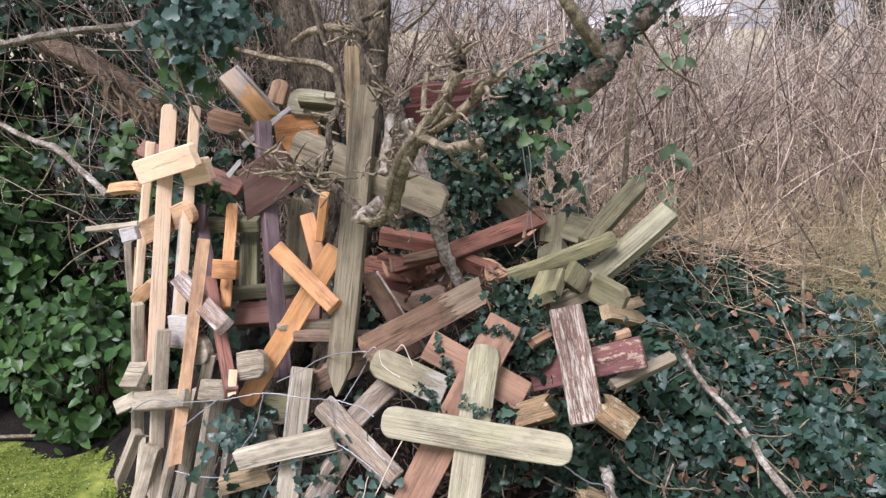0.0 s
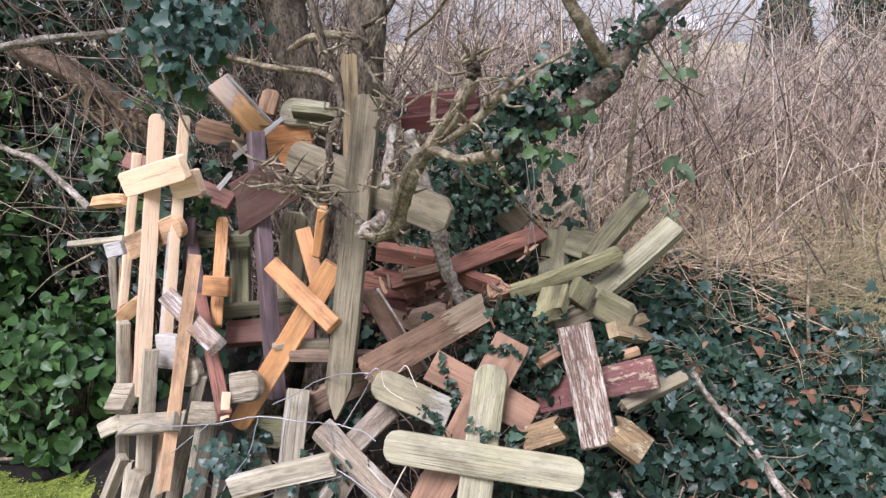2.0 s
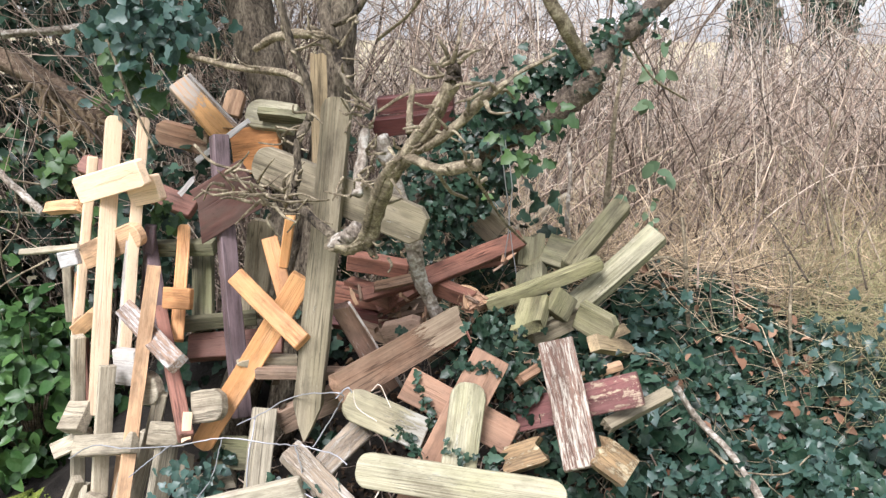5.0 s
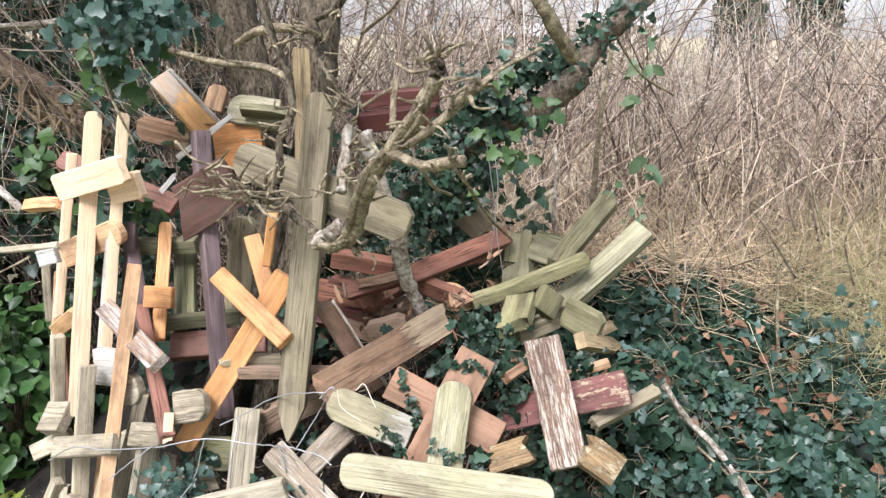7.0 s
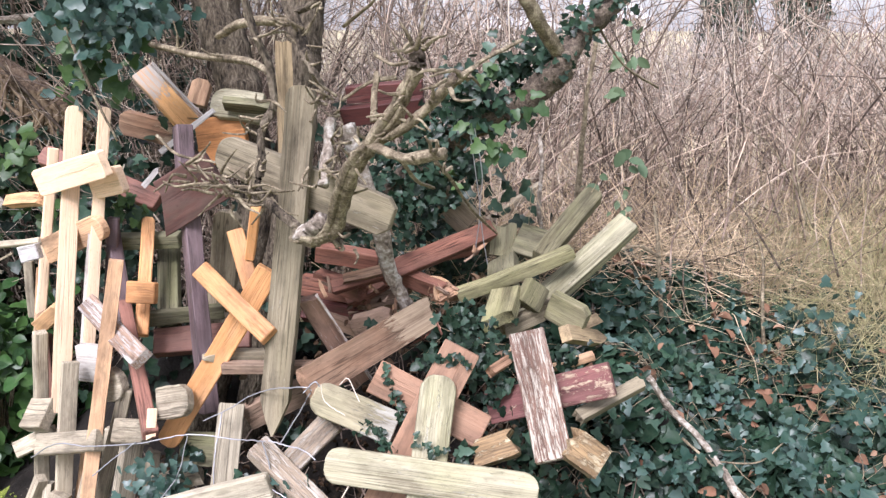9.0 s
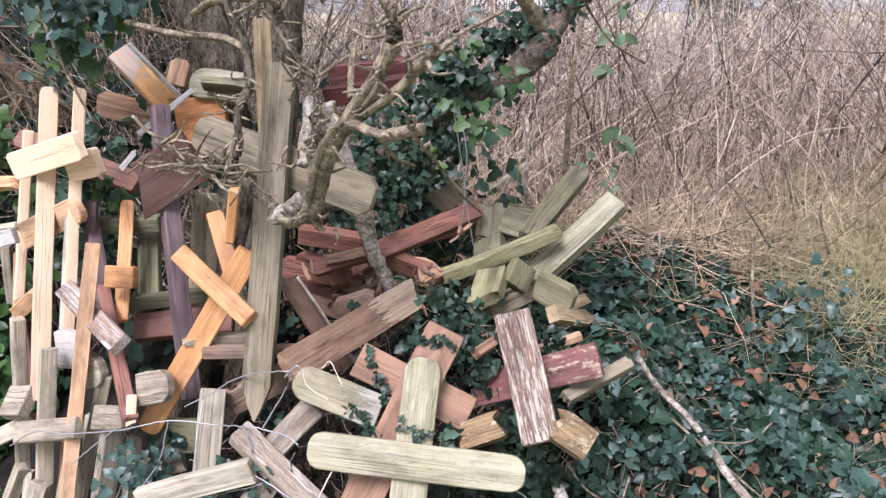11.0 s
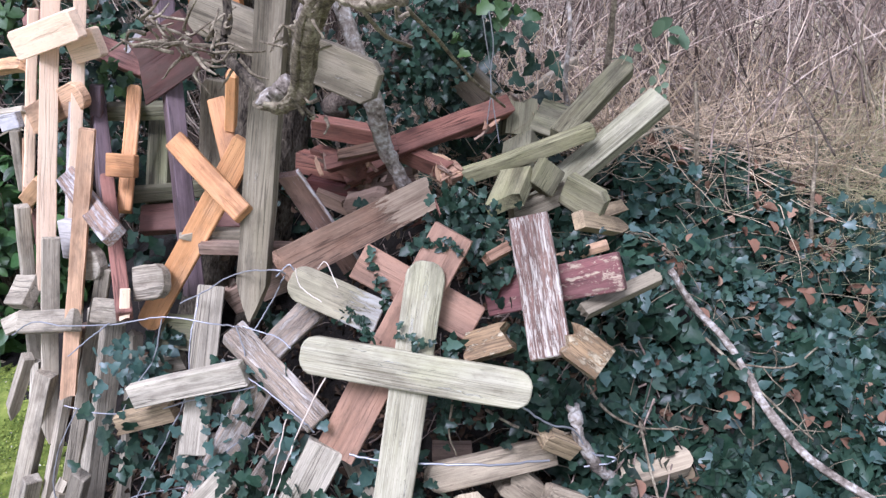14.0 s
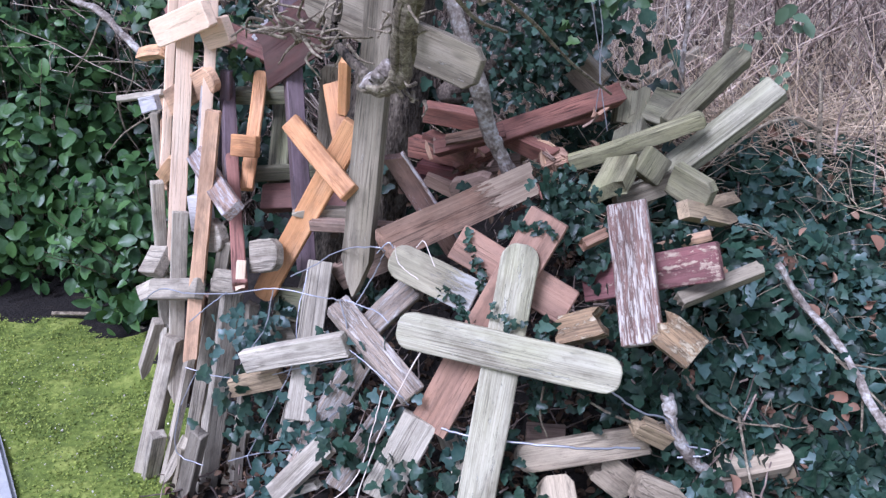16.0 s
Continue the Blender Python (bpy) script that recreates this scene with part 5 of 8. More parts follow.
limb("limb", [(-0.213, 2.400, 1.631), (-0.144, 2.350, 1.668), (-0.111, 2.300, 1.714)], 0.009, 0.006, "bark", tree)
limb("limb", [(-0.189, 2.060, 1.196), (-0.154, 2.060, 1.190), (-0.117, 2.040, 1.215), (-0.095, 1.970, 1.294), (-0.073, 1.900, 1.361), (-0.032, 1.860, 1.414), (0.011, 1.830, 1.477), (0.040, 1.800, 1.544)], 0.0189, 0.0143, "twigbark", tree)
limb("limb", [(-0.118, 2.080, 1.191), (-0.082, 2.000, 1.294), (-0.060, 1.930, 1.360), (-0.030, 1.880, 1.406)], 0.01, 0.009, "twigbark", tree)
limb("limb", [(-0.027, 1.860, 1.408), (0.035, 1.820, 1.449), (0.089, 1.790, 1.507), (0.104, 1.780, 1.526)], 0.009, 0.009, "twigbark", tree)
limb("limb", [(-0.042, 1.860, 1.402), (0.016, 1.790, 1.388), (0.079, 1.740, 1.401)], 0.008, 0.011, "twigbark", tree)
limb("stub", [(0.039, 1.800, 1.540), (0.041, 1.800, 1.559), (0.038, 1.800, 1.572)], 0.014, 0.008, "darkbark", tree, label="dark pruned branch stub")
limb("stub", [(0.089, 1.790, 1.505), (0.108, 1.780, 1.525)], 0.01, 0.01, "darkbark", tree, label="dark pruned branch stub")
limb("limb", [(-0.034, 1.900, 1.439), (-0.032, 1.920, 1.486), (-0.028, 1.930, 1.526)], 0.007, 0.005, "twigbark", tree)
limb("burr", [(-0.189, 2.070, 1.190), (-0.159, 2.050, 1.206), (-0.139, 2.040, 1.227)], 0.015, 0.02, "lichen_bark", tree, label="pale knotted burr on the limb")
limb("limb", [(0.087, 2.516, 0.812), (0.043, 2.479, 0.925), (0.007, 2.452, 1.022), (-0.018, 2.424, 1.140), (-0.056, 2.405, 1.271), (-0.094, 2.424, 1.375)], 0.017, 0.02, "lichen_bark", tree)
limb("limb", [(-0.124, 2.320, 1.401), (-0.132, 2.270, 1.336), (-0.142, 2.220, 1.268)], 0.012, 0.012, "lichen_bark", tree)
limb("great_limb", [(0.778, 2.850, 1.802), (0.619, 2.720, 1.666), (0.529, 2.660, 1.599), (0.452, 2.600, 1.505), (0.380, 2.640, 1.422), (0.287, 2.720, 1.366), (0.189, 2.820, 1.287), (0.065, 2.920, 1.165), (-0.176, 3.000, 0.976)], 0.026, 0.038, "darkbark", tree)
limb("limb", [(0.455, 2.600, 1.538), (0.408, 2.550, 1.591), (0.357, 2.500, 1.652), (0.293, 2.450, 1.741)], 0.021, 0.016, "twigbark", tree)
limb("limb", [(-1.760, 3.620, 1.555), (-1.444, 3.636, 1.613), (-1.217, 3.636, 1.634), (-1.073, 3.664, 1.655), (-0.965, 3.776, 1.692)], 0.0154, 0.0140, "lichen_bark", tree)
limb("fallen_limb", [(-1.774, 4.100, 1.577), (-1.583, 4.050, 1.497), (-1.437, 4.000, 1.425), (-1.300, 3.970, 1.345), (-1.211, 3.950, 1.257), (-1.152, 3.930, 1.152)], 0.042, 0.062, "fallen_bark", tree)
fibre = np.random.default_rng(61)
for k in range(34):
    u = fibre.uniform(0, 1)
    top = Vector((-1.46 + 0.27 * u, 3.93, 1.42 - 0.13 * u)) + Vector(fibre.normal(0, 0.02, 3))
    fall = fibre.uniform(0.10, 0.30)
    side = fibre.normal(0.02, 0.05)
    bends = [top + Vector((side * u + fibre.normal(0, 0.03 * (u > 0)), -0.03 - 0.03 * u, -fall * u)) for u in (0.0, 0.3, 0.6, 1.0)]
    limb("root", bends, fibre.uniform(0.006, 0.016), 0.003, "root", tree, sides=7, knob=0.15)
limb("twig", [(-0.296, 2.169, 1.253), (-0.293, 2.149, 1.272), (-0.291, 2.192, 1.301)], 0.0040, 0.0016, "twigbark", tree)
limb("twig", [(-0.301, 2.201, 1.291), (-0.294, 2.181, 1.317), (-0.256, 2.215, 1.343)], 0.0040, 0.0016, "twigbark", tree)
limb("twig", [(-0.285, 2.113, 1.258), (-0.265, 2.093, 1.258), (-0.239, 2.083, 1.285)], 0.0040, 0.0016, "twigbark", tree)
limb("twig", [(-0.291, 2.163, 1.277), (-0.261, 2.143, 1.284), (-0.219, 2.113, 1.276)], 0.0040, 0.0016, "twigbark", tree)
limb("twig", [(-0.296, 2.211, 1.266), (-0.298, 2.191, 1.250), (-0.304, 2.155, 1.239)], 0.0040, 0.0016, "twigbark", tree)
limb("twig", [(-0.254, 2.197, 1.247), (-0.224, 2.177, 1.221), (-0.195, 2.171, 1.212)], 0.0040, 0.0016, "twigbark", tree)
limb("twig", [(-0.264, 2.216, 1.254), (-0.266, 2.196, 1.230), (-0.299, 2.212, 1.186)], 0.0040, 0.0016, "twigbark", tree)
limb("twig", [(-0.296, 2.131, 1.291), (-0.282, 2.111, 1.311), (-0.271, 2.138, 1.347)], 0.0040, 0.0016, "twigbark", tree)
limb("twig", [(-0.283, 2.173, 1.274), (-0.329, 2.153, 1.280), (-0.384, 2.096, 1.292)], 0.0040, 0.0016, "twigbark", tree)
limb("twig", [(-0.300, 2.157, 1.263), (-0.268, 2.137, 1.269), (-0.204, 2.205, 1.261)], 0.0040, 0.0016, "twigbark", tree)
limb("twig", [(-0.342, 2.210, 1.252), (-0.317, 2.190, 1.246), (-0.297, 2.170, 1.248)], 0.0040, 0.0016, "twigbark", tree)
limb("twig", [(-0.353, 2.162, 1.279), (-0.369, 2.142, 1.283), (-0.401, 2.211, 1.288)], 0.0040, 0.0016, "twigbark", tree)
limb("twig", [(-0.329, 2.114, 1.290), (-0.358, 2.094, 1.290), (-0.371, 2.076, 1.285)], 0.0040, 0.0016, "twigbark", tree)
limb("twig", [(-0.362, 2.138, 1.268), (-0.398, 2.118, 1.280), (-0.417, 2.076, 1.287)], 0.0040, 0.0016, "twigbark", tree)
limb("twig", [(-0.367, 2.217, 1.248), (-0.364, 2.197, 1.258), (-0.394, 2.255, 1.274)], 0.0040, 0.0016, "twigbark", tree)
limb("twig", [(-0.354, 2.225, 1.258), (-0.385, 2.205, 1.233), (-0.417, 2.238, 1.201)], 0.0040, 0.0016, "twigbark", tree)
limb("twig", [(-0.361, 2.170, 1.282), (-0.385, 2.150, 1.288), (-0.458, 2.205, 1.272)], 0.0040, 0.0016, "twigbark", tree)
limb("twig", [(-0.342, 2.197, 1.281), (-0.372, 2.177, 1.303), (-0.417, 2.159, 1.314)], 0.0040, 0.0016, "twigbark", tree)
limb("twig", [(-0.355, 2.219, 1.294), (-0.340, 2.199, 1.292), (-0.310, 2.231, 1.313)], 0.0040, 0.0016, "twigbark", tree)
limb("twig", [(-0.356, 2.147, 1.286), (-0.376, 2.127, 1.306), (-0.402, 2.189, 1.321)], 0.0040, 0.0016, "twigbark", tree)
limb("twig", [(-0.359, 2.219, 1.299), (-0.351, 2.199, 1.315), (-0.314, 2.147, 1.360)], 0.0040, 0.0016, "twigbark", tree)
limb("twig", [(-0.433, 2.215, 1.293), (-0.459, 2.195, 1.297), (-0.485, 2.244, 1.254)], 0.0040, 0.0016, "twigbark", tree)
limb("twig", [(-0.436, 2.240, 1.306), (-0.410, 2.220, 1.305), (-0.369, 2.180, 1.316)], 0.0040, 0.0016, "twigbark", tree)
limb("twig", [(-0.414, 2.221, 1.274), (-0.451, 2.201, 1.273), (-0.483, 2.217, 1.282)], 0.0040, 0.0016, "twigbark", tree)
limb("twig", [(-0.430, 2.226, 1.319), (-0.401, 2.206, 1.328), (-0.397, 2.266, 1.344)], 0.0040, 0.0016, "twigbark", tree)
limb("twig", [(-0.431, 2.245, 1.274), (-0.470, 2.225, 1.280), (-0.498, 2.194, 1.263)], 0.0040, 0.0016, "twigbark", tree)
limb("twig", [(-0.392, 2.201, 1.301), (-0.405, 2.181, 1.318), (-0.424, 2.197, 1.326)], 0.0040, 0.0016, "twigbark", tree)
limb("twig", [(-0.421, 2.243, 1.268), (-0.416, 2.223, 1.288), (-0.441, 2.184, 1.330)], 0.0040, 0.0016, "twigbark", tree)
limb("twig", [(-0.403, 2.226, 1.268), (-0.388, 2.206, 1.271), (-0.349, 2.220, 1.294)], 0.0040, 0.0016, "twigbark", tree)
limb("twig", [(-0.418, 2.151, 1.328), (-0.386, 2.131, 1.351), (-0.358, 2.090, 1.381)], 0.0040, 0.0016, "twigbark", tree)
limb("twig", [(-0.311, 2.091, 1.274), (-0.290, 2.071, 1.250), (-0.258, 2.021, 1.247)], 0.0040, 0.0016, "twigbark", tree)
limb("twig", [(-0.317, 2.174, 1.246), (-0.296, 2.154, 1.239), (-0.261, 2.115, 1.247)], 0.0040, 0.0016, "twigbark", tree)
limb("twig", [(-0.331, 2.161, 1.275), (-0.351, 2.141, 1.283), (-0.412, 2.178, 1.275)], 0.0040, 0.0016, "twigbark", tree)
limb("twig", [(-0.335, 2.141, 1.269), (-0.356, 2.121, 1.297), (-0.357, 2.088, 1.321)], 0.0040, 0.0016, "twigbark", tree)
limb("twig", [(-0.335, 2.196, 1.231), (-0.336, 2.176, 1.217), (-0.310, 2.179, 1.180)], 0.0040, 0.0016, "twigbark", tree)
limb("twig", [(-0.343, 2.162, 1.259), (-0.338, 2.142, 1.266), (-0.314, 2.198, 1.268)], 0.0040, 0.0016, "twigbark", tree)
limb("twig", [(-0.323, 2.092, 1.293), (-0.312, 2.072, 1.288), (-0.278, 2.132, 1.264)], 0.0040, 0.0016, "twigbark", tree)
limb("twig", [(-0.322, 2.160, 1.260), (-0.338, 2.140, 1.269), (-0.351, 2.204, 1.274)], 0.0040, 0.0016, "twigbark", tree)
limb("twig", [(-0.146, 2.248, 1.460), (-0.162, 2.228, 1.447), (-0.181, 2.272, 1.452)], 0.0040, 0.0016, "twigbark", tree)
limb("twig", [(-0.118, 2.261, 1.452), (-0.148, 2.241, 1.471), (-0.167, 2.301, 1.472)], 0.0040, 0.0016, "twigbark", tree)
limb("twig", [(-0.115, 2.277, 1.419), (-0.105, 2.257, 1.431), (-0.101, 2.308, 1.460)], 0.0040, 0.0016, "twigbark", tree)
limb("twig", [(-0.112, 2.301, 1.457), (-0.143, 2.281, 1.479), (-0.164, 2.232, 1.511)], 0.0040, 0.0016, "twigbark", tree)
limb("twig", [(-0.110, 2.349, 1.409), (-0.128, 2.329, 1.410), (-0.161, 2.379, 1.433)], 0.0040, 0.0016, "twigbark", tree)
limb("twig", [(-0.132, 2.259, 1.442), (-0.155, 2.239, 1.450), (-0.174, 2.185, 1.486)], 0.0040, 0.0016, "twigbark", tree)
limb("twig", [(-0.159, 2.297, 1.427), (-0.168, 2.277, 1.404), (-0.169, 2.242, 1.408)], 0.0040, 0.0016, "twigbark", tree)
limb("twig", [(-0.138, 2.283, 1.452), (-0.143, 2.263, 1.474), (-0.170, 2.275, 1.492)], 0.0040, 0.0016, "twigbark", tree)
limb("twig", [(-0.140, 2.229, 1.278), (-0.119, 2.209, 1.315), (-0.119, 2.209, 1.330)], 0.0040, 0.0016, "twigbark", tree)
limb("twig", [(-0.122, 2.196, 1.289), (-0.118, 2.176, 1.296), (-0.094, 2.191, 1.304)], 0.0040, 0.0016, "twigbark", tree)
limb("twig", [(-0.173, 2.232, 1.307), (-0.187, 2.212, 1.282), (-0.183, 2.170, 1.268)], 0.0040, 0.0016, "twigbark", tree)
limb("twig", [(-0.138, 2.165, 1.322), (-0.119, 2.145, 1.310), (-0.071, 2.199, 1.316)], 0.0040, 0.0016, "twigbark", tree)
limb("twig", [(-0.156, 2.165, 1.277), (-0.165, 2.145, 1.279), (-0.215, 2.210, 1.280)], 0.0040, 0.0016, "twigbark", tree)
limb("twig", [(-0.123, 2.157, 1.314), (-0.144, 2.137, 1.315), (-0.146, 2.156, 1.294)], 0.0040, 0.0016, "twigbark", tree)
limb("twig", [(-0.174, 2.238, 1.280), (-0.183, 2.218, 1.279), (-0.197, 2.221, 1.257)], 0.0040, 0.0016, "twigbark", tree)
limb("twig", [(-0.135, 2.230, 1.316), (-0.112, 2.210, 1.334), (-0.105, 2.252, 1.316)], 0.0040, 0.0016, "twigbark", tree)
limb("twig", [(-0.080, 2.140, 1.372), (-0.091, 2.120, 1.374), (-0.120, 2.159, 1.367)], 0.0040, 0.0016, "twigbark", tree)
limb("twig", [(-0.103, 2.228, 1.364), (-0.109, 2.208, 1.347), (-0.113, 2.236, 1.317)], 0.0040, 0.0016, "twigbark", tree)
limb("twig", [(-0.113, 2.236, 1.375), (-0.101, 2.216, 1.378), (-0.098, 2.200, 1.406)], 0.0040, 0.0016, "twigbark", tree)
limb("twig", [(-0.116, 2.151, 1.372), (-0.118, 2.131, 1.383), (-0.100, 2.109, 1.408)], 0.0040, 0.0016, "twigbark", tree)
limb("twig", [(-0.072, 2.183, 1.379), (-0.053, 2.163, 1.354), (-0.055, 2.170, 1.342)], 0.0040, 0.0016, "twigbark", tree)
limb("twig", [(0.031, 1.804, 1.575), (0.017, 1.784, 1.601), (0.008, 1.790, 1.614)], 0.0040, 0.0016, "twigbark", tree)
limb("twig", [(0.018, 1.791, 1.564), (0.038, 1.771, 1.576), (0.049, 1.740, 1.573)], 0.0040, 0.0016, "twigbark", tree)
limb("twig", [(0.048, 1.857, 1.540), (0.016, 1.837, 1.551), (-0.005, 1.815, 1.586)], 0.0040, 0.0016, "twigbark", tree)
limb("twig", [(0.020, 1.762, 1.577), (0.010, 1.742, 1.570), (-0.008, 1.730, 1.567)], 0.0040, 0.0016, "twigbark", tree)
limb("twig", [(0.042, 1.822, 1.578), (0.055, 1.802, 1.587), (0.084, 1.818, 1.590)], 0.0040, 0.0016, "twigbark", tree)
limb("twig", [(0.034, 1.769, 1.570), (0.041, 1.749, 1.601), (0.055, 1.803, 1.649)], 0.0040, 0.0016, "twigbark", tree)
limb("twig", [(0.047, 1.790, 1.570), (0.067, 1.770, 1.587), (0.085, 1.774, 1.593)], 0.0040, 0.0016, "twigbark", tree)
limb("twig", [(0.087, 1.730, 1.509), (0.096, 1.710, 1.492), (0.123, 1.677, 1.495)], 0.0040, 0.0016, "twigbark", tree)
limb("twig", [(0.105, 1.743, 1.528), (0.090, 1.723, 1.538), (0.051, 1.694, 1.530)], 0.0040, 0.0016, "twigbark", tree)
limb("twig", [(0.082, 1.765, 1.535), (0.048, 1.745, 1.536), (0.026, 1.814, 1.519)], 0.0040, 0.0016, "twigbark", tree)
limb("twig", [(0.083, 1.761, 1.521), (0.068, 1.741, 1.515), (0.041, 1.765, 1.503)], 0.0040, 0.0016, "twigbark", tree)
limb("twig", [(0.127, 1.834, 1.518), (0.133, 1.814, 1.522), (0.156, 1.877, 1.504)], 0.0040, 0.0016, "twigbark", tree)
limb("twig", [(0.105, 1.763, 1.516), (0.123, 1.743, 1.537), (0.139, 1.782, 1.544)], 0.0040, 0.0016, "twigbark", tree)
limb("twig", [(0.080, 1.788, 1.395), (0.079, 1.768, 1.396), (0.057, 1.728, 1.409)], 0.0040, 0.0016, "twigbark", tree)
limb("twig", [(0.080, 1.810, 1.396), (0.068, 1.790, 1.380), (0.081, 1.808, 1.369)], 0.0040, 0.0016, "twigbark", tree)
limb("twig", [(0.071, 1.772, 1.403), (0.068, 1.752, 1.420), (0.060, 1.792, 1.417)], 0.0040, 0.0016, "twigbark", tree)
limb("twig", [(0.087, 1.690, 1.386), (0.072, 1.670, 1.382), (0.071, 1.650, 1.399)], 0.0040, 0.0016, "twigbark", tree)
limb("twig", [(-0.324, 2.401, 1.382), (-0.294, 2.381, 1.404), (-0.259, 2.387, 1.407)], 0.0040, 0.0016, "twigbark", tree)
limb("twig", [(-0.309, 2.351, 1.374), (-0.278, 2.331, 1.361), (-0.254, 2.276, 1.360)], 0.0040, 0.0016, "twigbark", tree)
limb("twig", [(-0.290, 2.359, 1.363), (-0.321, 2.339, 1.383), (-0.325, 2.287, 1.416)], 0.0040, 0.0016, "twigbark", tree)
limb("twig", [(-0.338, 2.393, 1.402), (-0.298, 2.373, 1.399), (-0.269, 2.396, 1.392)], 0.0040, 0.0016, "twigbark", tree)
limb("twig", [(-0.329, 2.460, 1.370), (-0.334, 2.440, 1.357), (-0.390, 2.472, 1.357)], 0.0040, 0.0016, "twigbark", tree)
limb("twig", [(-0.196, 2.341, 1.598), (-0.209, 2.321, 1.617), (-0.225, 2.367, 1.630)], 0.0040, 0.0016, "twigbark", tree)
limb("twig", [(-0.185, 2.357, 1.601), (-0.219, 2.337, 1.619), (-0.272, 2.395, 1.622)], 0.0040, 0.0016, "twigbark", tree)
limb("twig", [(-0.222, 2.380, 1.588), (-0.191, 2.360, 1.567), (-0.137, 2.303, 1.561)], 0.0040, 0.0016, "twigbark", tree)
limb("twig", [(-0.227, 2.458, 1.582), (-0.233, 2.438, 1.595), (-0.279, 2.433, 1.584)], 0.0040, 0.0016, "twigbark", tree)
limb("twig", [(-0.220, 2.424, 1.617), (-0.249, 2.404, 1.637), (-0.263, 2.450, 1.644)], 0.0040, 0.0016, "twigbark", tree)
limb("twig", [(-0.203, 2.386, 1.611), (-0.241, 2.366, 1.616), (-0.271, 2.432, 1.641)], 0.0040, 0.0016, "twigbark", tree)
limb("twig", [(-0.109, 2.012, 1.179), (-0.122, 1.992, 1.205), (-0.123, 1.962, 1.218)], 0.0040, 0.0016, "twigbark", tree)
limb("twig", [(-0.085, 2.025, 1.204), (-0.096, 2.005, 1.201), (-0.108, 2.024, 1.208)], 0.0040, 0.0016, "twigbark", tree)
limb("twig", [(-0.122, 2.087, 1.183), (-0.103, 2.067, 1.168), (-0.096, 2.104, 1.154)], 0.0040, 0.0016, "twigbark", tree)
limb("twig", [(-0.074, 2.048, 1.165), (-0.068, 2.028, 1.156), (-0.076, 2.024, 1.140)], 0.0040, 0.0016, "twigbark", tree)
limb("twig", [(-0.104, 2.088, 1.175), (-0.099, 2.068, 1.159), (-0.113, 2.098, 1.158)], 0.0040, 0.0016, "twigbark", tree)
limb("twig", [(0.078, 1.950, 1.367), (0.127, 2.100, 1.299), (0.197, 2.300, 1.193), (0.284, 2.500, 1.093)], 0.004, 0.003, "twigbark", tree)
limb("twig", [(0.005, 1.900, 1.518), (-0.040, 1.950, 1.507), (-0.093, 2.000, 1.470)], 0.004, 0.003, "twigbark", tree)
limb("twig", [(0.105, 1.780, 1.525), (0.159, 1.800, 1.557), (0.225, 1.850, 1.585)], 0.004, 0.003, "twigbark", tree)
limb("twig", [(-0.031, 1.900, 1.558), (0.002, 1.850, 1.542), (0.038, 1.800, 1.553)], 0.004, 0.003, "twigbark", tree)
limb("twig", [(0.006, 1.820, 1.390), (0.042, 1.900, 1.332), (0.083, 2.000, 1.299)], 0.004, 0.003, "twigbark", tree)
limb("twig", [(-0.552, 2.500, 1.348), (-0.491, 2.450, 1.306), (-0.391, 2.400, 1.293), (-0.315, 2.300, 1.268)], 0.004, 0.003, "twigbark", tree)
limb("twig", [(-0.806, 2.700, 1.602), (-0.748, 2.700, 1.429), (-0.698, 2.700, 1.311)], 0.004, 0.003, "twigbark", tree)
limb("twig", [(0.591, 2.750, 1.614), (0.668, 2.750, 1.508), (0.786, 2.800, 1.443)], 0.004, 0.003, "twigbark", tree)
limb("twig", [(-0.094, 2.400, 1.607), (-0.031, 2.300, 1.656), (0.002, 2.200, 1.699)], 0.004, 0.003, "twigbark", tree)
limb("fallen", [(0.672, 2.390, 0.730), (0.735, 2.374, 0.640), (0.795, 2.338, 0.583), (0.840, 2.290, 0.520), (0.868, 2.205, 0.470), (0.935, 2.110, 0.405), (1.060, 2.030, 0.340)], 0.0079, 0.0104, "lichen_bark", fallen_branch)
limb("side", [(0.769, 2.380, 0.560), (0.854, 2.300, 0.493), (0.938, 2.250, 0.420), (1.031, 2.200, 0.351)], 0.0035, 0.002, "twigbark", fallen_branch)
limb("side", [(0.807, 2.360, 0.526), (0.771, 2.320, 0.480), (0.718, 2.280, 0.411)], 0.0035, 0.002, "twigbark", fallen_branch)
limb("side", [(0.810, 2.340, 0.515), (0.938, 2.300, 0.524), (1.005, 2.300, 0.576)], 0.003, 0.002, "twigbark", fallen_branch)
limb("side", [(0.871, 2.320, 0.497), (0.867, 2.270, 0.406), (0.857, 2.220, 0.347)], 0.003, 0.002, "twigbark", fallen_branch)
limb("fallen", [(0.425, 2.170, 0.500), (0.440, 2.146, 0.431), (0.490, 2.150, 0.350), (0.578, 2.165, 0.275), (0.640, 2.120, 0.240), (0.700, 2.060, 0.200)], 0.013, 0.017, "lichen_bark", small_branch)
limb("side", [(0.653, 2.100, 0.257), (0.775, 2.130, 0.273), (0.858, 2.120, 0.273), (0.927, 2.120, 0.301)], 0.006, 0.003, "lichen_bark", small_branch)
limb("side", [(0.596, 2.250, 0.410), (0.610, 2.180, 0.335), (0.623, 2.100, 0.271)], 0.0035, 0.0025, "twigbark", small_branch)
limb("side", [(0.468, 2.250, 0.510), (0.512, 2.220, 0.455), (0.591, 2.220, 0.413), (0.680, 2.220, 0.409)], 0.0035, 0.002, "twigbark", small_branch)
limb("side", [(0.231, 2.120, 0.520), (0.293, 2.120, 0.479), (0.355, 2.120, 0.456), (0.418, 2.150, 0.443)], 0.0035, 0.0025, "twigbark", small_branch)
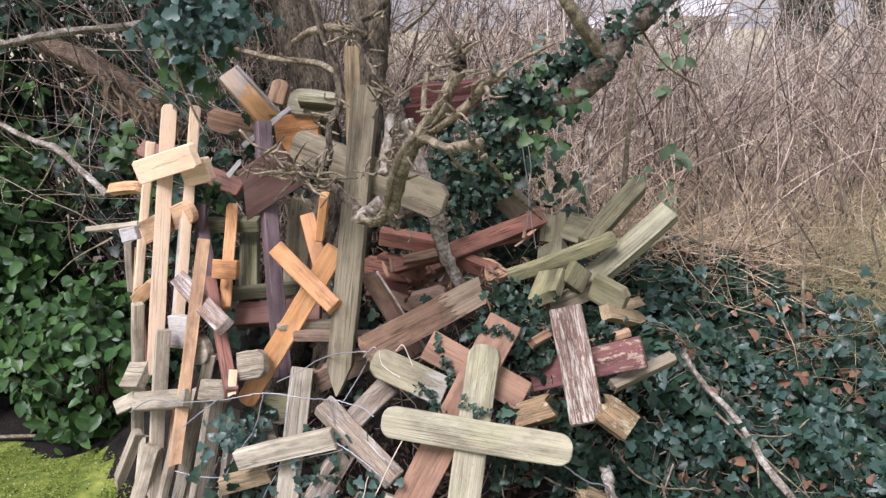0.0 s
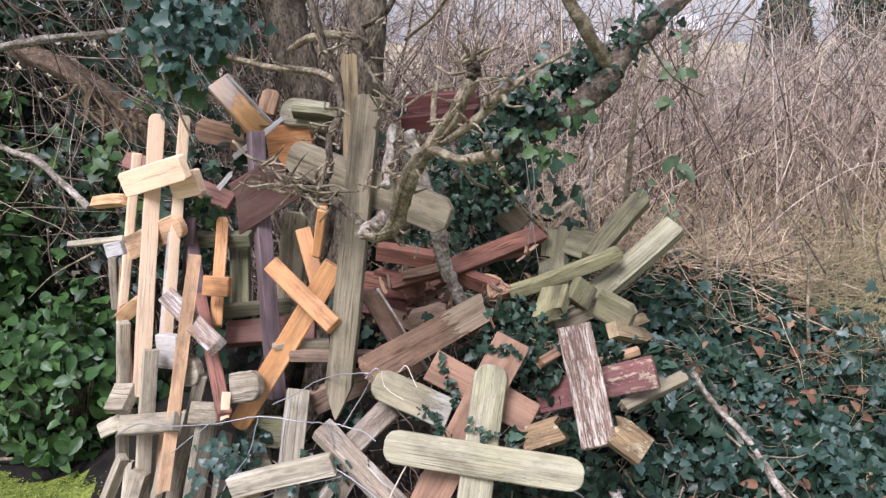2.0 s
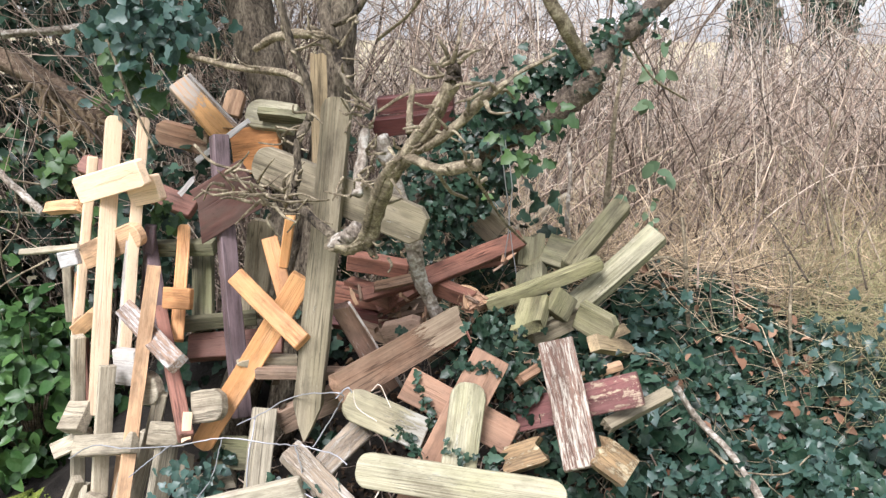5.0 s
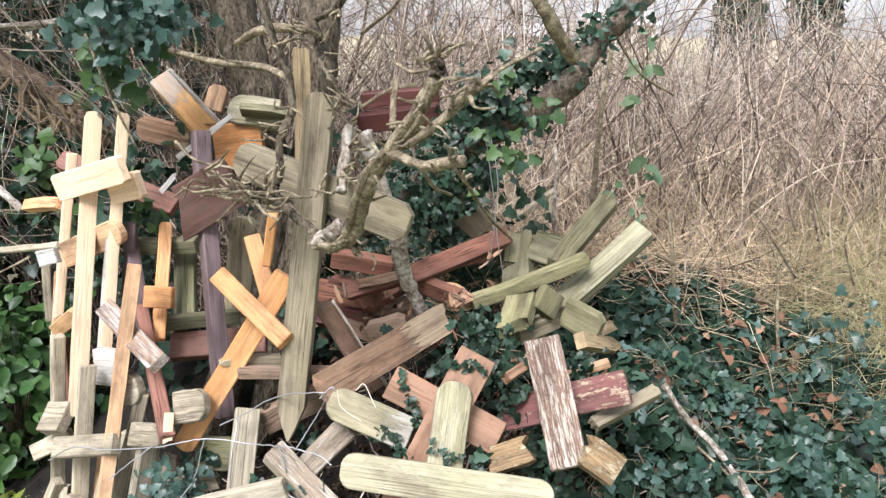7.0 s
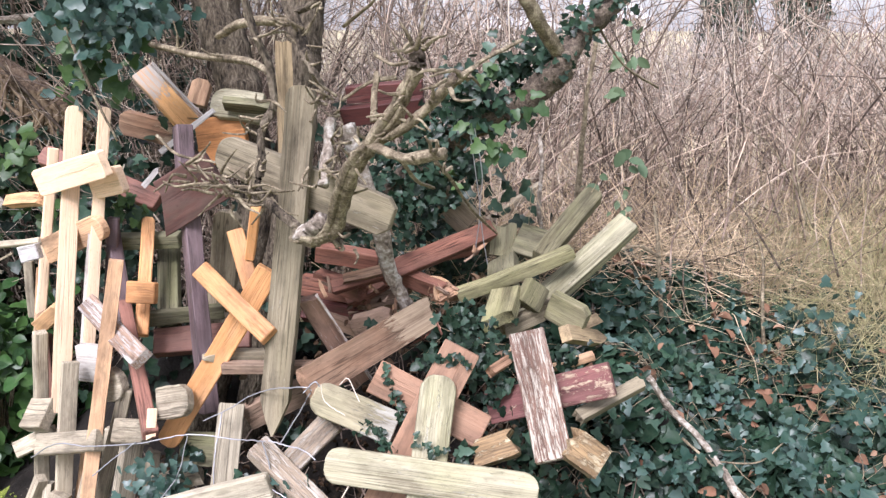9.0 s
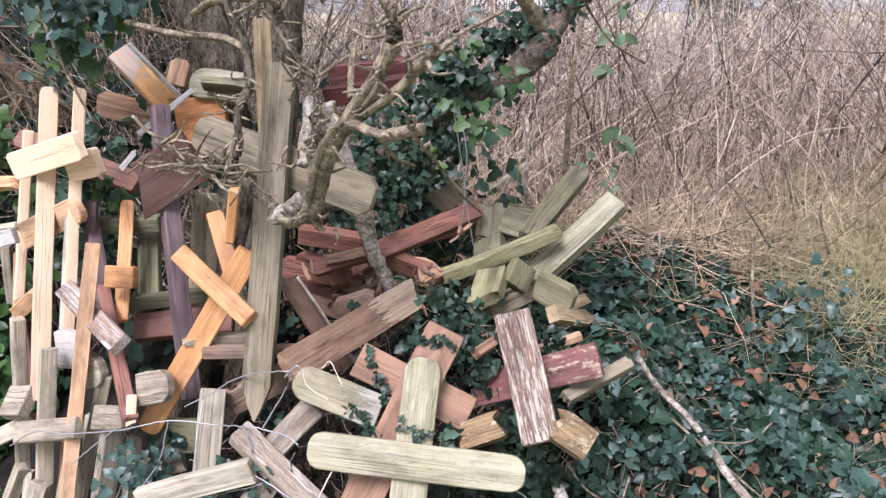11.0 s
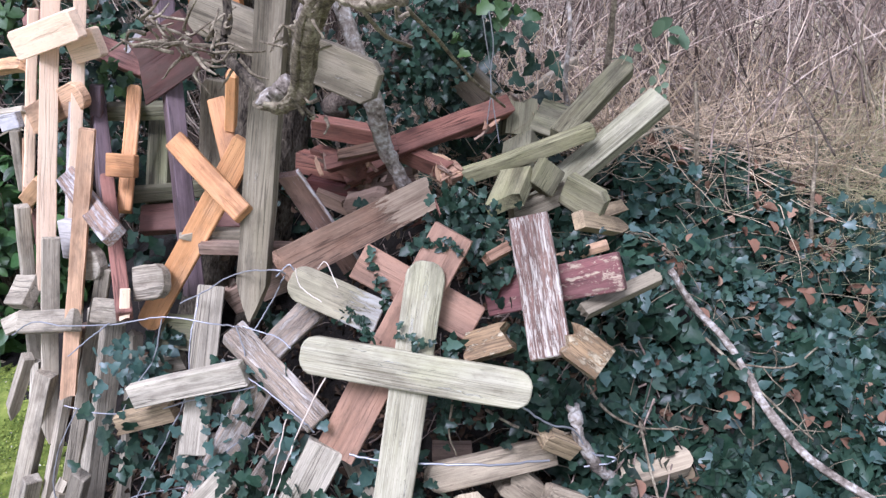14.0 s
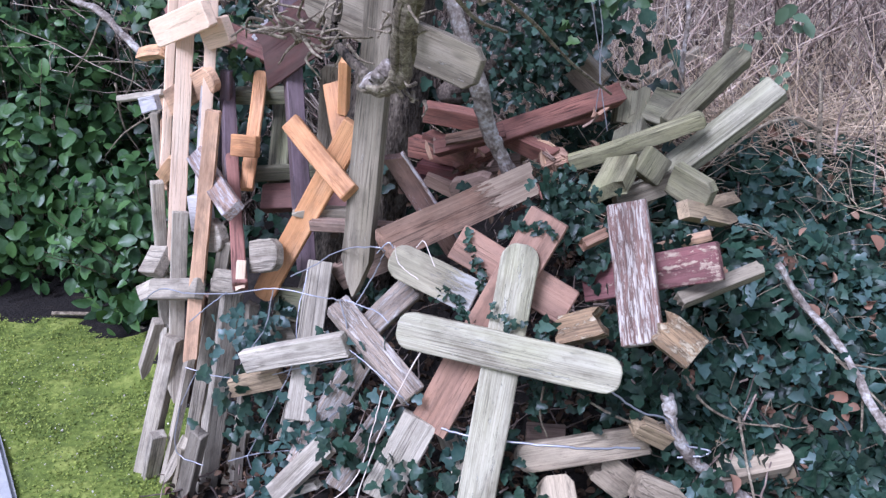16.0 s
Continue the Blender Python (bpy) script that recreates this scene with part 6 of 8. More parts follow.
limb("side", [(0.159, 2.100, 0.543), (0.153, 2.100, 0.473), (0.169, 2.100, 0.419)], 0.0025, 0.002, "twigbark", small_branch)
limb("stem", [(0.897, 2.950, 0.683), (0.878, 2.930, 0.798), (0.861, 2.920, 0.914), (0.861, 2.950, 0.985), (0.864, 3.000, 1.061)], 0.007, 0.005, "twigbark", bare_shrub)
limb("stem", [(0.864, 2.920, 0.914), (0.787, 2.900, 0.953), (0.712, 2.900, 0.935), (0.634, 2.880, 0.880), (0.597, 2.860, 0.852)], 0.005, 0.004, "twigbark", bare_shrub)
limb("stem", [(0.509, 3.000, 0.978), (0.493, 3.000, 1.060), (0.503, 3.020, 1.200), (0.498, 3.050, 1.285)], 0.008, 0.006, "lichen_bark", bare_shrub)
limb("stem", [(0.589, 2.900, 1.079), (0.598, 2.900, 1.252), (0.607, 2.900, 1.419), (0.631, 2.900, 1.614), (0.642, 2.900, 1.710)], 0.008, 0.005, "twigbark", bare_shrub)
limb("stem", [(1.237, 2.900, 0.495), (1.202, 2.900, 0.745), (1.217, 2.950, 0.881), (1.207, 3.000, 0.962)], 0.007, 0.004, "twigbark", bare_shrub)
limb("stem", [(1.237, 2.900, 0.534), (1.335, 2.950, 0.650), (1.401, 3.000, 0.711)], 0.004, 0.002, "twigbark", bare_shrub)
limb("stem", [(1.750, 3.200, 0.642), (1.623, 3.200, 0.912), (1.498, 3.200, 1.113), (1.348, 3.300, 1.276), (1.215, 3.400, 1.406)], 0.0026, 0.0014, "brush_mid", bare_shrub)
limb("stem", [(1.617, 3.300, 0.699), (1.553, 3.300, 0.994), (1.629, 3.400, 1.245), (1.634, 3.500, 1.442)], 0.0026, 0.0014, "brush_mid", bare_shrub)
limb("stem", [(1.042, 3.100, 0.863), (1.183, 3.100, 1.036), (1.452, 3.200, 1.171), (1.685, 3.200, 1.210)], 0.0022, 0.0014, "brush_mid", bare_shrub)
limb("stem", [(1.348, 3.150, 0.708), (1.383, 3.170, 0.824), (1.421, 3.190, 0.925), (1.497, 3.200, 0.997)], 0.0032, 0.001, "twigbark", bare_shrub)
limb("stem", [(1.293, 2.915, 0.787), (1.370, 2.935, 0.939), (1.474, 2.955, 1.070), (1.542, 2.965, 1.165)], 0.0016, 0.001, "twigbark", bare_shrub)
limb("stem", [(0.987, 3.002, 0.705), (0.984, 3.022, 0.857), (1.045, 3.042, 0.987), (0.994, 3.052, 1.082)], 0.0027, 0.001, "darkbark", bare_shrub)
limb("stem", [(1.671, 3.050, 0.882), (1.712, 3.070, 1.077), (1.711, 3.090, 1.245), (1.766, 3.100, 1.364)], 0.0037, 0.001, "twigbark", bare_shrub)
limb("stem", [(1.715, 3.100, 0.681), (1.763, 3.120, 0.858), (1.783, 3.140, 1.011), (1.878, 3.150, 1.120)], 0.0030, 0.001, "darkbark", bare_shrub)
limb("stem", [(1.340, 2.936, 1.005), (1.293, 2.956, 1.208), (1.306, 2.976, 1.381), (1.174, 2.986, 1.504)], 0.0036, 0.001, "twigbark", bare_shrub)
limb("stem", [(1.374, 2.956, 0.992), (1.306, 2.976, 1.133), (1.218, 2.996, 1.254), (1.101, 3.006, 1.341)], 0.0035, 0.001, "twigbark", bare_shrub)
limb("stem", [(0.996, 3.154, 0.917), (1.004, 3.174, 1.014), (1.034, 3.194, 1.098), (0.997, 3.204, 1.159)], 0.0033, 0.001, "twigbark", bare_shrub)
limb("stem", [(1.007, 2.867, 0.755), (1.000, 2.887, 0.880), (0.971, 2.907, 0.988), (0.891, 2.917, 1.067)], 0.0020, 0.001, "brush", bare_shrub)
limb("stem", [(1.376, 3.235, 0.664), (1.409, 3.255, 0.800), (1.399, 3.275, 0.919), (1.425, 3.285, 1.004)], 0.0028, 0.001, "twigbark", bare_shrub)
limb("stem", [(1.178, 3.260, 0.606), (1.207, 3.280, 0.703), (1.151, 3.300, 0.788), (1.147, 3.310, 0.849)], 0.0015, 0.001, "darkbark", bare_shrub)
limb("stem", [(1.099, 3.012, 0.937), (1.139, 3.032, 1.108), (1.188, 3.052, 1.255), (1.176, 3.062, 1.360)], 0.0037, 0.001, "brush", bare_shrub)
limb("stem", [(1.423, 3.087, 0.914), (1.386, 3.107, 1.080), (1.421, 3.127, 1.223), (1.323, 3.137, 1.326)], 0.0019, 0.001, "brush", bare_shrub)
limb("stem", [(1.354, 2.999, 1.002), (1.304, 3.019, 1.221), (1.255, 3.039, 1.408), (1.223, 3.049, 1.540)], 0.0034, 0.001, "brush", bare_shrub)
limb("stem", [(1.213, 2.852, 1.032), (1.185, 2.872, 1.117), (1.171, 2.892, 1.190), (1.113, 2.902, 1.244)], 0.0026, 0.001, "darkbark", bare_shrub)
limb("stem", [(1.470, 3.264, 0.696), (1.474, 3.284, 0.961), (1.455, 3.304, 1.186), (1.512, 3.314, 1.344)], 0.0029, 0.001, "twigbark", bare_shrub)
limb("stem", [(1.505, 3.006, 0.813), (1.470, 3.026, 0.960), (1.529, 3.046, 1.087), (1.473, 3.056, 1.178)], 0.0037, 0.001, "darkbark", bare_shrub)
limb("stem", [(1.651, 3.091, 0.666), (1.634, 3.111, 0.891), (1.646, 3.131, 1.083), (1.639, 3.141, 1.219)], 0.0023, 0.001, "brush", bare_shrub)
limb("stem", [(1.200, 3.159, 0.629), (1.166, 3.179, 0.807), (1.111, 3.199, 0.960), (1.102, 3.209, 1.068)], 0.0029, 0.001, "darkbark", bare_shrub)
limb("stem", [(1.288, 3.158, 0.835), (1.269, 3.178, 0.950), (1.225, 3.198, 1.051), (1.147, 3.208, 1.123)], 0.0032, 0.001, "twigbark", bare_shrub)
limb("stem", [(1.206, 3.070, 0.968), (1.249, 3.090, 1.126), (1.238, 3.110, 1.262), (1.289, 3.120, 1.359)], 0.0023, 0.001, "twigbark", bare_shrub)
limb("stem", [(0.922, 2.976, 0.832), (0.930, 2.996, 0.948), (0.977, 3.016, 1.048), (1.010, 3.026, 1.121)], 0.0037, 0.001, "brush", bare_shrub)
limb("stem", [(1.093, 3.123, 0.764), (1.105, 3.143, 0.993), (1.108, 3.163, 1.189), (1.069, 3.173, 1.328)], 0.0020, 0.001, "twigbark", bare_shrub)
limb("stem", [(1.238, 2.874, 0.878), (1.174, 2.894, 0.978), (1.115, 2.914, 1.064), (1.026, 2.924, 1.126)], 0.0034, 0.001, "darkbark", bare_shrub)
limb("stem", [(1.165, 3.012, 0.797), (1.188, 3.032, 0.933), (1.178, 3.052, 1.051), (1.227, 3.062, 1.135)], 0.0016, 0.001, "brush", bare_shrub)
limb("stem", [(1.199, 3.119, 0.585), (1.217, 3.139, 0.743), (1.131, 3.159, 0.881), (1.155, 3.169, 0.978)], 0.0023, 0.001, "twigbark", bare_shrub)
limb("limb", [(-0.169, 2.050, 1.186), (-0.128, 2.030, 1.214), (-0.107, 1.960, 1.292), (-0.085, 1.890, 1.359), (-0.041, 1.850, 1.413), (0.001, 1.820, 1.473), (0.031, 1.800, 1.530)], 0.008, 0.0056, "twigbark", tree)
limb("limb", [(-0.151, 2.050, 1.192), (-0.110, 2.030, 1.220), (-0.087, 1.960, 1.298), (-0.065, 1.890, 1.364), (-0.025, 1.850, 1.418), (0.014, 1.820, 1.478), (0.036, 1.800, 1.535)], 0.009, 0.0062, "twigbark", tree)
limb("limb", [(-0.156, 2.050, 1.183), (-0.116, 2.030, 1.210), (-0.093, 1.960, 1.289), (-0.071, 1.890, 1.356), (-0.030, 1.850, 1.410), (0.010, 1.820, 1.470), (0.034, 1.800, 1.527)], 0.007, 0.0049, "twigbark", tree)
limb("spur", [(-0.269, 2.220, 1.397), (-0.265, 2.200, 1.399), (-0.251, 2.190, 1.409)], 0.0040, 0.0016, "twigbark", tree)
limb("spur", [(-0.269, 2.220, 1.397), (-0.262, 2.200, 1.391), (-0.256, 2.190, 1.400)], 0.0040, 0.0016, "twigbark", tree)
limb("spur", [(-0.247, 2.240, 1.451), (-0.232, 2.220, 1.442), (-0.215, 2.210, 1.428)], 0.0040, 0.0016, "twigbark", tree)
limb("spur", [(-0.247, 2.240, 1.451), (-0.276, 2.220, 1.452), (-0.277, 2.210, 1.469)], 0.0040, 0.0016, "twigbark", tree)
limb("spur", [(-0.270, 2.200, 1.321), (-0.260, 2.180, 1.329), (-0.261, 2.170, 1.332)], 0.0040, 0.0016, "twigbark", tree)
limb("spur", [(-0.270, 2.200, 1.321), (-0.272, 2.180, 1.309), (-0.258, 2.170, 1.313)], 0.0040, 0.0016, "twigbark", tree)
limb("spur", [(-0.279, 2.260, 1.582), (-0.279, 2.240, 1.581), (-0.271, 2.230, 1.574)], 0.0040, 0.0016, "twigbark", tree)
limb("spur", [(-0.279, 2.260, 1.582), (-0.250, 2.240, 1.591), (-0.219, 2.230, 1.606)], 0.0040, 0.0016, "twigbark", tree)
limb("spur", [(-0.197, 2.370, 1.581), (-0.161, 2.350, 1.620), (-0.143, 2.340, 1.661)], 0.0040, 0.0016, "twigbark", tree)
limb("spur", [(-0.197, 2.370, 1.581), (-0.178, 2.350, 1.592), (-0.162, 2.340, 1.621)], 0.0040, 0.0016, "twigbark", tree)
limb("spur", [(-0.173, 2.330, 1.526), (-0.176, 2.310, 1.543), (-0.174, 2.300, 1.555)], 0.0040, 0.0016, "twigbark", tree)
limb("spur", [(-0.173, 2.330, 1.526), (-0.161, 2.310, 1.524), (-0.144, 2.300, 1.531)], 0.0040, 0.0016, "twigbark", tree)
limb("spur", [(-0.095, 1.970, 1.294), (-0.099, 1.950, 1.323), (-0.126, 1.940, 1.344)], 0.0040, 0.0016, "twigbark", tree)
limb("spur", [(-0.095, 1.970, 1.294), (-0.071, 1.950, 1.300), (-0.046, 1.940, 1.309)], 0.0040, 0.0016, "twigbark", tree)
limb("spur", [(-0.071, 1.900, 1.364), (-0.083, 1.880, 1.383), (-0.094, 1.870, 1.396)], 0.0040, 0.0016, "twigbark", tree)
limb("spur", [(-0.071, 1.900, 1.364), (-0.066, 1.880, 1.351), (-0.050, 1.870, 1.329)], 0.0040, 0.0016, "twigbark", tree)
limb("spur", [(-0.032, 1.860, 1.414), (-0.017, 1.840, 1.418), (-0.012, 1.830, 1.413)], 0.0040, 0.0016, "twigbark", tree)
limb("spur", [(-0.032, 1.860, 1.414), (-0.031, 1.840, 1.419), (-0.016, 1.830, 1.427)], 0.0040, 0.0016, "twigbark", tree)
limb("spur", [(-0.005, 1.840, 1.457), (-0.029, 1.820, 1.457), (-0.048, 1.810, 1.455)], 0.0040, 0.0016, "twigbark", tree)
limb("spur", [(-0.005, 1.840, 1.457), (0.026, 1.820, 1.444), (0.053, 1.810, 1.432)], 0.0040, 0.0016, "twigbark", tree)
limb("spur", [(0.017, 1.820, 1.493), (0.009, 1.800, 1.488), (-0.004, 1.790, 1.474)], 0.0040, 0.0016, "twigbark", tree)
limb("spur", [(0.017, 1.820, 1.493), (-0.006, 1.800, 1.495), (-0.028, 1.790, 1.502)], 0.0040, 0.0016, "twigbark", tree)
limb("spur", [(0.035, 1.820, 1.449), (0.022, 1.800, 1.464), (0.006, 1.790, 1.479)], 0.0040, 0.0016, "twigbark", tree)
limb("spur", [(0.035, 1.820, 1.449), (0.043, 1.800, 1.451), (0.060, 1.790, 1.433)], 0.0040, 0.0016, "twigbark", tree)
limb("spur", [(0.063, 1.800, 1.480), (0.063, 1.780, 1.505), (0.062, 1.770, 1.506)], 0.0040, 0.0016, "twigbark", tree)
limb("spur", [(0.063, 1.800, 1.480), (0.058, 1.780, 1.482), (0.058, 1.770, 1.488)], 0.0040, 0.0016, "twigbark", tree)
limb("spur", [(0.023, 1.780, 1.391), (0.029, 1.760, 1.389), (0.025, 1.750, 1.397)], 0.0040, 0.0016, "twigbark", tree)
limb("spur", [(0.023, 1.780, 1.391), (0.039, 1.760, 1.390), (0.054, 1.750, 1.394)], 0.0040, 0.0016, "twigbark", tree)
limb("spur", [(0.059, 1.750, 1.398), (0.063, 1.730, 1.408), (0.065, 1.720, 1.425)], 0.0040, 0.0016, "twigbark", tree)
limb("spur", [(0.059, 1.750, 1.398), (0.055, 1.730, 1.419), (0.046, 1.720, 1.433)], 0.0040, 0.0016, "twigbark", tree)
limb("spur", [(-0.381, 2.500, 1.536), (-0.413, 2.480, 1.543), (-0.430, 2.470, 1.554)], 0.0040, 0.0016, "twigbark", tree)
limb("spur", [(-0.381, 2.500, 1.536), (-0.381, 2.480, 1.534), (-0.395, 2.470, 1.544)], 0.0040, 0.0016, "twigbark", tree)
limb("spur", [(-0.317, 2.430, 1.612), (-0.317, 2.410, 1.656), (-0.313, 2.400, 1.687)], 0.0040, 0.0016, "twigbark", tree)
limb("spur", [(-0.317, 2.430, 1.612), (-0.295, 2.410, 1.590), (-0.282, 2.400, 1.575)], 0.0040, 0.0016, "twigbark", tree)
limb("spur", [(-0.250, 2.410, 1.619), (-0.240, 2.390, 1.608), (-0.227, 2.380, 1.608)], 0.0040, 0.0016, "twigbark", tree)
limb("spur", [(-0.250, 2.410, 1.619), (-0.253, 2.390, 1.631), (-0.256, 2.380, 1.661)], 0.0040, 0.0016, "twigbark", tree)
limb("spur", [(-0.517, 2.630, 1.551), (-0.508, 2.610, 1.584), (-0.515, 2.600, 1.619)], 0.0040, 0.0016, "twigbark", tree)
limb("spur", [(-0.517, 2.630, 1.551), (-0.500, 2.610, 1.555), (-0.489, 2.600, 1.577)], 0.0040, 0.0016, "twigbark", tree)
limb("spur", [(-0.144, 2.350, 1.656), (-0.152, 2.330, 1.654), (-0.164, 2.320, 1.644)], 0.0040, 0.0016, "twigbark", tree)
limb("spur", [(-0.144, 2.350, 1.656), (-0.144, 2.330, 1.645), (-0.136, 2.320, 1.647)], 0.0040, 0.0016, "twigbark", tree)
limb("spur", [(-0.042, 1.870, 1.407), (-0.055, 1.850, 1.398), (-0.073, 1.840, 1.391)], 0.0040, 0.0016, "twigbark", tree)
limb("spur", [(-0.042, 1.870, 1.407), (-0.062, 1.850, 1.422), (-0.064, 1.840, 1.436)], 0.0040, 0.0016, "twigbark", tree)
limb("spur", [(-0.057, 1.900, 1.380), (-0.054, 1.880, 1.378), (-0.060, 1.870, 1.378)], 0.0040, 0.0016, "twigbark", tree)
limb("spur", [(-0.057, 1.900, 1.380), (-0.062, 1.880, 1.374), (-0.066, 1.870, 1.368)], 0.0040, 0.0016, "twigbark", tree)
limb("spur", [(0.002, 1.850, 1.432), (-0.017, 1.830, 1.417), (-0.030, 1.820, 1.418)], 0.0040, 0.0016, "twigbark", tree)
limb("spur", [(0.002, 1.850, 1.432), (-0.010, 1.830, 1.446), (-0.022, 1.820, 1.453)], 0.0040, 0.0016, "twigbark", tree)
broken_branch = empty("fallen_branch", (-1.3, 3.4, 1.1), "lichen-grey broken branch caught beside the stack", "branch")
limb("stem", [(-1.780, 3.550, 1.297), (-1.678, 3.500, 1.256), (-1.549, 3.450, 1.209), (-1.435, 3.400, 1.178), (-1.338, 3.350, 1.104), (-1.233, 3.300, 1.027)], 0.010, 0.014, "lichen_bark", broken_branch)
limb("twig", [(-1.456, 3.450, 1.172), (-1.569, 3.500, 1.026), (-1.692, 3.550, 0.927)], 0.0045, 0.0015, "twigbark", broken_branch)
limb("twig", [(-1.378, 3.450, 1.089), (-1.402, 3.500, 0.936), (-1.526, 3.550, 0.788)], 0.0045, 0.0015, "twigbark", broken_branch)
limb("twig", [(-1.549, 3.450, 1.209), (-1.459, 3.500, 1.235), (-1.382, 3.550, 1.327)], 0.0045, 0.0015, "twigbark", broken_branch)
limb("twig", [(-1.407, 3.450, 1.121), (-1.276, 3.500, 1.091), (-1.226, 3.550, 1.106)], 0.0045, 0.0015, "twigbark", broken_branch)
limb("twig", [(-1.289, 3.450, 1.000), (-1.396, 3.500, 0.992), (-1.618, 3.550, 0.984)], 0.0045, 0.0015, "twigbark", broken_branch)
limb("twig", [(-1.282, 3.450, 0.832), (-1.467, 3.500, 0.730), (-1.590, 3.550, 0.623)], 0.0045, 0.0015, "twigbark", broken_branch)
limb("twig", [(-1.449, 3.450, 0.923), (-1.465, 3.500, 0.753), (-1.429, 3.550, 0.622)], 0.0045, 0.0015, "twigbark", broken_branch)
lawn_stick = empty("fallen_branch", (-1.6, 3.3, 0.0), "thin bare stick lying along the lawn edge", "branch")
limb("stem", [(-1.806, 3.360, 0.030), (-1.651, 3.370, 0.030), (-1.493, 3.320, 0.030), (-1.373, 3.270, 0.030)], 0.009, 0.005, "twigbark", lawn_stick)
# ---- limbs end ----

# ---- wire ----
def strand(name, label, points, r, material):
    """A thin bent wire or stem through the given points."""
    p = smooth_path(points, 8, r * 0.35)
    v, f = tubes(p[None], np.full((1, len(p)), r), 6)
    ob = array_mesh(name, v, f, material, True)
    return tagged(ob, label, name)


# ---- wires begin ----
strand("wire", "thin rusty wire looped round the stakes", [(-0.889, 2.400, 0.561), (-0.804, 2.340, 0.623), (-0.716, 2.300, 0.633), (-0.579, 2.240, 0.665), (-0.465, 2.220, 0.691), (-0.357, 2.200, 0.685), (-0.283, 2.140, 0.706)], 0.0016, "wire")
strand("wire", "thin rusty wire looped round the stakes", [(-0.590, 2.240, 0.667), (-0.649, 2.250, 0.621), (-0.701, 2.260, 0.576)], 0.0016, "wire")
strand("wire", "thin rusty wire looped round the stakes", [(-0.468, 2.220, 0.688), (-0.497, 2.220, 0.589), (-0.552, 2.220, 0.514), (-0.580, 2.220, 0.457)], 0.0016, "wire")
strand("wire", "thin rusty wire looped round the stakes", [(-0.732, 2.270, 0.444), (-0.642, 2.250, 0.435), (-0.511, 2.200, 0.470), (-0.400, 2.160, 0.522), (-0.253, 2.100, 0.587)], 0.0016, "wire")
strand("wire", "thin rusty wire looped round the stakes", [(-0.393, 2.260, 0.727), (-0.406, 2.200, 0.643), (-0.412, 2.170, 0.559), (-0.437, 2.160, 0.485), (-0.551, 2.200, 0.273), (-0.565, 2.200, 0.232), (-0.542, 2.200, 0.154)], 0.0016, "wire")
strand("wire", "thin rusty wire looped round the stakes", [(-0.698, 2.260, 0.443), (-0.757, 2.260, 0.331), (-0.784, 2.260, 0.202), (-0.706, 2.240, 0.179)], 0.0016, "wire")
strand("wire", "thin rusty wire looped round the stakes", [(-0.627, 2.220, 0.212), (-0.523, 2.200, 0.258), (-0.408, 2.160, 0.297), (-0.350, 2.140, 0.282)], 0.0016, "wire")
strand("wire", "thin rusty wire looped round the stakes", [(-0.410, 2.160, 0.297), (-0.329, 2.120, 0.417), (-0.262, 2.100, 0.475)], 0.0016, "wire")
strand("wire", "thin rusty wire looped round the stakes", [(-0.274, 2.130, 0.712), (-0.236, 2.120, 0.704), (-0.196, 2.100, 0.701), (-0.169, 2.080, 0.686)], 0.0016, "wire")
strand("wire", "thin rusty wire looped round the stakes", [(-0.289, 2.140, 0.707), (-0.274, 2.130, 0.639), (-0.290, 2.130, 0.527), (-0.299, 2.140, 0.449)], 0.0016, "wire")
strand("wire", "thin rusty wire looped round the stakes", [(-0.275, 2.120, 0.603), (-0.212, 2.080, 0.578), (-0.148, 2.050, 0.536), (-0.126, 2.050, 0.509)], 0.0016, "wire")
strand("wire", "thin rusty wire looped round the stakes", [(-0.437, 2.260, 0.706), (-0.375, 2.240, 0.743), (-0.296, 2.200, 0.800), (-0.197, 2.100, 0.849), (-0.174, 2.100, 0.841)], 0.0016, "wire")
strand("wire", "thin rusty wire looped round the stakes", [(-0.174, 2.100, 0.841), (-0.206, 2.120, 0.776), (-0.247, 2.120, 0.711)], 0.0016, "wire")
strand("wire", "thin rusty wire looped round the stakes", [(-0.192, 2.100, 0.835), (-0.167, 2.100, 0.860), (-0.156, 2.100, 0.848)], 0.0016, "wire")
strand("creeper", "dry pale creeper stem over the boards", [(-0.177, 2.080, 0.559), (-0.202, 2.050, 0.465), (-0.235, 2.000, 0.355), (-0.311, 1.980, 0.279)], 0.0016, "brush_pale")
strand("creeper", "dry pale creeper stem over the boards", [(-0.094, 2.060, 0.641), (-0.151, 2.030, 0.534), (-0.194, 2.000, 0.427), (-0.241, 1.950, 0.290)], 0.0017, "brush_pale")
strand("cable", "grey-blue cable lying across the ivy", [(-0.054, 2.040, 0.462), (0.008, 2.020, 0.460), (0.103, 2.020, 0.452), (0.232, 2.020, 0.448), (0.366, 2.080, 0.419)], 0.0025, "wire")
strand("cable", "grey twisted cable end", [(0.300, 2.060, 0.563), (0.362, 2.080, 0.508), (0.421, 2.120, 0.469), (0.463, 2.140, 0.400), (0.520, 2.140, 0.385), (0.502, 2.140, 0.370), (0.453, 2.140, 0.363)], 0.0022, "wire")
strand("string", "pale frayed string hanging down", [(0.222, 2.600, 1.366), (0.239, 2.620, 1.259), (0.261, 2.660, 1.128), (0.255, 2.680, 1.012)], 0.0015, "wire")
strand("string", "pale frayed string hanging down", [(0.237, 2.600, 1.351), (0.261, 2.620, 1.229), (0.260, 2.640, 1.117), (0.285, 2.660, 0.968)], 0.0015, "wire")
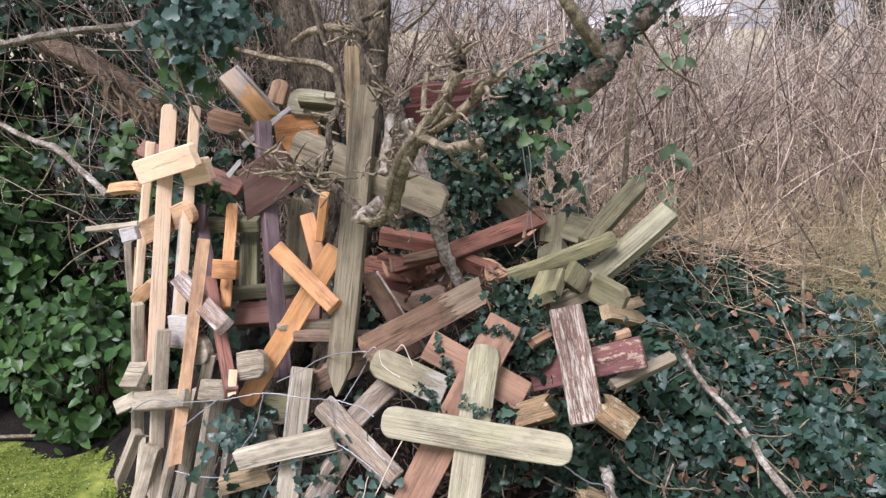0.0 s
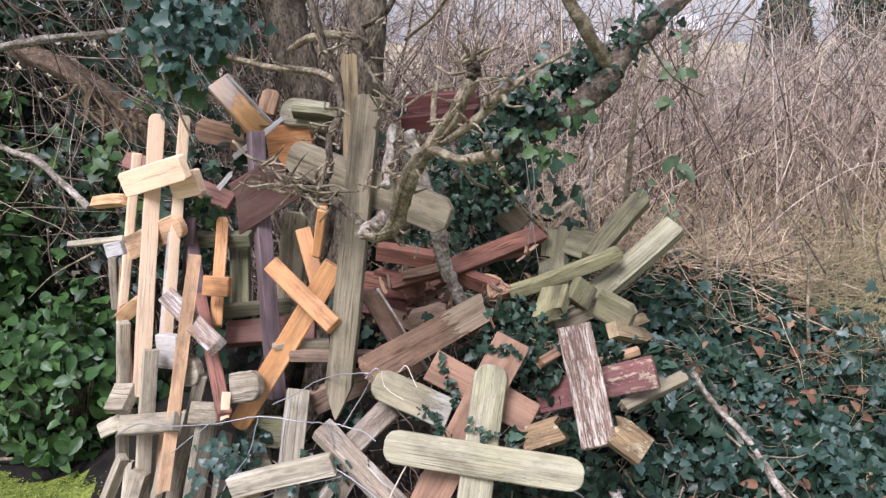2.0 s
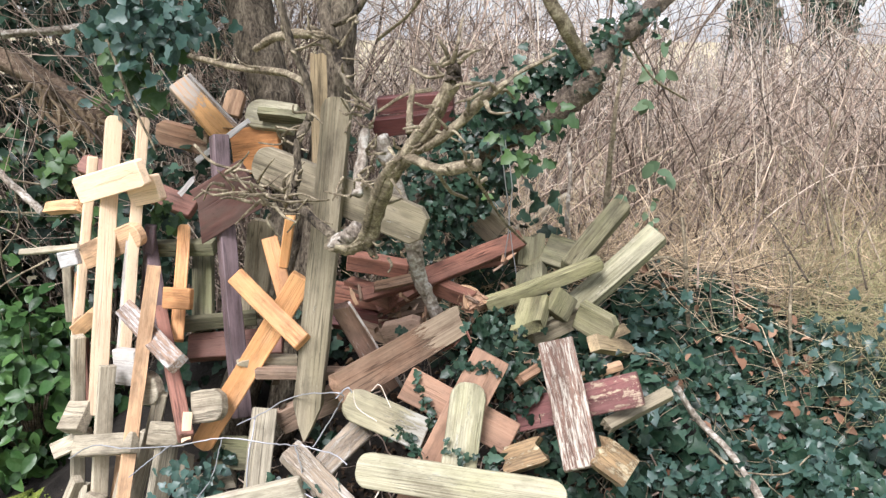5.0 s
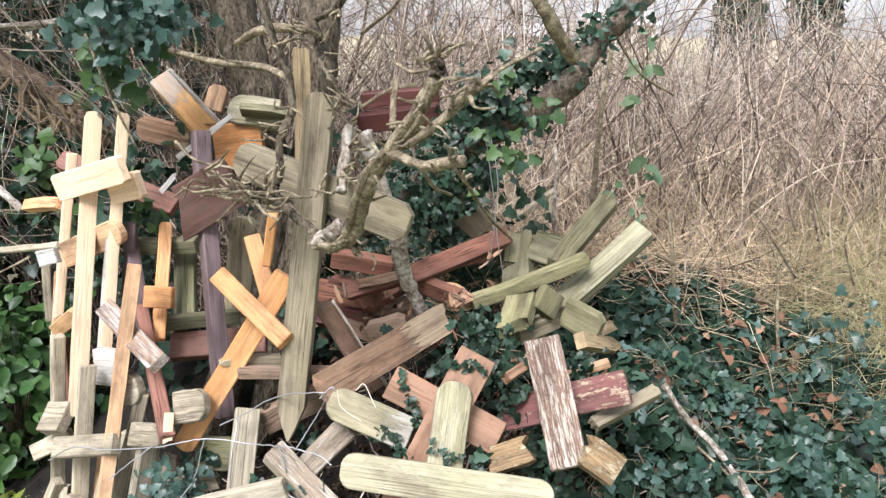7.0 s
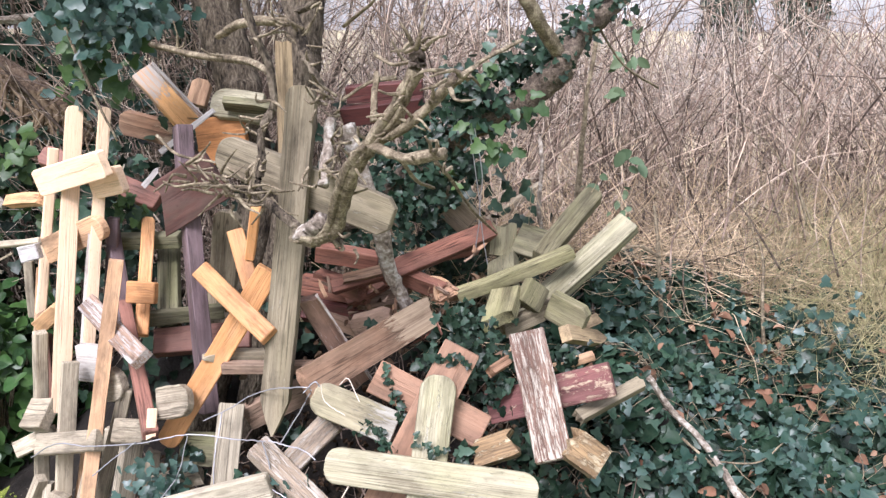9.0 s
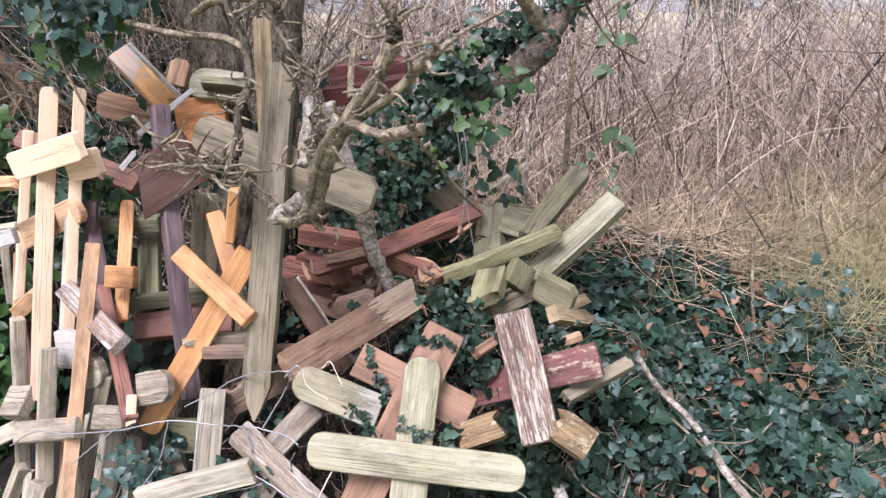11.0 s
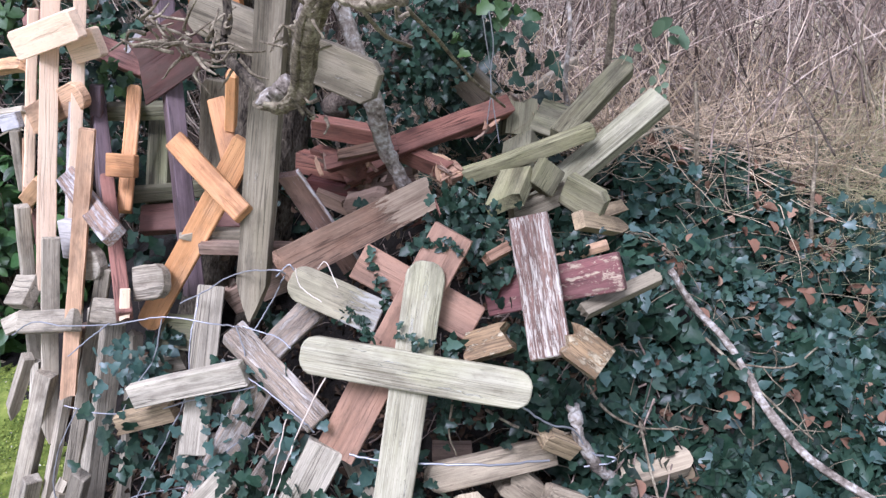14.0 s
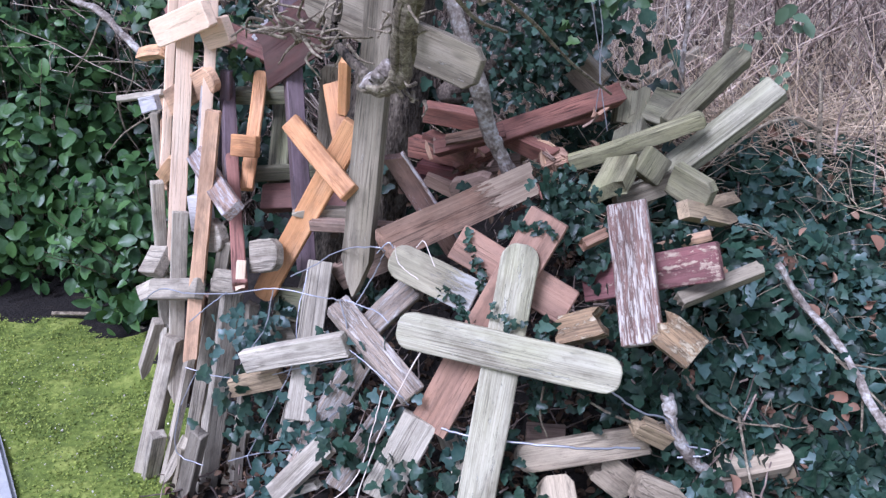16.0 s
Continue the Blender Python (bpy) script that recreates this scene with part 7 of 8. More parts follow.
strand("creeper", "dry pale creeper stem over the boards", [(-0.153, 2.100, 0.853), (-0.145, 2.100, 0.813), (-0.102, 2.080, 0.788)], 0.0011, "brush_pale")
strand("creeper", "dry pale creeper stem over the boards", [(-0.114, 2.130, 0.840), (-0.095, 2.120, 0.857), (-0.071, 2.100, 0.811)], 0.0011, "brush_pale")
# ---- wires end ----

# ---- ivy growing through the heap and on the tree ----
CLUMPS = {}


def clump(place, radius, count, size, material):
    """Notes a tuft of leaves; all tufts of a kind are joined below."""
    rng = np.random.default_rng(len(CLUMPS.get(material, ())) + 100)
    at = np.array(place) + rng.normal(0, 0.55 * radius, (count, 3)) * (1, 0.5, 1)
    CLUMPS.setdefault(material, []).append((at, size * rng.uniform(0.65, 1.25, count)))


def ivy_trail(points, count, size):
    """A creeping shoot of small leaves lying along a board."""
    rng = np.random.default_rng(len(CLUMPS.get("ivy", ())) + 300)
    path = np.array(smooth_path([Vector(q) for q in points], 8))
    at = path[rng.integers(0, len(path), count)] + rng.normal(0, 0.005, (count, 3)) * (1, 0.3, 1)
    CLUMPS.setdefault("ivy", []).append((at, size * rng.uniform(0.6, 1.25, count)))


# ---- clumps begin ----
ivy_trail([(-0.007, 2.189, 0.866), (-0.011, 2.177, 0.834), (0.008, 2.165, 0.805), (0.015, 2.153, 0.777), (0.026, 2.139, 0.742)], 26, 0.017)
ivy_trail([(0.088, 2.162, 0.895), (0.126, 2.152, 0.886), (0.163, 2.145, 0.883), (0.178, 2.139, 0.873)], 22, 0.017)
ivy_trail([(0.041, 2.074, 0.745), (0.06, 2.07, 0.723), (0.09, 2.066, 0.708), (0.12, 2.067, 0.706)], 16, 0.015)
ivy_trail([(-0.074, 2.121, 0.728), (-0.051, 2.133, 0.747), (-0.028, 2.127, 0.724), (-0.017, 2.119, 0.703), (0.009, 2.116, 0.687)], 30, 0.019)
ivy_trail([(0.198, 2.275, 0.746), (0.228, 2.258, 0.744), (0.258, 2.234, 0.723)], 14, 0.02)
clump((0.182, 2.340, 0.890), 0.057, 114, 0.0208, "ivy")
clump((0.087, 2.240, 0.850), 0.023, 9, 0.0280, "ivy")
clump((-0.033, 2.360, 0.888), 0.023, 15, 0.0288, "ivy")
clump((0.195, 2.280, 0.849), 0.034, 26, 0.0160, "ivy")
clump((0.154, 2.090, 0.681), 0.023, 9, 0.0288, "ivy")
clump((0.248, 2.300, 0.826), 0.057, 57, 0.0240, "ivy")
clump((0.268, 2.240, 0.776), 0.057, 45, 0.0240, "ivy")
clump((0.285, 2.960, 0.900), 0.069, 45, 0.0288, "ivy")
clump((0.168, 2.960, 0.880), 0.057, 30, 0.0288, "ivy")
clump((0.013, 2.900, 0.900), 0.057, 19, 0.0280, "ivy")
clump((-0.521, 2.300, 0.537), 0.069, 28, 0.0300, "ivy_teal")
clump((-0.489, 2.340, 0.609), 0.034, 9, 0.0300, "ivy")
clump((-0.231, 2.250, 0.676), 0.046, 22, 0.0288, "ivy")
clump((0.420, 2.300, 0.809), 0.057, 49, 0.0240, "ivy")
clump((-0.572, 2.260, 0.536), 0.069, 38, 0.0260, "ivy_teal")
clump((-0.307, 2.170, 0.567), 0.057, 28, 0.0240, "ivy")
clump((-0.241, 2.120, 0.597), 0.034, 15, 0.0240, "ivy_teal")
clump((-0.559, 2.220, 0.372), 0.092, 47, 0.0360, "ivy")
clump((-0.362, 2.150, 0.458), 0.069, 28, 0.0260, "ivy_teal")
clump((-0.287, 2.130, 0.518), 0.057, 22, 0.0240, "ivy")
clump((-0.419, 2.130, 0.344), 0.092, 47, 0.0300, "ivy_teal")
clump((-0.263, 2.060, 0.387), 0.081, 38, 0.0300, "ivy")
clump((-0.174, 2.080, 0.483), 0.057, 22, 0.0300, "ivy_teal")
clump((-0.155, 2.020, 0.321), 0.081, 38, 0.0300, "ivy")
clump((-0.002, 2.100, 0.382), 0.069, 24, 0.0350, "ivy_teal")
clump((0.157, 2.120, 0.511), 0.069, 49, 0.0240, "ivy")
clump((-0.027, 2.000, 0.346), 0.069, 24, 0.0350, "ivy")
clump((0.129, 2.020, 0.360), 0.046, 22, 0.0240, "ivy")
clump((-0.493, 2.150, 0.197), 0.092, 38, 0.0350, "ivy_teal")
clump((0.067, 2.100, 0.417), 0.046, 9, 0.0350, "ivy")
clump((0.300, 2.150, 0.560), 0.092, 95, 0.0280, "ivy")
clump((0.381, 2.220, 0.469), 0.092, 95, 0.0280, "ivy")
clump((0.325, 2.280, 0.634), 0.069, 45, 0.0240, "ivy")
clump((0.498, 2.400, 0.646), 0.115, 114, 0.0288, "ivy")
clump((0.219, 2.680, 1.418), 0.080, 117, 0.0255, "ivy")
clump((0.138, 2.800, 1.338), 0.060, 78, 0.0225, "ivy")
clump((0.151, 2.750, 1.272), 0.100, 136, 0.0255, "ivy")
clump((0.061, 2.850, 1.177), 0.100, 136, 0.0255, "ivy")
clump((0.095, 2.850, 1.075), 0.090, 117, 0.0225, "ivy")
clump((0.336, 2.660, 1.480), 0.070, 78, 0.0285, "ivy")
clump((0.418, 2.620, 1.526), 0.050, 50, 0.0225, "ivy")
clump((0.504, 2.680, 1.584), 0.050, 58, 0.0225, "ivy")
clump((-0.019, 2.950, 1.143), 0.080, 97, 0.0225, "ivy")
clump((0.189, 2.800, 1.184), 0.070, 78, 0.0255, "ivy")
clump((0.376, 2.640, 1.540), 0.050, 39, 0.0285, "ivy")
clump((-0.038, 2.900, 1.014), 0.080, 58, 0.0225, "ivy")
clump((0.243, 2.640, 1.466), 0.050, 46, 0.0285, "ivy")
clump((0.264, 2.520, 1.310), 0.030, 6, 0.0360, "ivy_bright")
clump((0.323, 2.550, 1.291), 0.020, 3, 0.0328, "ivy_bright")
clump((0.370, 2.550, 1.429), 0.020, 4, 0.0336, "ivy_bright")
clump((0.318, 2.580, 1.390), 0.030, 4, 0.0360, "ivy_bright")
clump((0.210, 2.600, 1.366), 0.030, 4, 0.0304, "ivy_bright")
clump((0.175, 2.600, 1.224), 0.020, 4, 0.0320, "ivy_bright")
clump((0.267, 2.600, 1.497), 0.030, 5, 0.0400, "ivy_bright")
clump((0.750, 3.100, 1.406), 0.030, 4, 0.0550, "bramble")
clump((0.811, 3.200, 1.499), 0.040, 6, 0.0550, "bramble")
clump((0.777, 3.000, 1.217), 0.030, 5, 0.0500, "bramble")
clump((0.650, 2.950, 1.161), 0.030, 5, 0.0500, "bramble")
clump((0.853, 3.300, 1.617), 0.030, 3, 0.0500, "bramble")
clump((0.752, 2.950, 1.086), 0.040, 8, 0.0300, "bramble")
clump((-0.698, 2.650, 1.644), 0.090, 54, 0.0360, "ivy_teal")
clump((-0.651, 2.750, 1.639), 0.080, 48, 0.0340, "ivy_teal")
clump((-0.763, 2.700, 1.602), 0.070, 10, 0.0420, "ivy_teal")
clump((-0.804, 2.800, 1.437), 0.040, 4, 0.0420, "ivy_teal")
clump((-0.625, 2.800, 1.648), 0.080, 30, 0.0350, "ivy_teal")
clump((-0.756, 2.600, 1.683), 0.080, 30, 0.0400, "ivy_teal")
clump((-0.810, 2.750, 1.558), 0.060, 14, 0.0600, "ivy_bright")
clump((-0.747, 2.800, 1.498), 0.060, 14, 0.0550, "ivy_bright")
clump((-0.987, 2.950, 1.072), 0.060, 18, 0.0400, "ivy_bright")
clump((-1.071, 3.000, 1.225), 0.060, 20, 0.0500, "ivy_bright")
clump((-0.699, 2.750, 1.133), 0.050, 20, 0.0300, "ivy_bright")
clump((-0.056, 2.620, 0.846), 0.050, 16, 0.0210, "deadleaf")
clump((0.105, 2.500, 0.872), 0.050, 16, 0.0196, "deadleaf")
clump((-0.164, 2.400, 0.854), 0.040, 10, 0.0210, "deadleaf")
clump((0.030, 2.500, 0.849), 0.050, 14, 0.0182, "deadleaf")
clump((0.156, 2.140, 0.492), 0.040, 10, 0.0245, "deadleaf")
clump((0.473, 2.300, 0.503), 0.040, 8, 0.0210, "deadleaf")
clump((-0.182, 2.120, 0.488), 0.040, 10, 0.0210, "deadleaf")
clump((-0.039, 2.100, 0.509), 0.040, 8, 0.0210, "deadleaf")
clump((-0.550, 2.150, 0.209), 0.060, 14, 0.0210, "deadleaf")
clump((0.255, 2.700, 0.926), 0.020, 3, 0.0280, "deadleaf")
clump((-0.290, 2.350, 0.738), 0.060, 12, 0.0210, "deadleaf")
clump((0.046, 2.000, 0.381), 0.050, 10, 0.0210, "deadleaf")
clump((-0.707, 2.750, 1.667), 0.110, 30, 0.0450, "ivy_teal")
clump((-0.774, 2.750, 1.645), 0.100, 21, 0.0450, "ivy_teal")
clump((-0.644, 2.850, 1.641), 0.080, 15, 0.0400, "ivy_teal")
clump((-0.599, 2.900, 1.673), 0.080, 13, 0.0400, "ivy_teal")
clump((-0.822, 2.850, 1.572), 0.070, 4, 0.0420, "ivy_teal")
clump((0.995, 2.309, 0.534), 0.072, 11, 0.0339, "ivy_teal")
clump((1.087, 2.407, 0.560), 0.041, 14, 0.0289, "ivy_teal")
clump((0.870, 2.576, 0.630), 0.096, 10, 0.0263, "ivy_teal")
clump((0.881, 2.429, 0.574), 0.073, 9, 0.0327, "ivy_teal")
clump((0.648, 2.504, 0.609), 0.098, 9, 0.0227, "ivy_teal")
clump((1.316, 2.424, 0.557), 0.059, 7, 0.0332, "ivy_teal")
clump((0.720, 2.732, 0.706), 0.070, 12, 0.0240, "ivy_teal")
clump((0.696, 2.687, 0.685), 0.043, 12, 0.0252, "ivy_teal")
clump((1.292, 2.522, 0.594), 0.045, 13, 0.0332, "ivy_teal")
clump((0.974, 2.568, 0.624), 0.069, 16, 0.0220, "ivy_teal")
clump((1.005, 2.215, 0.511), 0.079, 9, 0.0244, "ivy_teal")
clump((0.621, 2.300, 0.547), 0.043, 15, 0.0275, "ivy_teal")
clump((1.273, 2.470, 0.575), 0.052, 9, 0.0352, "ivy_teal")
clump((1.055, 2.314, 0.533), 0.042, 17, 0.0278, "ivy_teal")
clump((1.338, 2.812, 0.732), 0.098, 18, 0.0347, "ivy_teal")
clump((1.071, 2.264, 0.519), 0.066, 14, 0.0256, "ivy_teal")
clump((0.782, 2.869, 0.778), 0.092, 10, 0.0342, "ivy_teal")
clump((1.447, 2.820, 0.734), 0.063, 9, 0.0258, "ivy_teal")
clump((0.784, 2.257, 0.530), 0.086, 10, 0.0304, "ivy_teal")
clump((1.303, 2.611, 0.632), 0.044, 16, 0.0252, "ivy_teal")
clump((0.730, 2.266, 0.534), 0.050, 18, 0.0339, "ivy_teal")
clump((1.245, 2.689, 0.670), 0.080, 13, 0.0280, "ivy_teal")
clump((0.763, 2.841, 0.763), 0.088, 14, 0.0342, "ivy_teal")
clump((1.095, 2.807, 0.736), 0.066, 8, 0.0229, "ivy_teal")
clump((0.691, 2.450, 0.667), 0.050, 9, 0.0350, "ivy")
clump((0.744, 2.400, 0.587), 0.050, 9, 0.0350, "ivy")
clump((0.798, 2.300, 0.506), 0.050, 9, 0.0350, "ivy")
clump((0.886, 2.200, 0.413), 0.050, 9, 0.0350, "ivy")
clump((0.682, 2.500, 0.691), 0.050, 9, 0.0350, "ivy")
clump((0.464, 2.150, 0.394), 0.050, 9, 0.0350, "ivy")
clump((0.526, 2.100, 0.334), 0.050, 9, 0.0350, "ivy")
clump((0.958, 2.150, 0.374), 0.050, 9, 0.0350, "ivy")
clump((0.519, 2.620, 1.613), 0.060, 40, 0.0240, "ivy")
clump((0.599, 2.680, 1.672), 0.060, 36, 0.0240, "ivy")
clump((0.439, 2.580, 1.527), 0.050, 22, 0.0240, "ivy")
clump((0.347, 2.620, 1.409), 0.050, 24, 0.0255, "ivy")
clump((0.282, 2.680, 1.350), 0.060, 26, 0.0255, "ivy")
sprays = np.random.default_rng(78)
for k in range(26):
    clump((sprays.uniform(-1.75, -0.95), sprays.uniform(3.7, 4.1), sprays.uniform(0.7, 1.25)), 0.10, 16, 0.05, "ivy" if k % 7 else "ivy_bright")
for k in range(14):
    clump((sprays.uniform(-1.2, -0.85), sprays.uniform(3.7, 4.0), sprays.uniform(1.3, 1.7)), 0.10, 5, 0.055, "ivy_bright" if k % 3 else "ivy_teal")
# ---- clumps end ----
# Extra tufts behind the heap screen off brightness so its gaps stay dark.
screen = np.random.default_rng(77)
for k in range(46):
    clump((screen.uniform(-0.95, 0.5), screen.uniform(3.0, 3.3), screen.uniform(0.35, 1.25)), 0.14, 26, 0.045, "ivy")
for material, label in (("ivy", "dark ivy creeping through the heap and tree, deepened for shade"), ("ivy_bright", "fresh green ivy leaves hanging in the open"), ("ivy_teal", "ivy leaves coloured pale bluish-green for sky sheen"), ("bramble", "few dull green bramble leaves"), ("deadleaf", "brown dead leaves and litter in the heap, darkened for shade")):
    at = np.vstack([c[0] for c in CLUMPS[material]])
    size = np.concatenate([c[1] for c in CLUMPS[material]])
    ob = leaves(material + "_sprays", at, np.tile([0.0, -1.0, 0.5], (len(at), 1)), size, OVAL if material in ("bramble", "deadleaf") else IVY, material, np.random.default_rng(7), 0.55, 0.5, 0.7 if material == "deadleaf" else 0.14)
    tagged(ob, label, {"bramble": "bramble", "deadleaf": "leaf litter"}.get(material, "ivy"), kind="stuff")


# ---- ivy on the bank ----
def ivy_bank():
    rng = np.random.default_rng(11)
    N = 56000
    y = 1.5 + 2.5 * rng.uniform(0, 1, N) ** 1.05
    x = rng.uniform(0.15, 1.0, N) + (y - 1.2) * rng.uniform(0, 1.0, N)
    keep = (x > 0.25 + 0.3 * rng.uniform(0, 1, N)) | (y > 2.7)
    x, y = x[keep], y[keep]
    big = np.array([noise.noise(Vector((a * 3.2, b * 3.2, 3.0))) for a, b in zip(x, y)])
    small = np.array([noise.noise(Vector((a * 9, b * 9, 8.0))) for a, b in zip(x, y)])
    lumps = 0.7 * big + 0.6 * small
    keep = rng.uniform(-0.75, 0.45, len(x)) < np.maximum(lumps + 0.17, 0.03)
    x, y, lumps = x[keep], y[keep], lumps[keep]
    deep = rng.uniform(0, 1, len(x)) ** 1.6
    z = ground_z(x, y) + 0.085 - 0.11 * deep + 0.17 * np.clip(lumps, -0.45, 0.6)
    e = 0.04
    gx = np.array([noise.noise(Vector(((a + e) * 9, b * 9, 8.0))) - noise.noise(Vector(((a - e) * 9, b * 9, 8.0))) for a, b in zip(x, y)])
    nrm = np.stack([-0.1 - 1.3 * gx, np.full(len(x), -0.7), np.full(len(x), 0.8)], -1)
    s = rng.uniform(0.026, 0.056, len(x)) * (1 + 0.35 * (rng.uniform(0, 1, len(x)) > 0.86))
    # A random share of the top leaves take painted pale highlights.
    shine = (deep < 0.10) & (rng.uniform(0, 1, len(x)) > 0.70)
    for name, pick, mat, label in (("ivy_bank", ~shine, "ivy", "dark glossy ivy covering the bank, deepened for shade"), ("ivy_bank_tips", shine, "ivy_teal", "top leaves of the bank coloured pale blue for sky glints")):
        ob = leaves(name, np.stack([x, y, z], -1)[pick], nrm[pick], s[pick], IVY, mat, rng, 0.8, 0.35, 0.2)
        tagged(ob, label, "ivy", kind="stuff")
    M = 280
    sx, sy = rng.uniform(0.3, 2.2, M), rng.uniform(1.9, 3.1, M)
    t = np.linspace(0, 1, 8)[None]
    a = rng.uniform(0, 6.28, (M, 1))
    L = rng.uniform(0.1, 0.4, (M, 1))
    p = np.zeros((M, 8, 3))
    p[:, :, 0] = sx[:, None] + np.cos(a) * L * t + np.cumsum(rng.normal(0, 0.006, (M, 8)), 1)
    p[:, :, 1] = sy[:, None] + np.sin(a) * L * t * 0.5 + np.cumsum(rng.normal(0, 0.006, (M, 8)), 1)
    p[:, :, 2] = ground_z(p[:, :, 0], p[:, :, 1]) + 0.05 + 0.05 * np.sin(t * 3) + rng.uniform(0, 0.03, (M, 1))
    v, f = tubes(p, rng.uniform(0.0009, 0.0019, (M, 1)) * np.ones_like(t), 4)
    tagged(array_mesh("creeper_stems", v, f, "twigbark"), "thin dry creeper stems over the ivy", "creeper", kind="stuff")


ivy_bank()


def sinuous(base, aim, length, K, wob, rng):
    """N wandering stems: base (N, 3), aim (N, 3), length (N,)."""
    N = len(base)
    turn = np.cumsum(rng.normal(0, wob, (N, K, 3)), 1)
    way = aim[:, None] + turn
    way /= np.linalg.norm(way, axis=2, keepdims=True)
    way[:, 0] = 0
    return base[:, None] + np.cumsum(way, 1) * (length / (K - 1))[:, None, None]


def thicket():
    """Bare stems, arching and crossing, behind the heap."""
    rng = np.random.default_rng(21)
    kinds = (("thicket", 780, "brush", 0.0058, 5, 0.13, "leafless purple-brown thicket of tangled stems"),
             ("thin_stems", 900, "brush_mid", 0.0027, 4, 0.17, "thin brown twiggy stems in the thicket"),
             ("pale_stems", 430, "brush_pale", 0.0030, 4, 0.15, "pale dry stems among the thicket"))
    for name, count, mat, r0, twigs, wob, lab in kinds:
        K = 11
        y = 3.5 + 2.7 * rng.uniform(0, 1, count) ** 1.25
        x = 0.15 + y * (-0.44 + 1.12 * rng.uniform(0, 1, count) ** 1.1)
        left = 1 - step(-1.1, -0.4, x)
        y = y + 0.7 * left
        base = np.stack([x, y, ground_z(x, y) - 0.02], -1)
        h = rng.uniform(0.5, 1.4, count) * (1 + 0.4 * (1 - step(0.2, 1.1, x))) * (1 + 0.7 * left)
        aim = np.stack([rng.normal(0, 0.42, count), rng.normal(0, 0.3, count), np.ones(count)], -1)
        p = sinuous(base, aim, h * 1.08, K, wob, rng)
        t = np.linspace(0, 1, K)[None]
        r = r0 * rng.uniform(0.5, 1.5, (count, 1)) * (1 - 0.72 * t)
        p[:, :, 1] = np.maximum(p[:, :, 1], 3.38)
        v, f = tubes(p, r, 4)
        V, F, off = [v], [f], len(v)
        for gen in range(twigs):
            k = rng.integers(2, K - 1, count)
            st = p[np.arange(count), k]
            d = rng.normal(0, 1, (count, 3)) * (0.85, 0.6, 0.6) + np.array([0, 0, 0.75])
            d /= np.linalg.norm(d, axis=1, keepdims=True)
            q = sinuous(st, d, h * rng.uniform(0.2, 0.62, count), 7, wob * 1.5, rng)
            q[:, :, 1] = np.maximum(q[:, :, 1], 3.33)
            rr = r0 * 0.46 * rng.uniform(0.45, 1.2, (count, 1)) * (1 - 0.6 * np.linspace(0, 1, 7)[None])
            v, f = tubes(q, rr, 3)
            V.append(v), F.append(f + off)
            off += len(v)
        tagged(array_mesh(name, np.vstack(V), np.vstack(F), mat), lab, "thicket", kind="stuff")


def hedge_twigs():
    """Fine bare twigs between the hedge and the old tree."""
    rng = np.random.default_rng(26)
    for name, N, mat, lab in (("hedge_twigs", 800, "brush_mid", "fine brown twigs beside the old tree"), ("pale_twigs", 260, "brush_pale", "pale dry twigs beside the old tree")):
        base = np.stack([rng.uniform(-1.35, -0.5, N), rng.uniform(4.1, 4.7, N), rng.uniform(0.6, 2.1, N)], -1)
        aim = np.stack([rng.normal(0.1, 0.8, N), rng.normal(0, 0.3, N), rng.normal(0.5, 0.6, N)], -1)
        p = sinuous(base, aim, rng.uniform(0.15, 0.6, N), 8, 0.25, rng)
        v, f = tubes(p, rng.uniform(0.0012, 0.0034, (N, 1)) * (1 - 0.6 * np.linspace(0, 1, 8)[None]), 3)
        tagged(array_mesh(name, v, f, mat), lab, "thicket", kind="stuff")


hedge_twigs()


def far_hedge():
    """The bare hedge at the far side of the rough ground."""
    rng = np.random.default_rng(22)
    N = 4200
    x = rng.uniform(-3.5, 9.0, N)
    y = rng.uniform(8.6, 10.4, N)
    base = np.stack([x, y, ground_z(x, y)], -1)
    aim = np.stack([rng.normal(0, 0.45, N), rng.normal(0, 0.3, N), np.ones(N)], -1)
    h = rng.uniform(0.7, 1.42, N) + 0.14 * np.sin(x * 1.7)
    p = sinuous(base, aim, h, 8, 0.2, rng)
    v, f = tubes(p, rng.uniform(0.005, 0.013, (N, 1)) * (1 - 0.7 * np.linspace(0, 1, 8)[None]), 3)
    tagged(array_mesh("far_hedge", v, f, "brush_far"), "bare grey-brown hedge across the rough ground", "hedge", kind="stuff")


def undergrowth():
    """Dead straw and fallen stems lying where the thicket meets the ivy."""
    rng = np.random.default_rng(24)
    for name, N, mat, r0, lab in (("dry_straw", 6000, "straw_dry", 0.0019, "flattened straw at the foot of the thicket"), ("fallen_stems", 620, "brush", 0.0030, "fallen brown stems at the foot of the thicket")):
        x = rng.uniform(0.1, 3.0, N)
        y = 3.0 + 0.12 * x + 1.1 * rng.uniform(0, 1, N) ** 1.4
        base = np.stack([x, y, ground_z(x, y) + rng.uniform(0.0, 0.2, N)], -1)
        aim = np.stack([rng.normal(0, 1, N), rng.normal(0, 0.5, N), rng.normal(0.25, 0.4, N)], -1)
        p = sinuous(base, aim, rng.uniform(0.15, 0.6, N), 7, 0.22, rng)
        p[:, :, 2] = np.maximum(p[:, :, 2], ground_z(p[:, :, 0], p[:, :, 1]) + 0.01)
        v, f = tubes(p, r0 * rng.uniform(0.5, 1.3, (N, 1)) * (1 - 0.6 * np.linspace(0, 1, 7)[None]), 3)
        tagged(array_mesh(name, v, f, mat), lab, "undergrowth", kind="stuff")


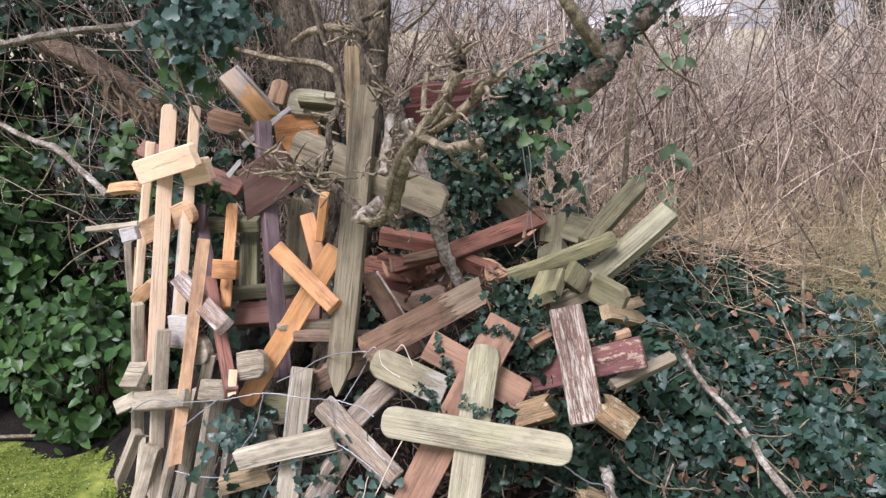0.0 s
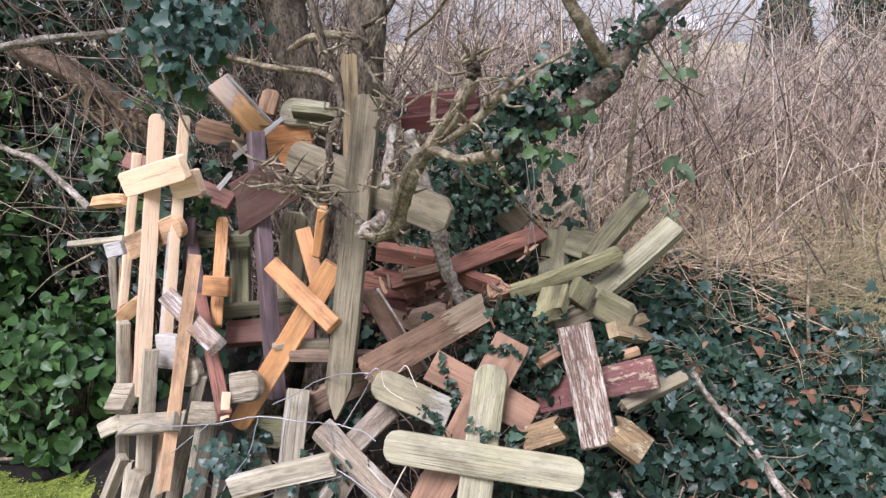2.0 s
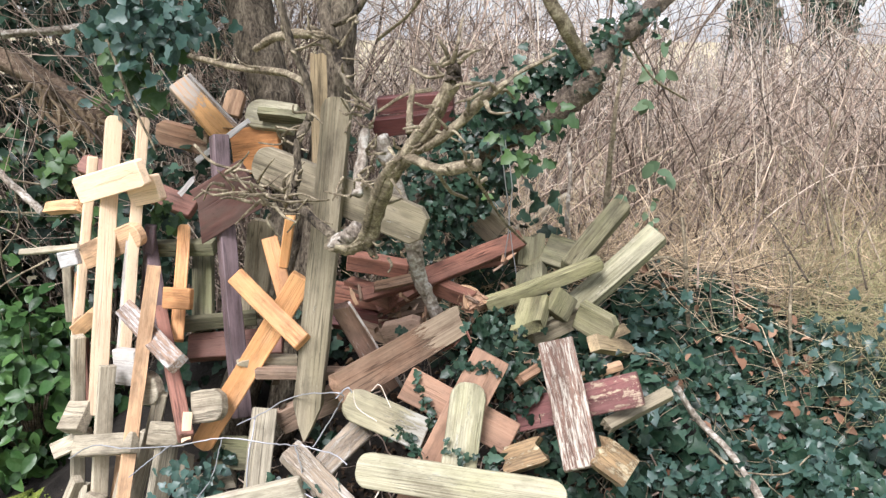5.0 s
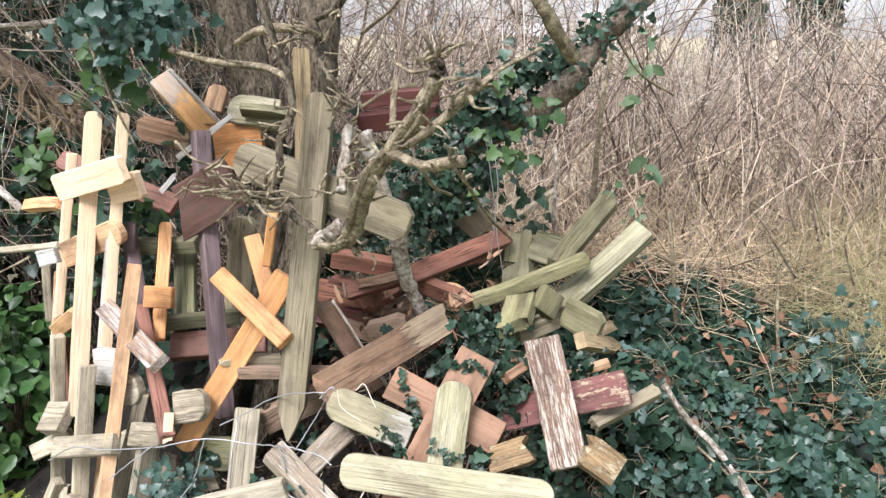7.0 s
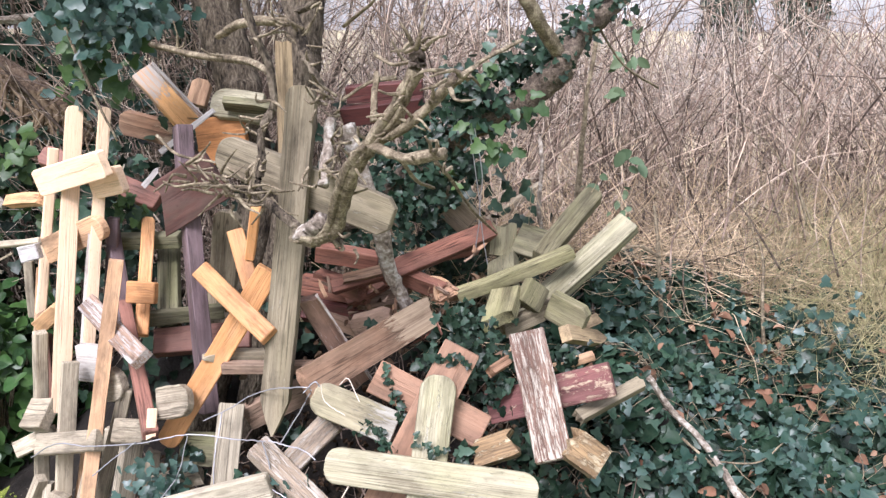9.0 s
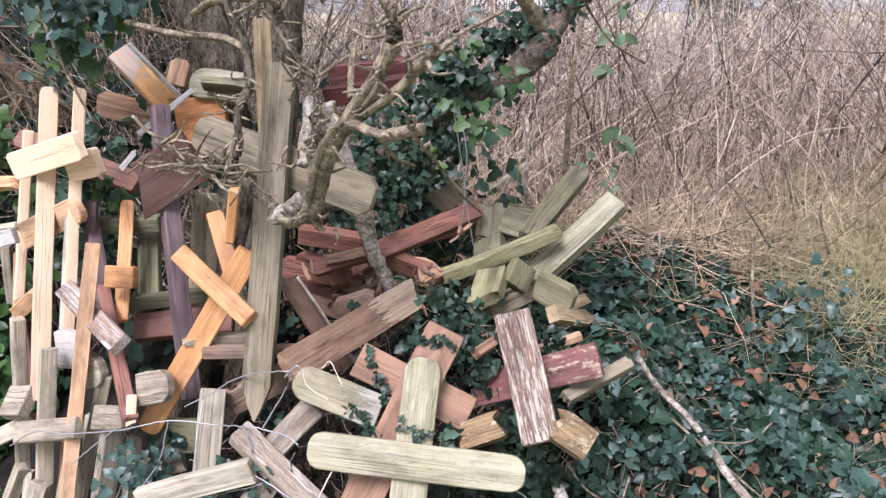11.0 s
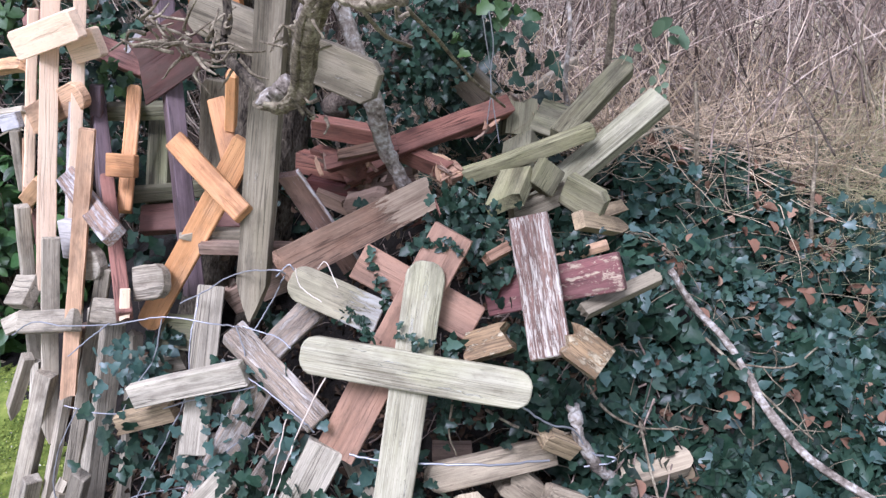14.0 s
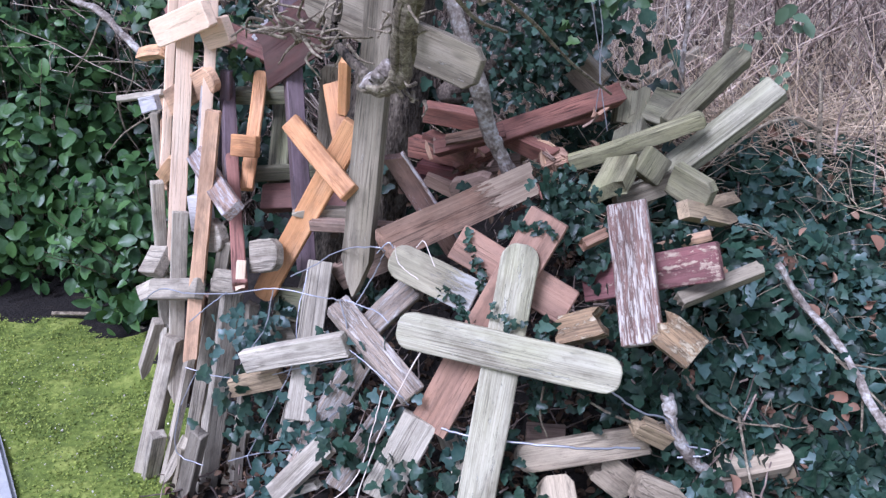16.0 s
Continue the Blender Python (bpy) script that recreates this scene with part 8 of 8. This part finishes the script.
def tall_grass():
    """Long fine grass gone to straw at the edge of the thicket."""
    rng = np.random.default_rng(23)
    N = 5600
    c = np.array([(1.75, 3.25), (1.95, 3.4), (2.2, 3.5), (2.4, 3.7), (2.1, 3.75), (2.6, 4.2), (2.9, 4.7), (3.1, 5.1), (2.3, 4.2), (1.85, 3.1), (2.05, 3.2), (1.7, 3.05), (1.65, 3.2), (2.0, 3.0)])
    k = rng.integers(0, len(c), N)
    xy = c[k] + rng.normal(0, 0.19, (N, 2))
    base = np.stack([xy[:, 0], xy[:, 1], ground_z(xy[:, 0], xy[:, 1]) - 0.01], -1)
    aim = np.stack([rng.normal(0, 0.4, N), rng.normal(0, 0.35, N), np.ones(N)], -1)
    K = 8
    h = rng.uniform(0.2, 0.78, N)
    p = sinuous(base, aim, h, K, 0.1, rng)
    t = np.linspace(0, 1, K)[None]
    lay = rng.normal(0, 0.5, (N, 2))
    p[:, :, 0] += lay[:, :1] * h[:, None] * t ** 2
    p[:, :, 1] += 0.6 * lay[:, 1:] * h[:, None] * t ** 2
    p[:, :, 2] -= 0.55 * h[:, None] * t ** 2.5 * np.abs(lay).sum(1)[:, None]
    p[:, :, 2] = np.maximum(p[:, :, 2], ground_z(p[:, :, 0], p[:, :, 1]) + 0.005)
    v, f = tubes(p, 0.0015 * rng.uniform(0.6, 1.3, (N, 1)) * (1.1 - t), 3)
    tagged(array_mesh("tall_grass", v, f, "straw"), "yellow-green tussocks of long grass", "grass", kind="stuff")


tall_grass()


def dead_leaves():
    rng = np.random.default_rng(25)
    N = 360
    x, y = np.where(rng.uniform(0, 1, N) < 0.5, rng.normal(1.2, 0.22, N), rng.uniform(0.3, 2.2, N)), rng.uniform(1.95, 3.2, N)
    z = ground_z(x, y) + rng.uniform(0.06, 0.15, N)
    nrm = np.tile([0.0, -0.6, 0.8], (N, 1))
    tagged(leaves("dead_leaves", np.stack([x, y, z], -1), nrm, rng.uniform(0.022, 0.055, N), OVAL, "brown_leaf", rng, 0.7, 0.2, 0.6), "curled brown dead leaves on the ivy", "leaf litter", kind="stuff")


dead_leaves()


def heap_litter():
    """Broken twigs and crumbled leaves on the soil under the heap."""
    rng = np.random.default_rng(27)
    N = 5200
    x, y = rng.uniform(-0.85, 0.75, N), rng.uniform(1.7, 3.0, N)
    z = ground_z(x, y) + rng.uniform(0.004, 0.06, N)
    tagged(leaves("leaf_litter", np.stack([x, y, z], -1), np.tile([0.0, -0.3, 1.0], (N, 1)), rng.uniform(0.008, 0.032, N), OVAL, "deadleaf", rng, 0.8, 0.0, 0.8), "crumbled brown leaf litter under the heap, darkened for shade", "leaf litter", kind="stuff")
    M = 520
    t = np.linspace(0, 1, 6)[None]
    a = rng.uniform(0, 6.28, (M, 1))
    L = rng.uniform(0.03, 0.22, (M, 1))
    sx, sy = rng.uniform(-0.85, 0.75, (M, 1)), rng.uniform(1.75, 3.0, (M, 1))
    p = np.zeros((M, 6, 3))
    p[:, :, 0] = sx + np.cos(a) * L * t + np.cumsum(rng.normal(0, 0.004, (M, 6)), 1)
    p[:, :, 1] = sy + np.sin(a) * L * t + np.cumsum(rng.normal(0, 0.004, (M, 6)), 1)
    p[:, :, 2] = ground_z(p[:, :, 0], p[:, :, 1]) + 0.01 + rng.uniform(0, 0.10, (M, 1)) + rng.normal(0, 0.05, (M, 1)) * (t - 0.5)
    v, f = tubes(p, rng.uniform(0.0009, 0.003, (M, 1)) * (1.2 - 0.6 * t), 5)
    tagged(array_mesh("twig_litter", v, f, "brush"), "dry broken twigs scattered through the heap", "twigs", kind="stuff")


heap_litter()
thicket()
far_hedge()
undergrowth()


def ivy_hedge():
    """The ivy-clad hedge behind the stack of crosses and the lawn."""
    rng = np.random.default_rng(31)
    N = 20000
    x = rng.uniform(-4.2, -0.75, N)
    z = 3.6 * rng.uniform(0.03, 1, N)
    y = 4.3 + 0.2 * np.sin(x * 3.1) + 0.15 * np.sin(z * 4 + x) + rng.uniform(0, 0.5, N) + 0.15 * step(-1.4, -0.6, x)
    keep = rng.uniform(0, 1, N) < np.where(x > -1.3, 0.5 + 0.5 * (z > 1.6), 1.0)
    x, y, z = x[keep], y[keep], z[keep]
    nrm = np.tile([0.15, -1.0, 0.35], (len(x), 1))
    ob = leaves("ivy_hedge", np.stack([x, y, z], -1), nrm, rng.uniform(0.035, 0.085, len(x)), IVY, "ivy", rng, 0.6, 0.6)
    tagged(ob, "dense dark ivy hedge behind the stack, deepened for shade", "hedge", kind="stuff")
    # the stems that carry it
    M = 260
    bx = rng.uniform(-4.0, -0.6, M)
    t = np.linspace(0, 1, 9)[None]
    p = np.zeros((M, 9, 3))
    p[:, :, 0] = bx[:, None] + rng.normal(0, 0.5, (M, 1)) * t + np.cumsum(rng.normal(0, 0.03, (M, 9)), 1)
    p[:, :, 1] = 4.25 + rng.uniform(-0.2, 0.5, (M, 1)) + np.cumsum(rng.normal(0, 0.02, (M, 9)), 1)
    p[:, :, 2] = rng.uniform(0.4, 2.7, (M, 1)) * t
    v, f = tubes(p, rng.uniform(0.003, 0.012, (M, 1)) * (1 - 0.6 * t), 4)
    ob = array_mesh("hedge_stems", v, f, "darkbark")
    tagged(ob, "dark bare stems inside the hedge", "hedge", kind="stuff")


ivy_hedge()


def unseen_canopy():
    """The old tree's ivy top carried on unseen, added to shade the heap."""
    rng = np.random.default_rng(33)
    C = 260
    c = np.stack([rng.normal(-0.75, 0.85, C), rng.normal(3.2, 0.5, C), 2.3 + np.abs(rng.normal(0.55, 0.5, C))], -1)
    c = c[(c[:, 2] > 2.0) & (c[:, 1] > 2.9) & (c[:, 0] < -0.75)]
    at = np.repeat(c, 16, 0) + rng.normal(0, 0.1, (len(c) * 16, 3))
    at = at[at[:, 2] > 1.98]
    ob = leaves("ivy_crown", at, np.tile([0.0, -0.7, 0.7], (len(at), 1)), rng.uniform(0.04, 0.08, len(at)), IVY, "ivy", rng, 0.7, 0.5)
    under(ob, tree)
    for k in range(7):
        a = rng.uniform(-1.0, 0.9)
        limb("limb", [(-0.7 + 0.1 * k, 3.1, 1.8), (-0.7 + a * 0.6, 3.0 + rng.normal(0, 0.3), 2.4), (-0.7 + a * 1.4, 3.0 + rng.normal(0, 0.4), 2.9)], 0.04, 0.015, "bark", tree)


unseen_canopy()


def laurel(place, width, height, count, seed):
    """A low evergreen shrub: stems and a crown of oval leaves."""
    rng = np.random.default_rng(seed)
    e = empty("evergreen_shrub", place, "glossy green evergreen shrub beside the lawn", "shrub")
    M = 60
    t = np.linspace(0, 1, 7)[None]
    tipx, tipy, tipz = rng.normal(0, width * 0.32, M), rng.normal(0, 0.22, M), rng.uniform(0.3, 1.0, M) * height
    p = np.zeros((M, 7, 3))
    p[:, :, 0] = place[0] + tipx[:, None] * t
    p[:, :, 1] = place[1] + tipy[:, None] * t
    p[:, :, 2] = place[2] + tipz[:, None] * t ** 0.8
    v, f = tubes(p, rng.uniform(0.003, 0.007, (M, 1)) * (1.2 - t), 4)
    tagged(under(array_mesh("stem", v, f, "twigbark"), e), kind="stuff")
    # clumps of leaves
    C = count // 12
    tight = 0.042
    th, ph = rng.uniform(0, 2 * np.pi, C), np.arccos(rng.uniform(-0.9, 1, C))
    rad = rng.uniform(0.72, 1.05, C) * (1 + 0.12 * np.sin(3 * th) * np.sin(4 * ph))
    d = np.stack([np.sin(ph) * np.cos(th), np.sin(ph) * np.sin(th), np.cos(ph)], -1)
    c = np.array(place) + np.array([0, 0, height * 0.48]) + d * rad[:, None] * np.array([width / 2, 0.36, height * 0.52])
    at = np.repeat(c, 12, 0) + rng.normal(0, tight, (C * 12, 3))
    nrm = np.repeat(d, 12, 0) + np.array([0.1, -0.45, 0.35])
    at[:, 2] = np.maximum(at[:, 2], place[2] + 0.04)
    under(leaves("crown", at, nrm, rng.uniform(0.038, 0.082, len(at)), OVAL, "laurel", rng, 0.7, 0.25, 0.16), e)
    return e


laurel((-2.12, 3.80, 0.0), 0.95, 1.15, 3600, 41)
laurel((-1.42, 3.52, 0.0), 0.58, 0.62, 1600, 43)
laurel((-2.45, 4.20, 0.0), 1.3, 1.75, 3600, 42)


# ---- the distance ----
def far_tree(place, height, spread, seed, label):
    rng = np.random.default_rng(seed)
    e = empty("ivy_clad_tree", place, label, "tree", "far trees")
    x, y, z = place
    limb("trunk", [(x, y, z), (x + 0.1, y, z + height * 0.4), (x - 0.1, y, z + height)], 0.28, 0.12, "darkbark", e)
    for k in range(14):
        h = height * rng.uniform(0.2, 0.9)
        a = rng.uniform(0.5, 1.5) * rng.choice([-1, 1])
        drop = rng.uniform(-0.5, 0.9)
        limb("limb", [(x, y, z + h), (x + spread * 1.1 * a, y + rng.normal(0, 0.4), z + h + 0.35), (x + spread * 2.4 * a, y, z + h + drop)], 0.045, 0.012, "darkbark", e, 6)
    N = 6500
    zz = rng.uniform(0, 1, N)
    rad = spread * (0.45 + 0.35 * np.sin(zz * 9 + seed) ** 2) * rng.uniform(0.5, 1.05, N)
    th = rng.uniform(0, 2 * np.pi, N)
    at = np.stack([x + rad * np.cos(th), y + rad * np.sin(th), z + 0.3 + zz * height], -1)
    nrm = np.stack([np.cos(th), np.sin(th) - 0.3, np.full(N, 0.3)], -1)
    under(leaves("ivy_crown", at, nrm, rng.uniform(0.07, 0.15, N), IVY, "ivy", rng, 0.6, 0.5), e)


far_tree((4.88, 12.5, 0.55), 6.5, 0.48, 51, "ivy-clad tree beyond the thicket")
far_tree((6.2, 13.0, 0.55), 6.5, 0.72, 52, "broad ivy-clad tree beyond the thicket")


def house(place, w, d, h, seed):
    x, y, z = place
    e = empty("house", place, "low pale house with a grey roof in the distance", "house", "far houses")
    bm = bmesh.new()
    bmesh.ops.create_cube(bm, size=1, matrix=Matrix.LocRotScale((x, y, z + h / 2), None, (w, d, h)))
    part("wall", bm, "wall_white", e)
    bm = bmesh.new()
    o = 0.4
    vs = [bm.verts.new(q) for q in ((x - w / 2 - o, y - d / 2 - o, z + h + 0.02), (x + w / 2 + o, y - d / 2 - o, z + h + 0.02), (x + w / 2 + o, y + d / 2 + o, z + h + 0.02), (x - w / 2 - o, y + d / 2 + o, z + h + 0.02), (x - w / 2, y, z + h * 1.6), (x + w / 2, y, z + h * 1.6))]
    for q in ((0, 1, 5, 4), (2, 3, 4, 5), (1, 2, 5), (3, 0, 4), (3, 2, 1, 0)):
        bm.faces.new([vs[i] for i in q])
    part("roof", bm, "roof_skylit", e)
    for k in range(3):
        bm = bmesh.new()
        bmesh.ops.create_cube(bm, size=1, matrix=Matrix.LocRotScale((x + (k - 1) * w * 0.3, y - d / 2 - 0.02, z + h * 0.55), None, (1.2, 0.1, 1.2)))
        part("window", bm, "window_dark", e)


house((12.4, 75.0, 0.0), 6.0, 6, 1.6, 1)
house((20.6, 78.0, 0.3), 5.5, 6, 2.2, 2)
